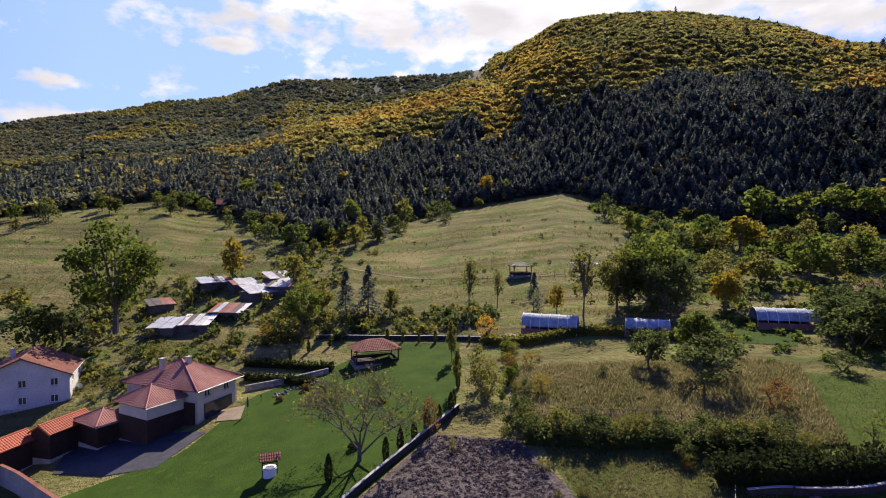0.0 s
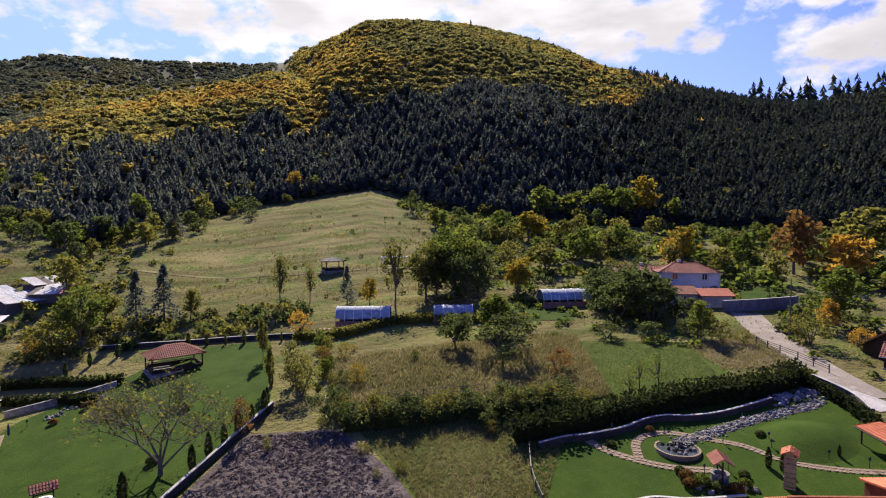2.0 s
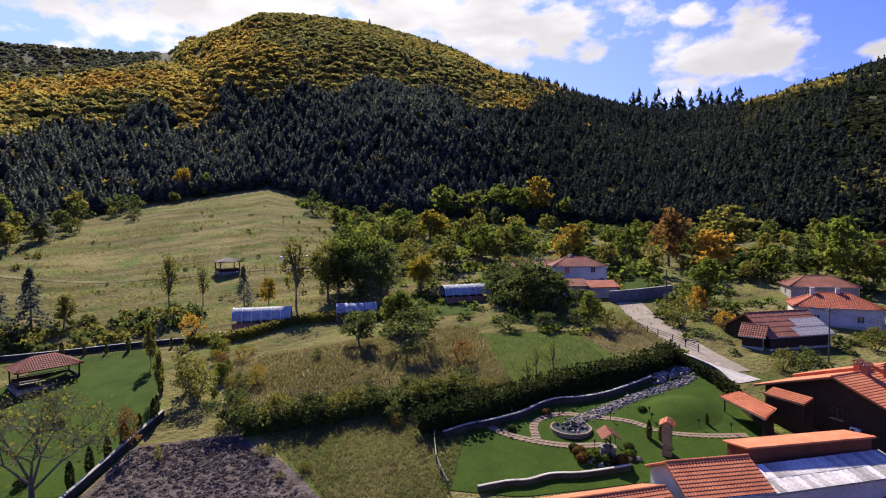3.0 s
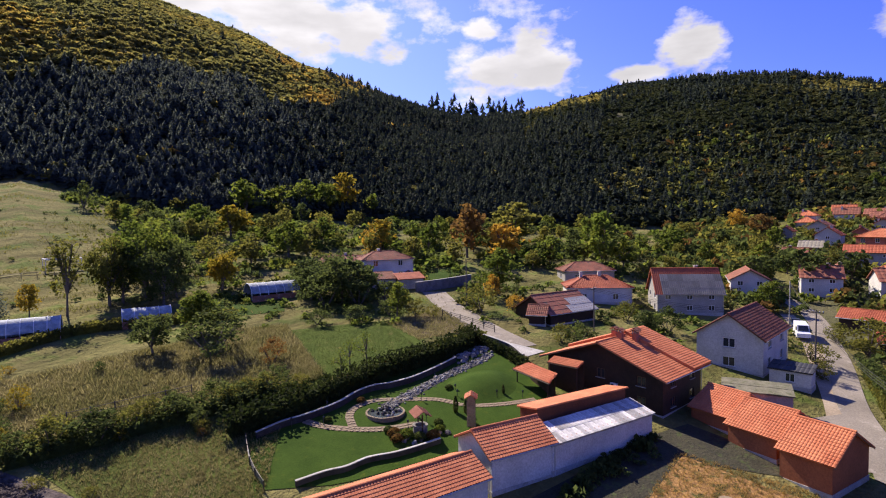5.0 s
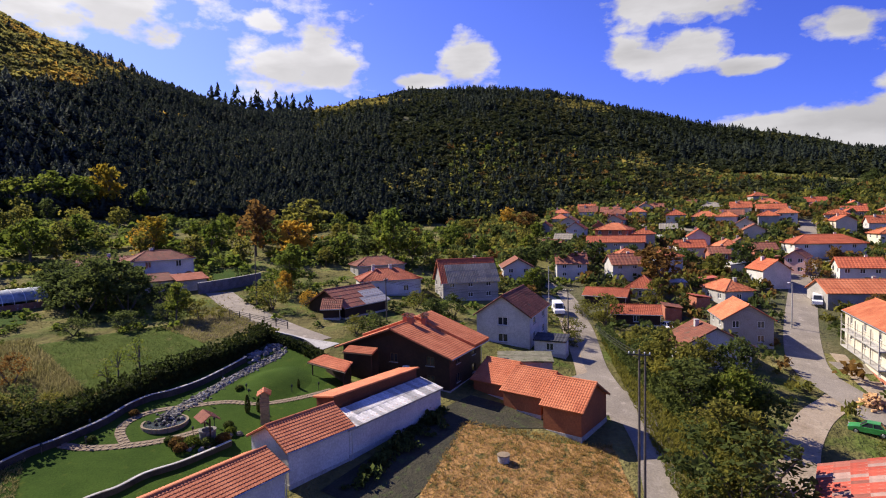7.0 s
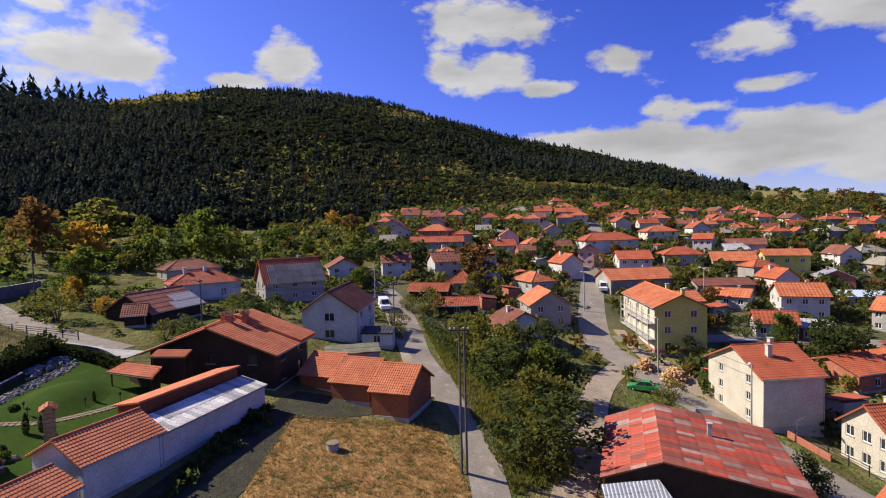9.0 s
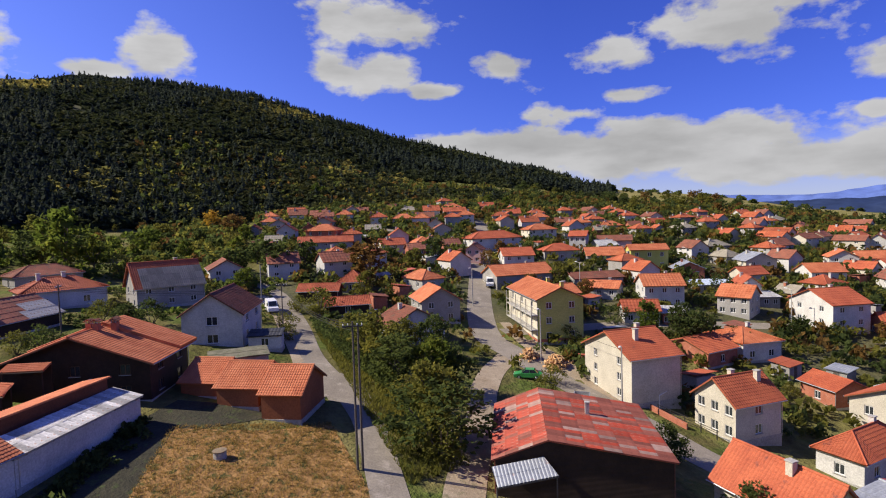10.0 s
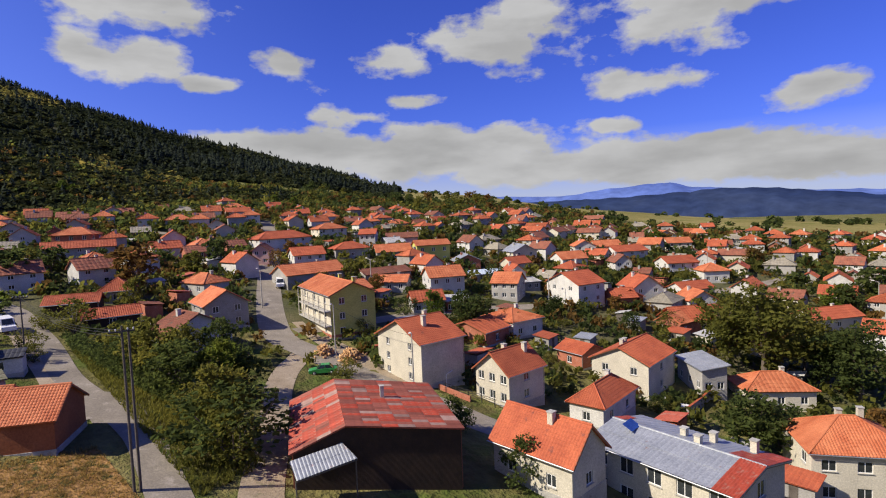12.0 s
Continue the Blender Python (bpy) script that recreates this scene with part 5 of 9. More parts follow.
house("house", 115.9, -76.1, -105, 8.9, 8.0, 5.4, 2.2, z=-1.08, kind="gable", wall=plaster_white, roof=tile_orange, floors=2, label="white two-storey village house with a bright orange tiled gable roof", counts=(3, 2, 2, 2), chimneys=((0.2, 0.12),), rib=0.7, course=0.9, gutters=False, plain=True)
house("house", 140.3, -100.1, -22, 7.0, 8.0, 3, 1.8, z=2.05, kind="gable", wall=brick, roof=sheet_grey, floors=1, label="bare brick single-storey village house with a grey sheet-metal gable roof", counts=(2, 1, 2, 2), chimneys=((0.2, 0.12),), rib=0.7, course=0.9, gutters=False, plain=True)
house("house", 126.4, -97.7, -99, 10.1, 8.0, 2.4, 0.4, z=-0.25, kind="shed", wall=plaster_grey, roof=sheet_blue, floors=1, label="grey single-storey village house with a pale blue sheet sloping roof", counts=(3, 2, 2, 2), chimneys=(), rib=0.7, course=0.9, gutters=False, plain=True)
house("house", 107.7, -91.0, -145, 6.7, 8.0, 4.5, 2.2, z=-2.59, kind="gable", wall=plaster_grey, roof=tile_orange, floors=2, label="grey two-storey village house with a bright orange tiled gable roof", counts=(3, 2, 2, 2), chimneys=((0.2, 0.12),), rib=0.7, course=0.9, gutters=False, plain=True)
house("house", 119.9, -102.8, -22, 8.0, 4.7, 4, 2, z=-1.40, kind="gable", wall=plaster_white, roof=tile_red, floors=1, label="white single-storey village house with a red tiled gable roof", counts=(2, 1, 2, 2), chimneys=((0.2, 0.12),), rib=0.7, course=0.9, gutters=False, plain=True)
house("house", 142.4, -124.0, -14, 9.0, 8.8, 4.6, 2.2, z=1.57, kind="gable", wall=plaster_cream, roof=sheet_grey, floors=2, label="cream two-storey village house with a grey sheet-metal gable roof", counts=(2, 1, 2, 2), chimneys=((0.2, 0.12),), rib=0.7, course=0.9, gutters=False, plain=True)
house("house", 97.9, -105.1, -91, 9.0, 11.5, 5.4, 2.6, z=-4.19, kind="gable", wall=plaster_white, roof=tile_red, floors=2, label="white two-storey village house with a red tiled gable roof", counts=(2, 1, 2, 2), chimneys=((0.2, 0.12),), rib=0.7, course=0.9, gutters=False, plain=True)
house("house", 128.9, -133.9, -107, 8.9, 9.0, 4.4, 2, z=-0.80, kind="gable", wall=plaster_white, roof=tile_orange, floors=2, label="white two-storey village house with a bright orange tiled gable roof", counts=(3, 2, 2, 2), chimneys=((0.2, 0.12),), rib=0.7, course=0.9, gutters=False, plain=True)
house("house", 90.6, -113.6, -116, 5.8, 7.0, 3.4, 1.8, z=-6.11, kind="gable", wall=brick, roof=tile_red, floors=1, label="bare brick single-storey village house with a red tiled gable roof", counts=(3, 2, 2, 2), chimneys=((0.2, 0.12),), rib=0.7, course=0.9, gutters=False, plain=True)
house("house", 93.4, -124.9, -24, 9.0, 8.5, 4.4, 3, z=-5.96, kind="gable", wall=plaster_white, roof=tile_red, floors=2, label="white two-storey village house with a red tiled gable roof", counts=(2, 1, 2, 2), chimneys=((0.2, 0.12),), rib=0.7, course=0.9, gutters=False, plain=True)
house("house", 119.1, -147.3, -30, 8.0, 5.5, 4.2, 2.2, z=-2.20, kind="gable", wall=plaster_white, roof=tile_old, floors=2, label="white two-storey village house with a weathered brown tiled gable roof", counts=(2, 1, 2, 2), chimneys=((0.2, 0.12),), rib=0.7, course=0.9, gutters=False, plain=True)
house("house", 131.0, -164.7, -107, 12.5, 9.0, 4.4, 1.8, z=-0.58, kind="gable", wall=plaster_white, roof=tile_red, floors=2, label="white two-storey village house with a red tiled gable roof", counts=(3, 2, 2, 2), chimneys=((0.2, 0.12),), rib=0.7, course=0.9, gutters=False, plain=True)
house("house", 107.9, -161.5, -116, 10.1, 9.0, 5, 1.8, z=-3.84, kind="gable", wall=plaster_white, roof=tile_red, floors=2, label="white two-storey village house with a red tiled gable roof", counts=(3, 2, 2, 2), chimneys=((0.2, 0.12),), rib=0.7, course=0.9, gutters=False, plain=True)
house("house", 97.7, -164.5, -123, 7.8, 8.0, 4, 2, z=-5.03, kind="hip", wall=plaster_white, roof=tile_orange, floors=1, label="white single-storey village house with a bright orange tiled hipped roof", counts=(3, 2, 2, 2), chimneys=((0.2, 0.12),), rib=0.7, course=0.9, gutters=False, plain=True)
house("house", 89.4, -141.5, -106, 10.1, 7.0, 3, 1.6, z=-6.43, kind="gable", wall=plaster_white, roof=tile_red, floors=1, label="white single-storey village house with a red tiled gable roof", counts=(3, 2, 2, 2), chimneys=((0.2, 0.12),), rib=0.7, course=0.9, gutters=False, plain=True)
house("house", 81.1, -131.0, -29, 8.0, 7.2, 3.4, 2.2, z=-7.63, kind="gable", wall=plaster_white, roof=tile_orange, floors=1, label="white single-storey village house with a bright orange tiled gable roof", counts=(2, 1, 2, 2), chimneys=((0.2, 0.12),), rib=0.7, course=0.9, gutters=False, plain=True)
house("house", 71.6, -115.7, -113, 12.4, 8.0, 3.2, 2.4, z=-8.95, kind="gable", wall=brick, roof=tile_red, floors=1, label="bare brick single-storey village house with a red tiled gable roof", counts=(3, 2, 2, 2), chimneys=((0.2, 0.12),), rib=0.7, course=0.9, gutters=False, plain=True)
house("house", 142.9, -155.4, -34, 8.0, 7.7, 4.6, 2, z=1.31, kind="gable", wall=plaster_white, roof=tile_orange, floors=2, label="white two-storey village house with a bright orange tiled gable roof", counts=(2, 1, 2, 2), chimneys=((0.2, 0.12),), rib=0.7, course=0.9, gutters=False, plain=True)
house("house", 144.5, -169.2, -111, 10.7, 8.0, 3.4, 2, z=1.45, kind="gable", wall=plaster_cream, roof=tile_orange, floors=1, label="cream single-storey village house with a bright orange tiled gable roof", counts=(3, 2, 2, 2), chimneys=((0.2, 0.12),), rib=0.7, course=0.9, gutters=False, plain=True)
house("house", 135.3, -68.4, -90, 13.7, 8.0, 2.6, 1.2, z=1.83, kind="gable", wall=plaster_grey, roof=tile_old, floors=1, label="grey single-storey village house with a weathered brown tiled gable roof", counts=(3, 2, 2, 2), chimneys=((0.2, 0.12),), rib=0.7, course=0.9, gutters=False, plain=True)
house("house", 124.1, -65.5, -129, 8.8, 7.0, 2.6, 1.4, z=0.61, kind="gable", wall=plaster_grey, roof=tile_orange, floors=1, label="grey single-storey village house with a bright orange tiled gable roof", counts=(3, 2, 2, 2), chimneys=((0.2, 0.12),), rib=0.7, course=0.9, gutters=False, plain=True)
house("house", 104.0, -63.9, -108, 7.0, 6.0, 3, 1.8, z=-2.12, kind="gable", wall=plaster_white, roof=tile_red, floors=1, label="white single-storey village house with a red tiled gable roof", counts=(3, 2, 2, 2), chimneys=((0.2, 0.12),), rib=0.7, course=0.9, gutters=False, plain=True)
house("house", 102.2, -71.1, -119, 5.0, 6.0, 2.8, 0.5, z=-2.69, kind="shed", wall=brick, roof=sheet_worn, floors=1, label="bare brick single-storey village house with a pale corrugated sloping roof", counts=(3, 2, 2, 2), chimneys=(), rib=0.7, course=0.9, gutters=False, plain=True)
house("house", 113.5, -101.9, -109, 6.0, 6.0, 2.6, 0.5, z=-2.27, kind="shed", wall=plaster_grey, roof=sheet_worn, floors=1, label="grey single-storey village house with a pale corrugated sloping roof", counts=(3, 2, 2, 2), chimneys=(), rib=0.7, course=0.9, gutters=False, plain=True)
house("house", 113.3, -50.3, -83, 5.0, 7.0, 4.6, 1.6, z=-0.50, kind="gable", wall=plaster_grey, roof=tile_orange, floors=1, label="grey single-storey village house with a bright orange tiled gable roof", counts=(3, 2, 2, 2), chimneys=((0.2, 0.12),), rib=0.7, course=0.9, gutters=False, plain=True)
house("house", 136.6, -186.6, -158, 8.3, 8.0, 4, 2.2, z=0.70, kind="gable", wall=plaster_grey, roof=tile_orange, floors=1, label="grey single-storey village house with a bright orange tiled gable roof", counts=(3, 2, 2, 2), chimneys=((0.2, 0.12),), rib=0.7, course=0.9, gutters=False, plain=True)
house("house", 134.8, -200.5, -126, 9.2, 8.0, 4.2, 1.8, z=0.24, kind="gable", wall=plaster_cream, roof=tile_orange, floors=2, label="cream two-storey village house with a bright orange tiled gable roof", counts=(3, 2, 2, 2), chimneys=((0.2, 0.12),), rib=0.7, course=0.9, gutters=False, plain=True)
house("house", 120.4, -205.7, -155, 6.0, 8.0, 4.4, 2, z=-1.23, kind="gable", wall=plaster_white, roof=tile_red, floors=2, label="white two-storey village house with a red tiled gable roof", counts=(3, 2, 2, 2), chimneys=((0.2, 0.12),), rib=0.7, course=0.9, gutters=False, plain=True)
house("house", 153.7, -216.7, -29, 8.0, 9.6, 3.4, 2, z=2.83, kind="gable", wall=plaster_white, roof=tile_orange, floors=1, label="white single-storey village house with a bright orange tiled gable roof", counts=(2, 1, 2, 2), chimneys=((0.2, 0.12),), rib=0.7, course=0.9, gutters=False, plain=True)
house("house", 156.8, -256.1, -136, 5.1, 8.0, 4.6, 1.6, z=3.48, kind="gable", wall=plaster_white, roof=tile_red, floors=2, label="white two-storey village house with a red tiled gable roof", counts=(3, 2, 2, 2), chimneys=((0.2, 0.12),), rib=0.7, course=0.9, gutters=False, plain=True)
house("house", 230.6, 3.7, -89, 6.1, 8.0, 5, 2, z=18.40, kind="hip", wall=plaster_white, roof=tile_old, floors=2, label="white two-storey village house with a weathered brown tiled hipped roof", counts=(3, 2, 2, 2), chimneys=((0.2, 0.12),), rib=0.7, course=0.9, gutters=False, plain=True)
house("house", 193.4, 3.7, -112, 10.6, 8.0, 5, 2, z=13.28, kind="hip", wall=brick, roof=tile_orange, floors=2, label="bare brick two-storey village house with a bright orange tiled hipped roof", counts=(3, 2, 2, 2), chimneys=((0.2, 0.12),), rib=0.7, course=0.9, gutters=False, plain=True)
house("house", 176.5, -92.6, -90, 7.0, 7.0, 3, 1.6, z=7.36, kind="gable", wall=plaster_grey, roof=sheet_worn, floors=1, label="grey single-storey village house with a pale corrugated gable roof", counts=(3, 2, 2, 2), chimneys=((0.2, 0.12),), rib=0.7, course=0.9, gutters=False, plain=True)
house("house", 56.7, -144.6, -109, 13.5, 7.0, 3.0, 1.8, z=-10.30, kind="gable", wall=plaster_cream, roof=tile_red, floors=1, label="cream single-storey village house with a red tiled gable roof", counts=(3, 2, 2, 2), chimneys=((0.2, 0.12),), rib=0.7, course=0.9, gutters=False, plain=True)
house("house", 42.5, -92.4, -128, 10.3, 7.0, 3.2, 1.9, z=-12.77, kind="hip", wall=plaster_cream, roof=tile_orange, floors=1, label="cream single-storey village house with a bright orange tiled hipped roof", counts=(3, 2, 2, 2), chimneys=((0.2, 0.12),), rib=0.7, course=0.9, gutters=False, plain=True)
house("house", 43.1, -138.6, -168, 6.8, 8.0, 4, 2, z=-11.81, kind="gable", wall=plaster_white, roof=tile_red, floors=2, label="white two-storey village house with a red tiled gable roof", counts=(3, 2, 2, 2), chimneys=((0.2, 0.12),), rib=0.7, course=0.9, gutters=False, plain=True)
house("house", 50.5, -85.9, 149, 8.9, 4.0, 4.2, 0.6, z=-10.80, kind="shed", wall=plaster_grey, roof=sheet_grey, floors=1, label="grey single-storey village house with a grey sheet-metal sloping roof", counts=(3, 2, 2, 2), chimneys=(), rib=0.7, course=0.9, gutters=False, plain=True)
house("house", 72.1, -113.1, -89, 12.2, 6.0, 3, 1.8, z=-8.79, kind="gable", wall=brick, roof=tile_orange, floors=1, label="bare brick single-storey village house with a bright orange tiled gable roof", counts=(3, 2, 2, 2), chimneys=((0.2, 0.12),), rib=0.7, course=0.9, gutters=False, plain=True)
house("house", 91.2, -116.6, -34, 6.0, 6.9, 3, 1.8, z=-5.96, kind="gable", wall=brick, roof=tile_red, floors=1, label="bare brick single-storey village house with a red tiled gable roof", counts=(2, 1, 2, 2), chimneys=((0.2, 0.12),), rib=0.7, course=0.9, gutters=False, plain=True)


# ---- fields, lawns, roads ----
loft("villa_lawn", [(-42.2, 59.7), (-31.9, 65.9), (-30.4, 73.1), (-28.8, 82.4), (-20.6, 88.6), (-11.3, 100.9)], [(-22.7, 43.3), (-10.3, 48.9), (-6.2, 54.6), (-1.9, 61.8), (1.4, 68.0), (3.1, 97.3)], lawn, "mown green lawn of the villa garden", "lawn", 24, 0.05)
loft("green_field", [(45.9, 72.6), (38.4, 57.7), (38.1, 49.4)], [(61.8, 64.9), (57.7, 53.6), (53.6, 47.4)], surface("green_crop", (0.046, 0.073, 0.013), (0.074, 0.103, 0.020), 0.3, 0.98, 0.9, 4, accent=(0.11, 0.11, 0.035), accent_at=0.57, gloss=0.05), "bright green grass plot between hedges", "field", 14, 0.05)
loft("dry_field", [(9.8, 81.4), (8.4, 70.0), (8.2, 59.7)], [(44.3, 76.2), (39.1, 61.8), (34.0, 53.6)], rough_grass, "field of rough dry weeds", "field", 16, 0.06)
loft("tilled_plot", [(-0.8, 62.8), (-7.8, 51.6), (-11.4, 44.0)], [(8.6, 59.2), (11.8, 49.2), (13.0, 41.0)], tilled, "dark tilled earth plot", "field", 14, 0.06)
loft("garden_lawn", [(26.3, 47.9), (31.9, 47.0), (38.1, 47.0), (44.9, 46.9), (50.5, 46.4), (56.6, 45.3), (63.3, 45.8)], [(21.6, 39.1), (26.8, 34.5), (31.9, 32.4), (37.1, 30.4), (43.3, 28.3), (48.4, 27.8), (55.6, 30.9)], lawn, "landscaped bright green garden lawn", "lawn", 24, 0.055, across=12)
loft("straw_lot", [(51.5, 14.4), (51.5, 6.2), (53.6, 0.0)], [(30.9, 14.4), (34.0, 4.1), (38.1, -4.1)], straw, "empty lot of burnt straw-coloured grass", "field", 12, 0.05)
loft("brown_plot", [(61.8, 63.9), (58.7, 54.6)], [(74.2, 63.9), (68.0, 51.5)], surface("weedy_brown_soil", (0.105, 0.083, 0.052), (0.175, 0.14, 0.085), 0.5, 0.98, 1.0, 2.4, accent=(0.10, 0.115, 0.035), accent_at=0.52, gloss=0.05), "brown weedy vegetable plot below the road", "field", 8, 0.05)
loft("upper_lawn", [(94.8, 94.8), (107.1, 86.5)], [(88.6, 82.4), (100.9, 76.2)], lawn, "green lawn behind the stone wall", "lawn", 8, 0.06)
loft("polytunnel_lawn", [(39.1, 88.6), (49.4, 100.9)], [(53.6, 82.4), (61.8, 94.8)], lawn, "green grass beside the polytunnel", "lawn", 8, 0.06)
ribbon("road", [(84.5, 74.4), (82.0, 71.0), (77.0, 63.6), (70.0, 50.4), (66.4, 41.2)], 5.0, asphalt, "grey asphalt lane bending past a utility pole", "road")
ribbon("lane", [(136.3, 20.2), (122.5, 12.4), (108.0, 8.6), (96.3, 5.9), (78.4, 3.2), (68.2, 0.3), (62.0, -1.9), (55.5, -3.6), (50.0, -4.2), (44.4, -4.6), (34.0, -5.2)], 3.3, asphalt, "narrow grey lane with patches of sun", "road", 0.07)
ribbon("street", [(242.6, -65.4), (185.4, -50.3), (128.6, -35.0), (103.4, -29.0), (92.8, -28.0), (84.3, -30.6), (67.7, -35.1), (56.7, -38.5), (48.2, -41.1), (38.0, -48.5), (28.5, -59.1)], 5.6, asphalt, "wide village street running down between the houses", "road", 0.06)
ribbon("dirt_track", [(25.3, -7.4), (41.1, -11.2), (54.9, -16.2), (65.6, -19.3), (76.0, -23.6), (84.4, -28.5)], 3.6, dirt_road, "pale dirt track beside overgrown bushes", "road", 0.05)
ribbon("street_verge", [(103.4, -33.8), (90.7, -33.8), (80.2, -35.9), (69.6, -39.4)], 2.2, dirt_road, "dusty verge along the street", "pavement", 0.05)
ribbon("meadow_track", [(-30.9, 154.5), (-8.2, 144.2), (10.3, 138.0), (30.9, 133.9), (56.6, 127.7)], 1.2, rough_grass, "faint dirt track across the meadow", "path", 0.08)
ribbon("side_street", [(147.7, -40.1), (158.2, -73.8), (170.9, -110.8), (179.3, -147.7)], 4.5, asphalt, "village side street", "road", 0.08)
ribbon("lower_street", [(97.1, -31.6), (101.3, -63.3), (97.1, -100.2), (88.6, -147.7), (84.4, -200.4)], 4.0, asphalt, "narrow street between lower houses", "road", 0.08)
ribbon("far_street", [(158.2, -189.9), (177.2, -137.2), (195.2, -84.4), (216.3, -31.6), (237.4, 10.5)], 4.5, asphalt, "distant village street", "road", 0.1)

# ---- garden walls, hedges, fences ----
blue_stone = surface("bluish_stone_coping", (0.09, 0.09, 0.105), (0.17, 0.17, 0.185), 1, 0.8, 0.3, 5)
garden_wall("villa_wall", [(-12.4, 44.3), (-8.8, 51.5), (-4.9, 57.7), (-1.4, 63.1), (2.1, 68.5)], 0.8, 0.25, dark_stone, "low grey stone garden wall", cap=concrete)
garden_wall("far_garden_wall", [(-24.7, 106.6), (-6.7, 101.8), (0.7, 99.3), (8.7, 96.0), (13.7, 92.7)], 0.7, 0.24, dark_stone, "pale grey boundary wall at the meadow", cap=concrete)
garden_wall("curved_garden_wall", [(26.1, 46.1), (29.0, 46.1), (31.2, 45.6), (33.7, 45.3), (35.9, 45.3), (38.7, 45.8), (41.0, 45.6), (42.8, 44.7), (45.9, 44.0), (50.0, 44.0), (54.6, 44.4)], 0.68, 0.22, dark_stone, "long curved dark garden wall with pale coping", cap=concrete)
garden_wall("lower_curved_wall", [(24.2, 37.0), (26.7, 36.3), (28.4, 35.5), (30.6, 35.1), (32.8, 33.9), (35.3, 33.0), (37.4, 32.4)], 0.5, 0.2, dark_stone, "low curved dark terrace wall with pale coping", cap=concrete)
garden_wall("roadside_wall", [(81.4, 76.6), (86.0, 75.6), (91.0, 74.8), (97.0, 74.2)], 2.1, 0.35, blue_stone, "tall pale stone wall beside the lane", cap=concrete)
garden_wall("plot_wall", [(60.5, 37.5), (62.8, 41.2), (63.7, 46.4)], 1.3, 0.35, stone, "stone wall at the garden's end", cap=concrete)
garden_wall("terrace_wall", [(-30.9, 85.5), (-24.7, 86.5), (-18.5, 88.6)], 0.9, 0.4, stone, "dark stone terrace in the villa garden", cap=None)
garden_wall("tiled_wall", [(-54.5, 66.3), (-49, 62.5), (-43, 57.8), (-38, 54)], 2.4, 0.35, plaster_grey, "grey garden wall topped with brown tiles", cap=tile_old)
hedge_leaf = leafy("clipped_hedge", ((0.02, 0.034, 0.010), (0.035, 0.05, 0.012), (0.05, 0.065, 0.016)), 0.2, 2.5, 0.3)


def hedge(name, pts, height, thick, label, leaf=None):
    """A hedge: leaf tufts crowded over a dense core."""
    leaf = leaf or hedge_leaf
    core = garden_wall(name, pts, height * 0.66, thick * 0.6, leaf, label, "hedge", kind="thing")
    del core["kind"]
    c = smooth_line(pts, 10)
    r, s = random.Random(len(pts) * 7 + int(height * 10)), Shape()
    total = sum(math.dist(p, q) for p, q in zip(c, c[1:]))
    for i in range(int(total * height * 52)):
        k = r.random() * (len(c) - 1)
        j = int(k)
        p, q = c[j], c[j + 1]
        x, y = p[0] + (q[0] - p[0]) * (k - j), p[1] + (q[1] - p[1]) * (k - j)
        x, y = x + r.uniform(-0.55, 0.55) * thick, y + r.uniform(-0.55, 0.55) * thick
        z = ground(x, y) + height * (r.random() ** 0.6) + r.uniform(-0.05, 0.18)
        tuft(s, Vector((x, y, z)), r.uniform(0.12, 0.3), r)
    part("foliage", s, leaf, core)


hedge("garden_hedge", [(24.7, 48.5), (30.9, 47.7), (38.1, 47.8), (44.9, 47.5), (50.5, 46.9), (56.6, 46.5), (62.8, 47.7)], 2.5, 2.4, "dark clipped hedge along the landscaped garden")
hedge("wall_hedge", [(63.1, 48.0), (61.1, 40.9), (58.6, 35.9)], 1.4, 0.9, "dark hedge beside the lane")
hedge("field_hedge", [(7.2, 94.8), (14.4, 92.7), (24.7, 94.8), (35.0, 90.6), (45.3, 84.5)], 1.6, 1.6, "overgrown hedgerow below the polytunnels", leaf_olive)
hedge("plot_hedge", [(9.3, 58.7), (16.5, 56.6), (24.7, 54.6), (33.0, 52.0)], 1.6, 2.2, "dense dark hedgerow between two plots", leaf_dark)
hedge("lane_hedge", [(50.5, -9.4), (60.6, -8.6), (72.7, -4.2), (84.8, -0.4), (97.0, 3.0)], 1.8, 2.4, "overgrown bushes along the lane", leaf_dark)


def fence(name, pts, height, gap, label, rails=2, material=None):
    """Posts and rails along a line."""
    c = smooth_line(pts, 12)
    root = thing(name, pose(*pts[0][:2], ground(*pts[0][:2])), label, "fence")
    inv = root.matrix_world.inverted()
    total, last = 0.0, None
    tops = []
    for p, q in zip(c, c[1:]):
        total += math.dist(p, q)
        if last is None or total - last > gap:
            last = total
            g = ground(*p)
            tops.append((p[0], p[1], g))
            part("post", Shape().box((-0.05, -0.05, -0.3), (0.05, 0.05, height)), material or grey_wood, root, "", inv @ pose(p[0], p[1], g))
    for p, q in zip(tops, tops[1:]):
        for k in range(rails):
            z = height * (0.45 + 0.45 * k / max(1, rails - 1))
            part("rail", Shape().beam((p[0], p[1], p[2] + z), (q[0], q[1], q[2] + z), 0.04, 0.06), material or grey_wood, root, "", inv)
    return root


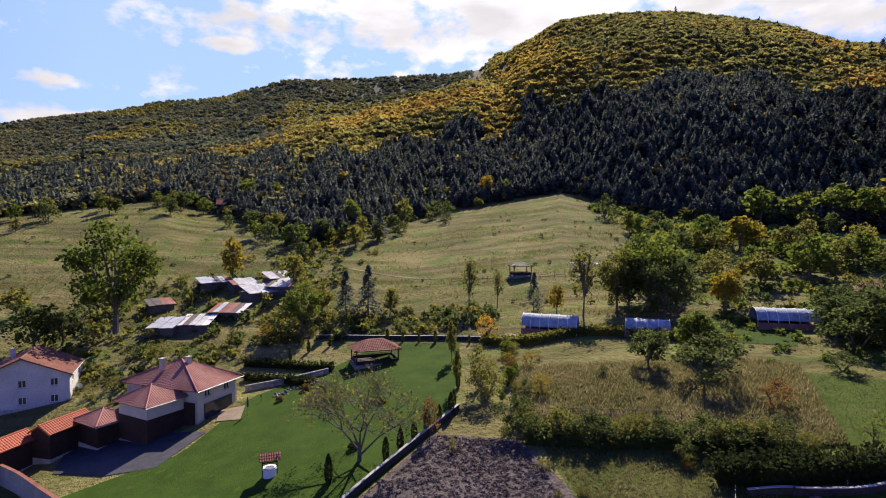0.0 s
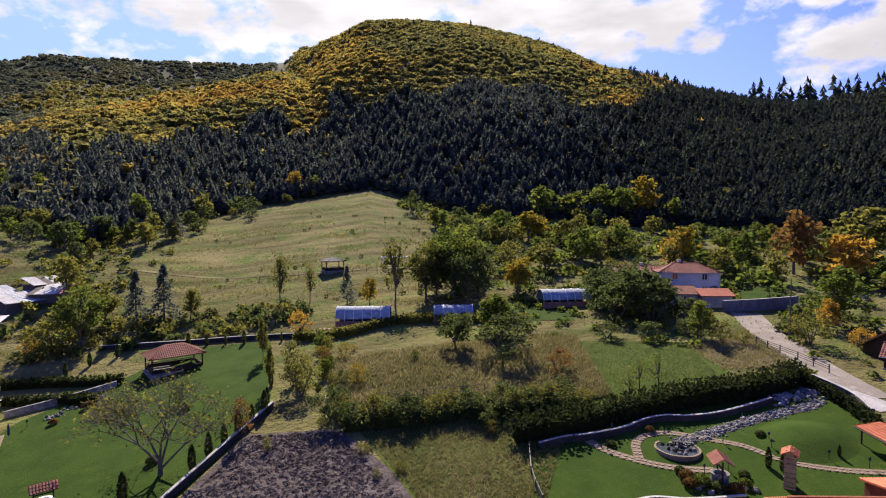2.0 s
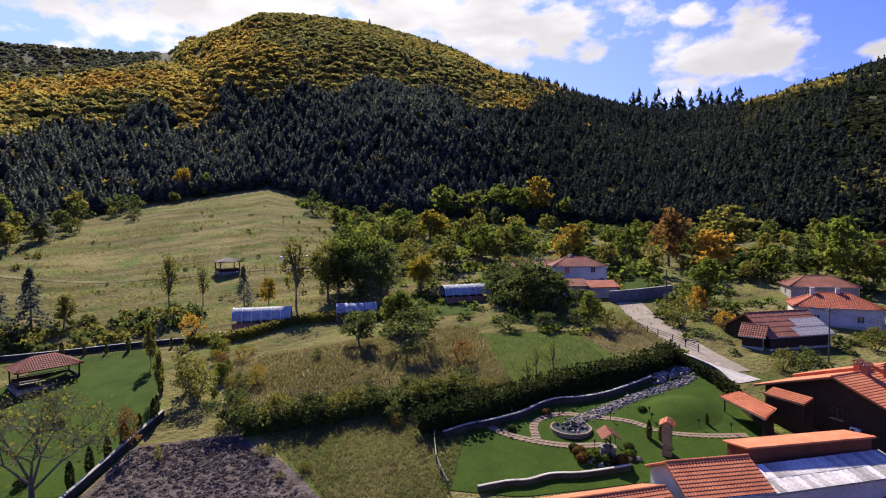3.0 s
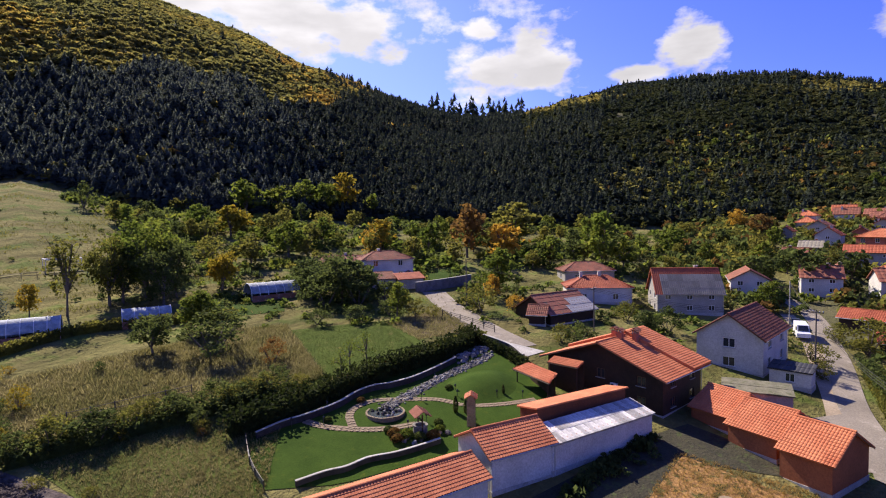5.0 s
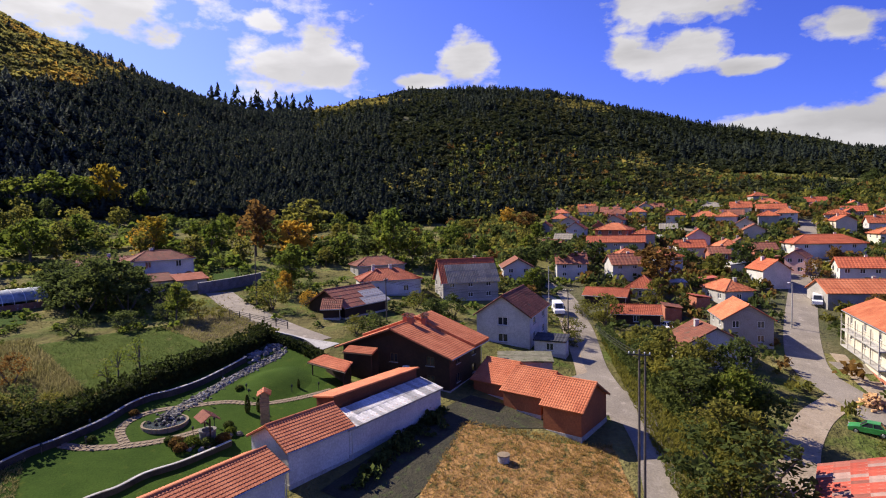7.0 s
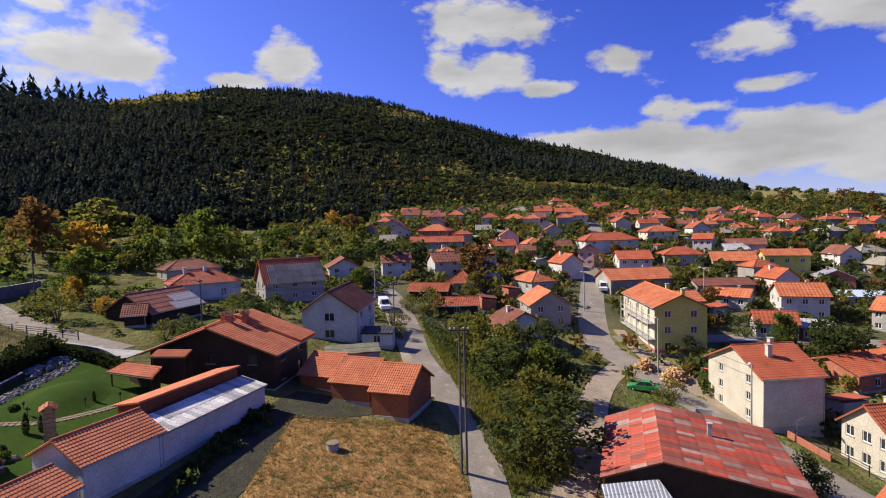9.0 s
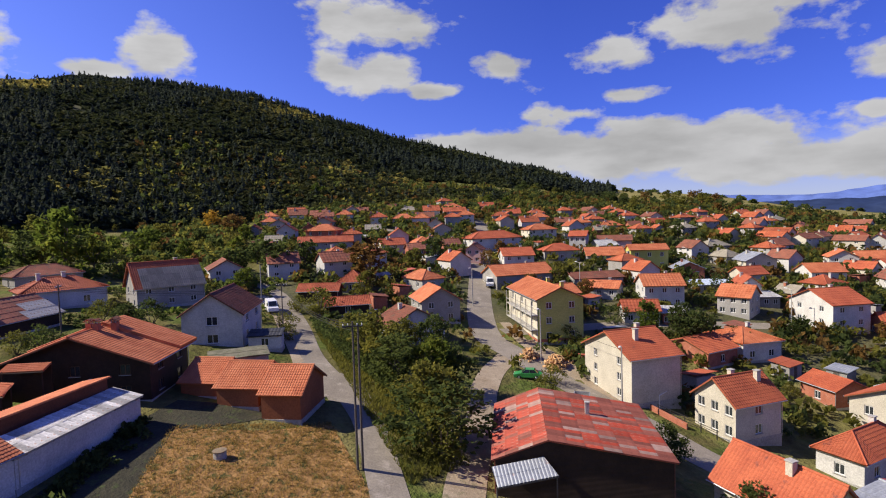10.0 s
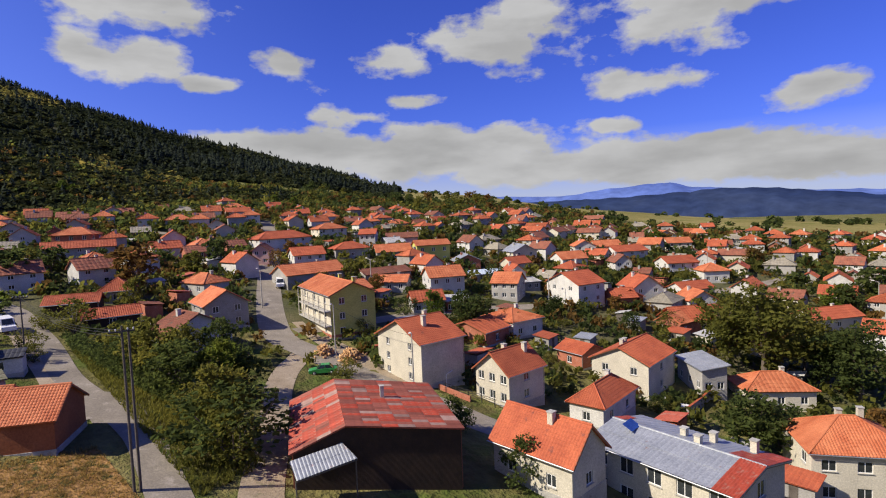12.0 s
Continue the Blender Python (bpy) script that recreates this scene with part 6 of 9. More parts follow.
fence("meadow_fence", [(-77.2, 154.5), (-56.6, 164.8), (-41.2, 159.7)], 1.2, 4.0, "weathered wooden fence across the meadow")
fence("pasture_fence", [(-82.4, 123.6), (-63.9, 136.0), (-49.4, 131.8)], 1.2, 4.0, "grey wooden pasture fence")
fence("gazebo_fence", [(2.1, 136.0), (14.4, 134.9), (26.8, 131.8), (41.2, 127.7)], 1.1, 2.5, "grey wooden fence above the orchard")
fence("plot_fence", [(13.4, 63.9), (20.6, 61.8), (27.8, 59.7)], 1.3, 2.0, "leaning wooden stakes among weeds")
fence("garden_fence", [(25.2, 46.4), (23.2, 42.2), (22.1, 38.1)], 0.9, 2.0, "grey mesh fence at the garden's corner", 3, iron)
fence("street_fence", [(62.8, -42.7), (58.0, -44.8), (53.8, -46.4)], 1.3, 1.8, "rusty wire fence by the street", 3, iron)

# The villa's shadow over its yard is put into this paving's colour.
loft("villa_courtyard", [(-52, 76.5), (-38.2, 73.6), (-31, 71.5)], [(-47.5, 66.0), (-39.3, 63.2), (-33.5, 63.4)], slate, "courtyard in front of the villa, darkened to its shadow", "pavement", 10, 0.07)
# Near-black earth colour holds the shadow that the outbuildings cast here.
loft("back_yard", [(35, 21.8), (44, 19.8), (53, 18.0), (58.5, 16.0)], [(34, 15.5), (42, 13.6), (51, 13.2), (57, 1.5)], surface("shade_dark_earth", (0.028, 0.027, 0.016), (0.05, 0.046, 0.026), 0.5, 0.98, 0.8, 3, accent=(0.05, 0.065, 0.02), accent_at=0.55), "ground behind the white outbuildings, darkened to their shadow", "ground", 12, 0.045)
sheet_b = [b for b in bearings if 84 <= b <= 169]
sheet_r = [r for r in radii if 105 < r < 395]
tagged(polar_sheet("village_yards", sheet_b, sheet_r, yard_ground, 0.02), "trodden earth and grass between the village houses", "ground", kind="structure")

hedge("terrace_hedge", [(-34.7, 96.1), (-26.6, 93.7), (-18.1, 89.6)], 1.3, 1.2, "dark clipped hedge on the villa's terraces")
hedge("lower_terrace_hedge", [(-32.8, 90.7), (-26.1, 87.1), (-20.0, 83.9)], 1.2, 1.1, "dark clipped hedge above the villa's rockery")

ribbon("lane_verge", [(120.5, 16.2), (107.0, 11.2), (92.0, 7.8), (76.0, 4.6), (66.5, 3.2)], 2.4, dirt_road, "sandy verge beside the lane", "verge", 0.05)
loft("log_yard", [(92.5, -32.6), (80.0, -34.0), (66.0, -38.6)], [(93.0, -36.4), (80.8, -38.4), (67.5, -42.0)], dirt_road, "dusty strip with firewood in front of the houses", "pavement", 12, 0.048)
fence("lane_fence", [(70.8, 60.4), (70.0, 52.6), (68.9, 46.2)], 1.2, 2.2, "wire fence along the lane", 3, iron)
loft("parking_pad", [(62.6, 43.6), (63.4, 38.6)], [(66.6, 43.4), (67.0, 38.0)], concrete, "paved parking pad beside the lane", "pavement", 6, 0.075)
hedge("yellow_weeds", [(53.4, 49.6), (60.0, 49.2), (66.0, 48.4)], 0.8, 1.6, "yellowing tall weeds above the garden hedge", leaf_olive)
loft("rough_orchard_grass", [(10.6, 58.0), (11.8, 49.4), (12.6, 40.0)], [(34.0, 51.4), (26.0, 48.6), (21.0, 36.0)], surface("rank_green_grass", (0.062, 0.085, 0.018), (0.105, 0.12, 0.03), 0.2, 0.98, 0.9, 3, accent=(0.15, 0.135, 0.05), accent_at=0.58, gloss=0.05), "rank green grass between the plots", "grass", 12, 0.045)
loft("lane_bend", [(72.0, 2.6), (66.5, 1.5), (60.0, 0.4)], [(70.0, -1.2), (65.6, -4.0), (58.5, -4.9)], asphalt, "worn asphalt where the lane widens at the garages", "pavement", 10, 0.066)
loft("garage_apron", [(60.6, 1.6), (63.0, 7.0), (66.0, 9.0)], [(61.5, 0.2), (69.0, 2.0), (75.0, 3.6)], asphalt, "worn paved apron between the garages and the lane", "pavement", 8, 0.058)


# ---- the landscaped garden ----
def fountain(x, y):
    root = thing("fountain", on_ground(x, y, 0, 0.13), "round stone pond with a rockery fountain", "fountain")
    ring = Shape()
    n = 28
    for i in range(n):
        a0, a1 = 2 * math.pi * i / n, 2 * math.pi * (i + 0.93) / n
        pts = [(math.cos(a0) * 1.9, math.sin(a0) * 1.9), (math.cos(a0) * 2.1, math.sin(a0) * 2.1), (math.cos(a1) * 2.1, math.sin(a1) * 2.1), (math.cos(a1) * 1.9, math.sin(a1) * 1.9)]
        part("rim_stone", Shape().prism(pts, -0.4, 0.11 + 0.02 * math.sin(i * 5)), pale_stone, root)
    part("water", Shape().turned([(1.92, -0.3), (1.92, 0.04)], 28), water, root)
    r = random.Random(3)
    for i in range(40):
        a, d = r.uniform(0, 6.28), r.random() ** 0.8 * 1.5
        boulder(root, d * math.cos(a), d * math.sin(a), 0.1 + max(0, (1.3 - d)) * 0.5 * r.random(), r.uniform(0.1, 0.24), r, dark_stone if i % 2 else stone)
    return root


ROCKS = {}


def boulder(root, x, y, z, size, r, material=stone):
    if material.name not in ROCKS:
        rocks = ROCKS[material.name] = []
        for k in range(6):
            bm = bmesh.new()
            bmesh.ops.create_icosphere(bm, subdivisions=2, radius=1)
            for v in bm.verts:
                v.co *= 1 + 0.35 * noise.noise(v.co * 1.3 + Vector((k * 9, 0, 0)))
                v.co.z *= 0.75
            m = bpy.data.meshes.new("boulder")
            bm.to_mesh(m)
            bm.free()
            m.materials.append(material)
            rocks.append(m)
    return part("boulder", r.choice(ROCKS[material.name]), material, root, "", pose(x, y, z, r.uniform(0, 360), r.uniform(0, 360), r.uniform(0, 360)) @ Matrix.Scale(size, 4))


fountain(38.0, 40.6)
mound = Shape()
for j in range(9):
    for i in range(28):
        a, k = 6.2832 * i / 28, 1 - j / 8
        x, y = 50.6 + 5.6 * k * math.cos(a) * (1 + 0.1 * math.sin(2 * a)), 37.2 + 3.9 * k * math.sin(a)
        mound.v.append((x, y, ground(x, y) + 0.04 + 1.0 * (1 - k * k) ** 1.5))
mound.f += [(j * 28 + i, j * 28 + (i + 1) % 28, j * 28 + 28 + (i + 1) % 28, j * 28 + 28 + i) for j in range(8) for i in range(28)]
tagged(new("lawn_mound", mound.mesh("lawn_mound", lawn, True)), "rounded mound of mown lawn beside the stream bed", "lawn", kind="structure")


def stone_run(name, pts, width, count, label, lo=0.1, hi=0.27):
    """Boulders strewn along a line: a dry stream bed or a rockery."""
    c = smooth_line(pts, 10)
    x0, y0 = pts[0][:2]
    root = thing(name, pose(x0, y0, ground(x0, y0)), label, "rockery")
    r = random.Random(count)
    for i in range(count):
        k = r.random() * (len(c) - 1)
        j = int(k)
        p, q = c[j], c[j + 1]
        x = p[0] + (q[0] - p[0]) * (k - j) + r.gauss(0, 0.33) * width
        y = p[1] + (q[1] - p[1]) * (k - j) + r.gauss(0, 0.33) * width
        size = r.uniform(lo, hi)
        boulder(root, x - x0, y - y0, ground(x, y) - ground(x0, y0) + size * 0.3, size, r)


STREAM = [(38.9, 41.6), (41.2, 41.7), (43.5, 41.8), (46.4, 42.0), (50.2, 42.3), (53.6, 42.3), (57.2, 42.3), (60.0, 42.8)]
ribbon("stream_gravel", STREAM, 1.5, dark_stone, "dark gravel bed under the boulders", "gravel", 0.075)
stone_run("stream_bed", [(39.5, 41.3), (43.5, 41.8), (46.4, 42.0), (50.2, 42.3), (53.6, 42.3), (57.2, 42.3), (60.0, 42.8)], 0.95, 200, "winding bed of grey boulders across the lawn")
stone_run("rockery", [(55.3, 44.3), (58.4, 44.7), (62.0, 44.5)], 1.6, 85, "heap of grey rocks with shrubs at the stream's head", 0.18, 0.45)
stone_run("villa_rockery", [(-24.6, 81.0), (-22.5, 84.0), (-19.5, 85.1)], 1.6, 36, "pale rockery edging in the villa garden", 0.12, 0.3)
stone_run("well_rockery", [(35.5, 35.5), (36.9, 34.2), (39.5, 34.0)], 0.9, 26, "rounded rocks and clipped shrubs round the well", 0.18, 0.36)


# Small stones packed between the boulders of the stream bed.
course, pebbles = smooth_line(STREAM, 10), []
pebble_shapes = []
for m in ROCKS["rough_stone"]:
    m.calc_loop_triangles()
    pebble_shapes.append((np.array([v.co[:] for v in m.vertices]), np.array([t.vertices[:] for t in m.loop_triangles])))
for i in range(650):
    k = rng.random() * (len(course) - 1)
    j = int(k)
    x = course[j][0] + (course[j + 1][0] - course[j][0]) * (k - j) + rng.gauss(0, 0.3)
    y = course[j][1] + (course[j + 1][1] - course[j][1]) * (k - j) + rng.gauss(0, 0.42)
    w = rng.uniform(0.06, 0.15)
    pebbles.append((x, y, ground(x, y) + 0.09, w, w * 0.8, rng.uniform(0, 6)))
woods("stream_stones", pebbles, pebble_shapes, stone, "small grey stones packed along the stream bed")
bpy.data.objects["stream_stones"]["category"] = "stones"


def paved_path(name, pts, width, label):
    """Irregular flat stones along a curve, each its own piece."""
    c = smooth_line(pts, 14)
    x0, y0 = pts[0]
    base = ribbon(name, pts, width * 0.96, surface(name + "_bed", (0.15, 0.112, 0.072), (0.22, 0.168, 0.11), 1.5, 0.95, 0.4, 8), label, "path", 0.085)
    r, run, last = random.Random(len(pts)), 0.0, -1.0
    for p, q in zip(c, c[1:]):
        run += math.dist(p, q)
        if run - last < 0.47:
            continue
        last = run
        d = math.atan2(q[1] - p[1], q[0] - p[0])
        for k in (-1, 1):
            x, y = p[0] - math.sin(d) * k * width * 0.24, p[1] + math.cos(d) * k * width * 0.24
            poly = [(math.cos(t + r.uniform(-0.15, 0.15)) * 0.235 * r.uniform(0.9, 1.06), math.sin(t) * width * 0.27 * r.uniform(0.85, 1.1)) for t in (0.4, 1.5, 2.7, 3.6, 4.7, 5.8)]
            part("paving_stone", Shape().prism(poly, -0.05, 0.005), pale_stone, base, "", pose(x, y, ground(x, y) + 0.1, 0, 0, math.degrees(d)))


paved_path("garden_path", [(31.3, 45.3), (31.9, 43.0), (33.4, 40.6), (35.0, 38.8), (36.6, 37.6), (38.5, 36.6)], 1.0, "pale stone path across the lawn")
paved_path("ring_path", [(33.6, 40.6), (35.1, 43.0), (37.0, 43.9), (39.5, 43.4), (42.0, 41.0), (44.2, 38.6), (45.5, 35.2), (48.4, 32.6), (52.0, 30.6)], 0.9, "curved pale stone path round the pond")


def well(x, y, heading, roof_mat, stone_mat, label, size=1.0):
    root = thing("garden_well", on_ground(x, y, heading, 0, size), label, "well", "garden wells")
    part("well_ring", Shape().turned([(0.72, -0.2), (0.72, 0.8), (0.78, 0.82), (0.78, 0.92), (0.5, 0.92), (0.5, 0.3)], 18), stone_mat, root)
    for s in (-1, 1):
        part("post", Shape().box((s * 0.75 - 0.06, -0.06, 0.0), (s * 0.75 + 0.06, 0.06, 2.1)), dark_wood, root)
    part("windlass", Shape().tube((-0.75, 0, 1.45), (0.75, 0, 1.45), 0.08, 0.08, 8), dark_wood, root)
    for s in (-1, 1):
        part("roof_slope", tile_slope(Shape(), (-1.1 * s, -0.85 * s, 1.95), (1.1 * s, -0.85 * s, 1.95), (1.1 * s, 0, 2.5), (-1.1 * s, 0, 2.5), 0.24, 0.3, 0.03, 0.06), roof_mat, root)
    return root


well(37.5, 35.1, 60, tile_old, stone, "stone garden well with a small tiled roof")
well(-18.4, 57.9, 20, tile_old, plastic_white, "pale garden well with a tiled roof on the lawn", 1.0)
well(89.2, 86.1, 30, tile_old, stone, "small roofed well on the upper lawn", 0.9)


def oven(x, y, heading):
    root = thing("barbecue_chimney", on_ground(x, y, heading), "stone barbecue chimney with a small tiled cap", "barbecue")
    r = random.Random(2)
    for j in range(14):
        z = j * 0.2
        for i in range(4):
            w = 1.0
            x0 = -0.5 + 0.25 * i + (0.05 if j % 2 else 0)
            d = r.uniform(0, 0.04)
            part("stone_block", Shape().box((x0, -0.4 - d, z), (min(0.5, x0 + 0.24), 0.4 + d, z + 0.185)), pale_stone, root)
    for s in (-1, 1):
        part("cap_slope", tile_slope(Shape(), (-0.75 * s, -0.65 * s, 2.95), (0.75 * s, -0.65 * s, 2.95), (0.75 * s, 0, 3.35), (-0.75 * s, 0, 3.35), 0.22, 0.28, 0.03, 0.06), tile_orange, root)
    for sx in (-1, 1):
        part("cap_post", Shape().box((sx * 0.42 - 0.08, -0.3, 2.75), (sx * 0.42 + 0.08, 0.3, 3.3)), pale_stone, root)


oven(42.3, 32.4, 35)


def garden_lamp(x, y, first=[]):
    if first:
        return copy_thing(first[0], on_ground(x, y))
    root = thing("garden_lamp", on_ground(x, y), "small black garden lamp on a short post", "lamp", "garden lamps")
    part("post", Shape().tube((0, 0, 0), (0, 0, 0.7), 0.035, 0.03, 8), iron, root)
    part("lantern", Shape().turned([(0.06, 0.7), (0.11, 0.78), (0.11, 0.95), (0.03, 1.03)], 8), glass, root, "dark glass lantern")
    first.append(root)


for p in ((34.3, 45.7), (32.0, 43.3), (37.2, 36.5), (39.5, 36.1), (42.8, 39.8), (46.1, 37.3), (49.2, 34.0), (51.2, 31.8), (47.1, 38.4), (29.7, 45.5), (-26.6, 79.9)):
    garden_lamp(*p)


def shrub_ball(x, y, size, leaf, label, first={}):
    key = leaf.name
    if key in first:
        return again(first[key], on_ground(x, y, 0, 0, size))
    r, s = random.Random(8), Shape()
    for i in range(420):
        d = Vector((r.gauss(0, 1), r.gauss(0, 1), r.gauss(0, 1))).normalized()
        d.z = abs(d.z)
        tuft(s, Vector((0, 0, 0.25)) + Vector((d.x * 0.6, d.y * 0.6, d.z * 0.55)) * r.uniform(0.8, 1.05), r.uniform(0.07, 0.14), r)
    root = thing("clipped_shrub", on_ground(x, y, 0, 0, size), label, "shrub", "clipped shrubs")
    part("crown", s, leaf, root)
    part("stem", Shape().tube((0, 0, -0.1), (0, 0, 0.4), 0.05, 0.03, 6), bark, root)
    first[key] = root


for x, y, z, l in ((34.4, 35.6, 1.1, leaf_rust), (34.9, 34.5, 1.2, leaf_green), (35.6, 33.4, 1.0, leaf_dark), (33.9, 34.7, 1.0, leaf_rust), (36.6, 32.6, 1.1, leaf_rust), (38, 33, 0.9, leaf_green), (39, 34, 0.8, leaf_dark), (34.6, 36.6, 0.8, leaf_dark), (32, 42.6, 0.7, leaf_dark), (37, 43.3, 0.8, leaf_rust), (46, 38.4, 0.8, leaf_dark), (-20, 80, 1.2, leaf_rust), (-17.5, 79, 1.3, leaf_dark), (-23, 77, 0.9, leaf_rust), (-8, 72, 1.1, leaf_dark), (-9.8, 60, 1.0, leaf_dark)):
    shrub_ball(x * 1.025, y * 1.025, z, l, "clipped garden shrub in autumn colours" if l is not leaf_dark else "dark clipped evergreen shrub")


def cypress(x, y, h, first=[]):
    if first:
        return again(first[0], on_ground(x, y, (x * 37) % 360, 0, h / 3))
    r, s = random.Random(4), Shape()
    for i in range(700):
        t = r.random()
        rad = 0.42 * math.sin(math.pi * min(1, t * 0.85 + 0.15)) ** 0.7
        a = r.uniform(0, 6.28)
        tuft(s, Vector((math.cos(a) * rad * r.uniform(0.75, 1.08), math.sin(a) * rad * r.uniform(0.75, 1.08), 0.1 + 2.9 * t)), r.uniform(0.08, 0.17), r)
    root = thing("cypress_shrub", on_ground(x, y, 0, 0, h / 3), "slim dark cypress shrub along the garden wall", "shrub", "cypress shrubs")
    part("crown", s, leaf_dark, root)
    part("trunk", Shape().tube((0, 0, -0.1), (0, 0, 2.4), 0.07, 0.03, 6), bark, root)
    first.append(root)


for i in range(6):
    k = i / 5
    cypress(-6.0 + 7.1 * k, 58.0 + 9.3 * k, 2.6 + 0.5 * math.sin(i * 3))
for i in range(7):
    cypress(-10.3 + 3.0 * i, 102.0 - 1.2 * i, 1.9 + 0.4 * math.cos(i * 2))
for x, y in ((-27, 97), (-24.5, 100), (-21, 102), (1.5, 70), (2.2, 76), (2.6, 83)):
    cypress(x, y, 2.2)
cypress(43.2, 35.2, 1.9), cypress(43.9, 34.4, 1.5), cypress(-11.5, 55, 3.0), cypress(50.5, 34, 1.2)


def open_pavilion(name, x, y, heading, w, d, h, rise, roof_mat, label, post_mat=None):
    """A roof on posts with a low rail."""
    root = thing(name, on_ground(x, y, heading), label, "pavilion")
    for sx in (-1, 1):
        for sy in (-1, 1):
            part("post", Shape().box((sx * w / 2 - 0.09, sy * d / 2 - 0.09, -0.4), (sx * w / 2 + 0.09, sy * d / 2 + 0.09, h)), post_mat or dark_wood, root)
    part("floor_slab", Shape().box((-w / 2 - 0.3, -d / 2 - 0.3, -0.9), (w / 2 + 0.3, d / 2 + 0.3, 0.1)), stone, root)
    for a, b in (((-w / 2, -d / 2), (w / 2, -d / 2)), ((w / 2, -d / 2), (w / 2, d / 2)), ((w / 2, d / 2), (-w / 2, d / 2)), ((-w / 2, d / 2), (-w / 2, -d / 2))):
        part("rail", Shape().beam((*a, 0.9), (*b, 0.9), 0.08, 0.1).beam((*a, 0.45), (*b, 0.45), 0.05, 0.6), post_mat or dark_wood, root)
    ex, ey, rx = w / 2 + 0.5, d / 2 + 0.5, max(0.02, (w - d) / 2)
    for s in (-1, 1):
        part("roof_slope", tile_slope(Shape(), (ex * s, s * ey, h), (-ex * s, s * ey, h), (-rx * s, 0, h + rise), (rx * s, 0, h + rise), 0.3, 0.4), roof_mat, root)
        part("roof_slope", tile_slope(Shape(), (s * ex, -s * ey, h), (s * ex, s * ey, h), (s * (rx + 0.01), 0.01, h + rise), (s * (rx + 0.01), -0.01, h + rise), 0.3, 0.4), roof_mat, root)
    return root


open_pavilion("gazebo", 19.4, 137, 10, 4.4, 3.6, 2.5, 0.9, slate, "dark wooden gazebo with a dark slate roof above the orchard")
open_pavilion("garden_pavilion", -11.4, 92, 20, 7.0, 4.5, 2.4, 1.5, tile_old, "garden pavilion with a brown tiled roof behind the bare tree")


def white_frame(x, y, heading):
    root = thing("pergola_frame", on_ground(x, y, heading), "low white pergola frame above the orchard", "pergola")
    for sx in (-1, 1):
        for sy in (-1, 1):
            part("post", Shape().box((sx * 3.2 - 0.06, sy * 1.8 - 0.06, -0.4), (sx * 3.2 + 0.06, sy * 1.8 + 0.06, 1.7)), window_white, root)
    for sy in (-1, 1):
        part("beam", Shape().box((-3.4, sy * 1.8 - 0.1, 1.705), (3.4, sy * 1.8 + 0.1, 1.95)), window_white, root)
    for sx in (-1, 1):
        part("cross_beam", Shape().box((sx * 3.2 - 0.1, -1.69, 1.71), (sx * 3.2 + 0.1, 1.69, 1.94)), window_white, root)


white_frame(35.2, 137.0, -6)


# ---- trees and bushes ----
KINDS = {
    "green_tree": (leaf_green, "leafy green broadleaf tree", 0.40, 0.14, 1700, 1.0), "dark_tree": (leaf_dark, "dark green broadleaf tree", 0.42, 0.12, 1700, 1.0),
    "yellow_tree": (leaf_yellow, "tree with yellow autumn leaves", 0.36, 0.16, 1500, 1.0), "orange_tree": (leaf_orange, "tree glowing with orange autumn leaves", 0.42, 0.14, 1600, 1.0),
    "rust_tree": (leaf_rust, "large tree with rusty brown autumn leaves", 0.40, 0.14, 1700, 1.0), "olive_tree": (leaf_olive, "tree with dull olive and yellowing leaves", 0.38, 0.14, 1500, 1.0),
    "fruit_tree": (leaf_green, "small open fruit tree with sparse leaves", 0.40, 0.34, 320, 0.8), "thin_tree": (leaf_olive, "thin young tree with sparse autumn leaves", 0.20, 0.22, 420, 0.7),
    "dark_bush": (leaf_dark, "dense dark green bush", 0.55, 0.02, 1100, 1.0), "olive_bush": (leaf_olive, "straggling olive and yellow bush", 0.55, 0.02, 1000, 1.0),
    "orange_bush": (leaf_orange, "bush with orange autumn leaves", 0.5, 0.02, 800, 1.0), "rust_bush": (leaf_rust, "bush with dull red-brown leaves", 0.5, 0.02, 800, 1.0),
    "yellow_bush": (leaf_yellow, "yellowing bush among dry weeds", 0.5, 0.02, 800, 1.0)}
PLANTED = {}


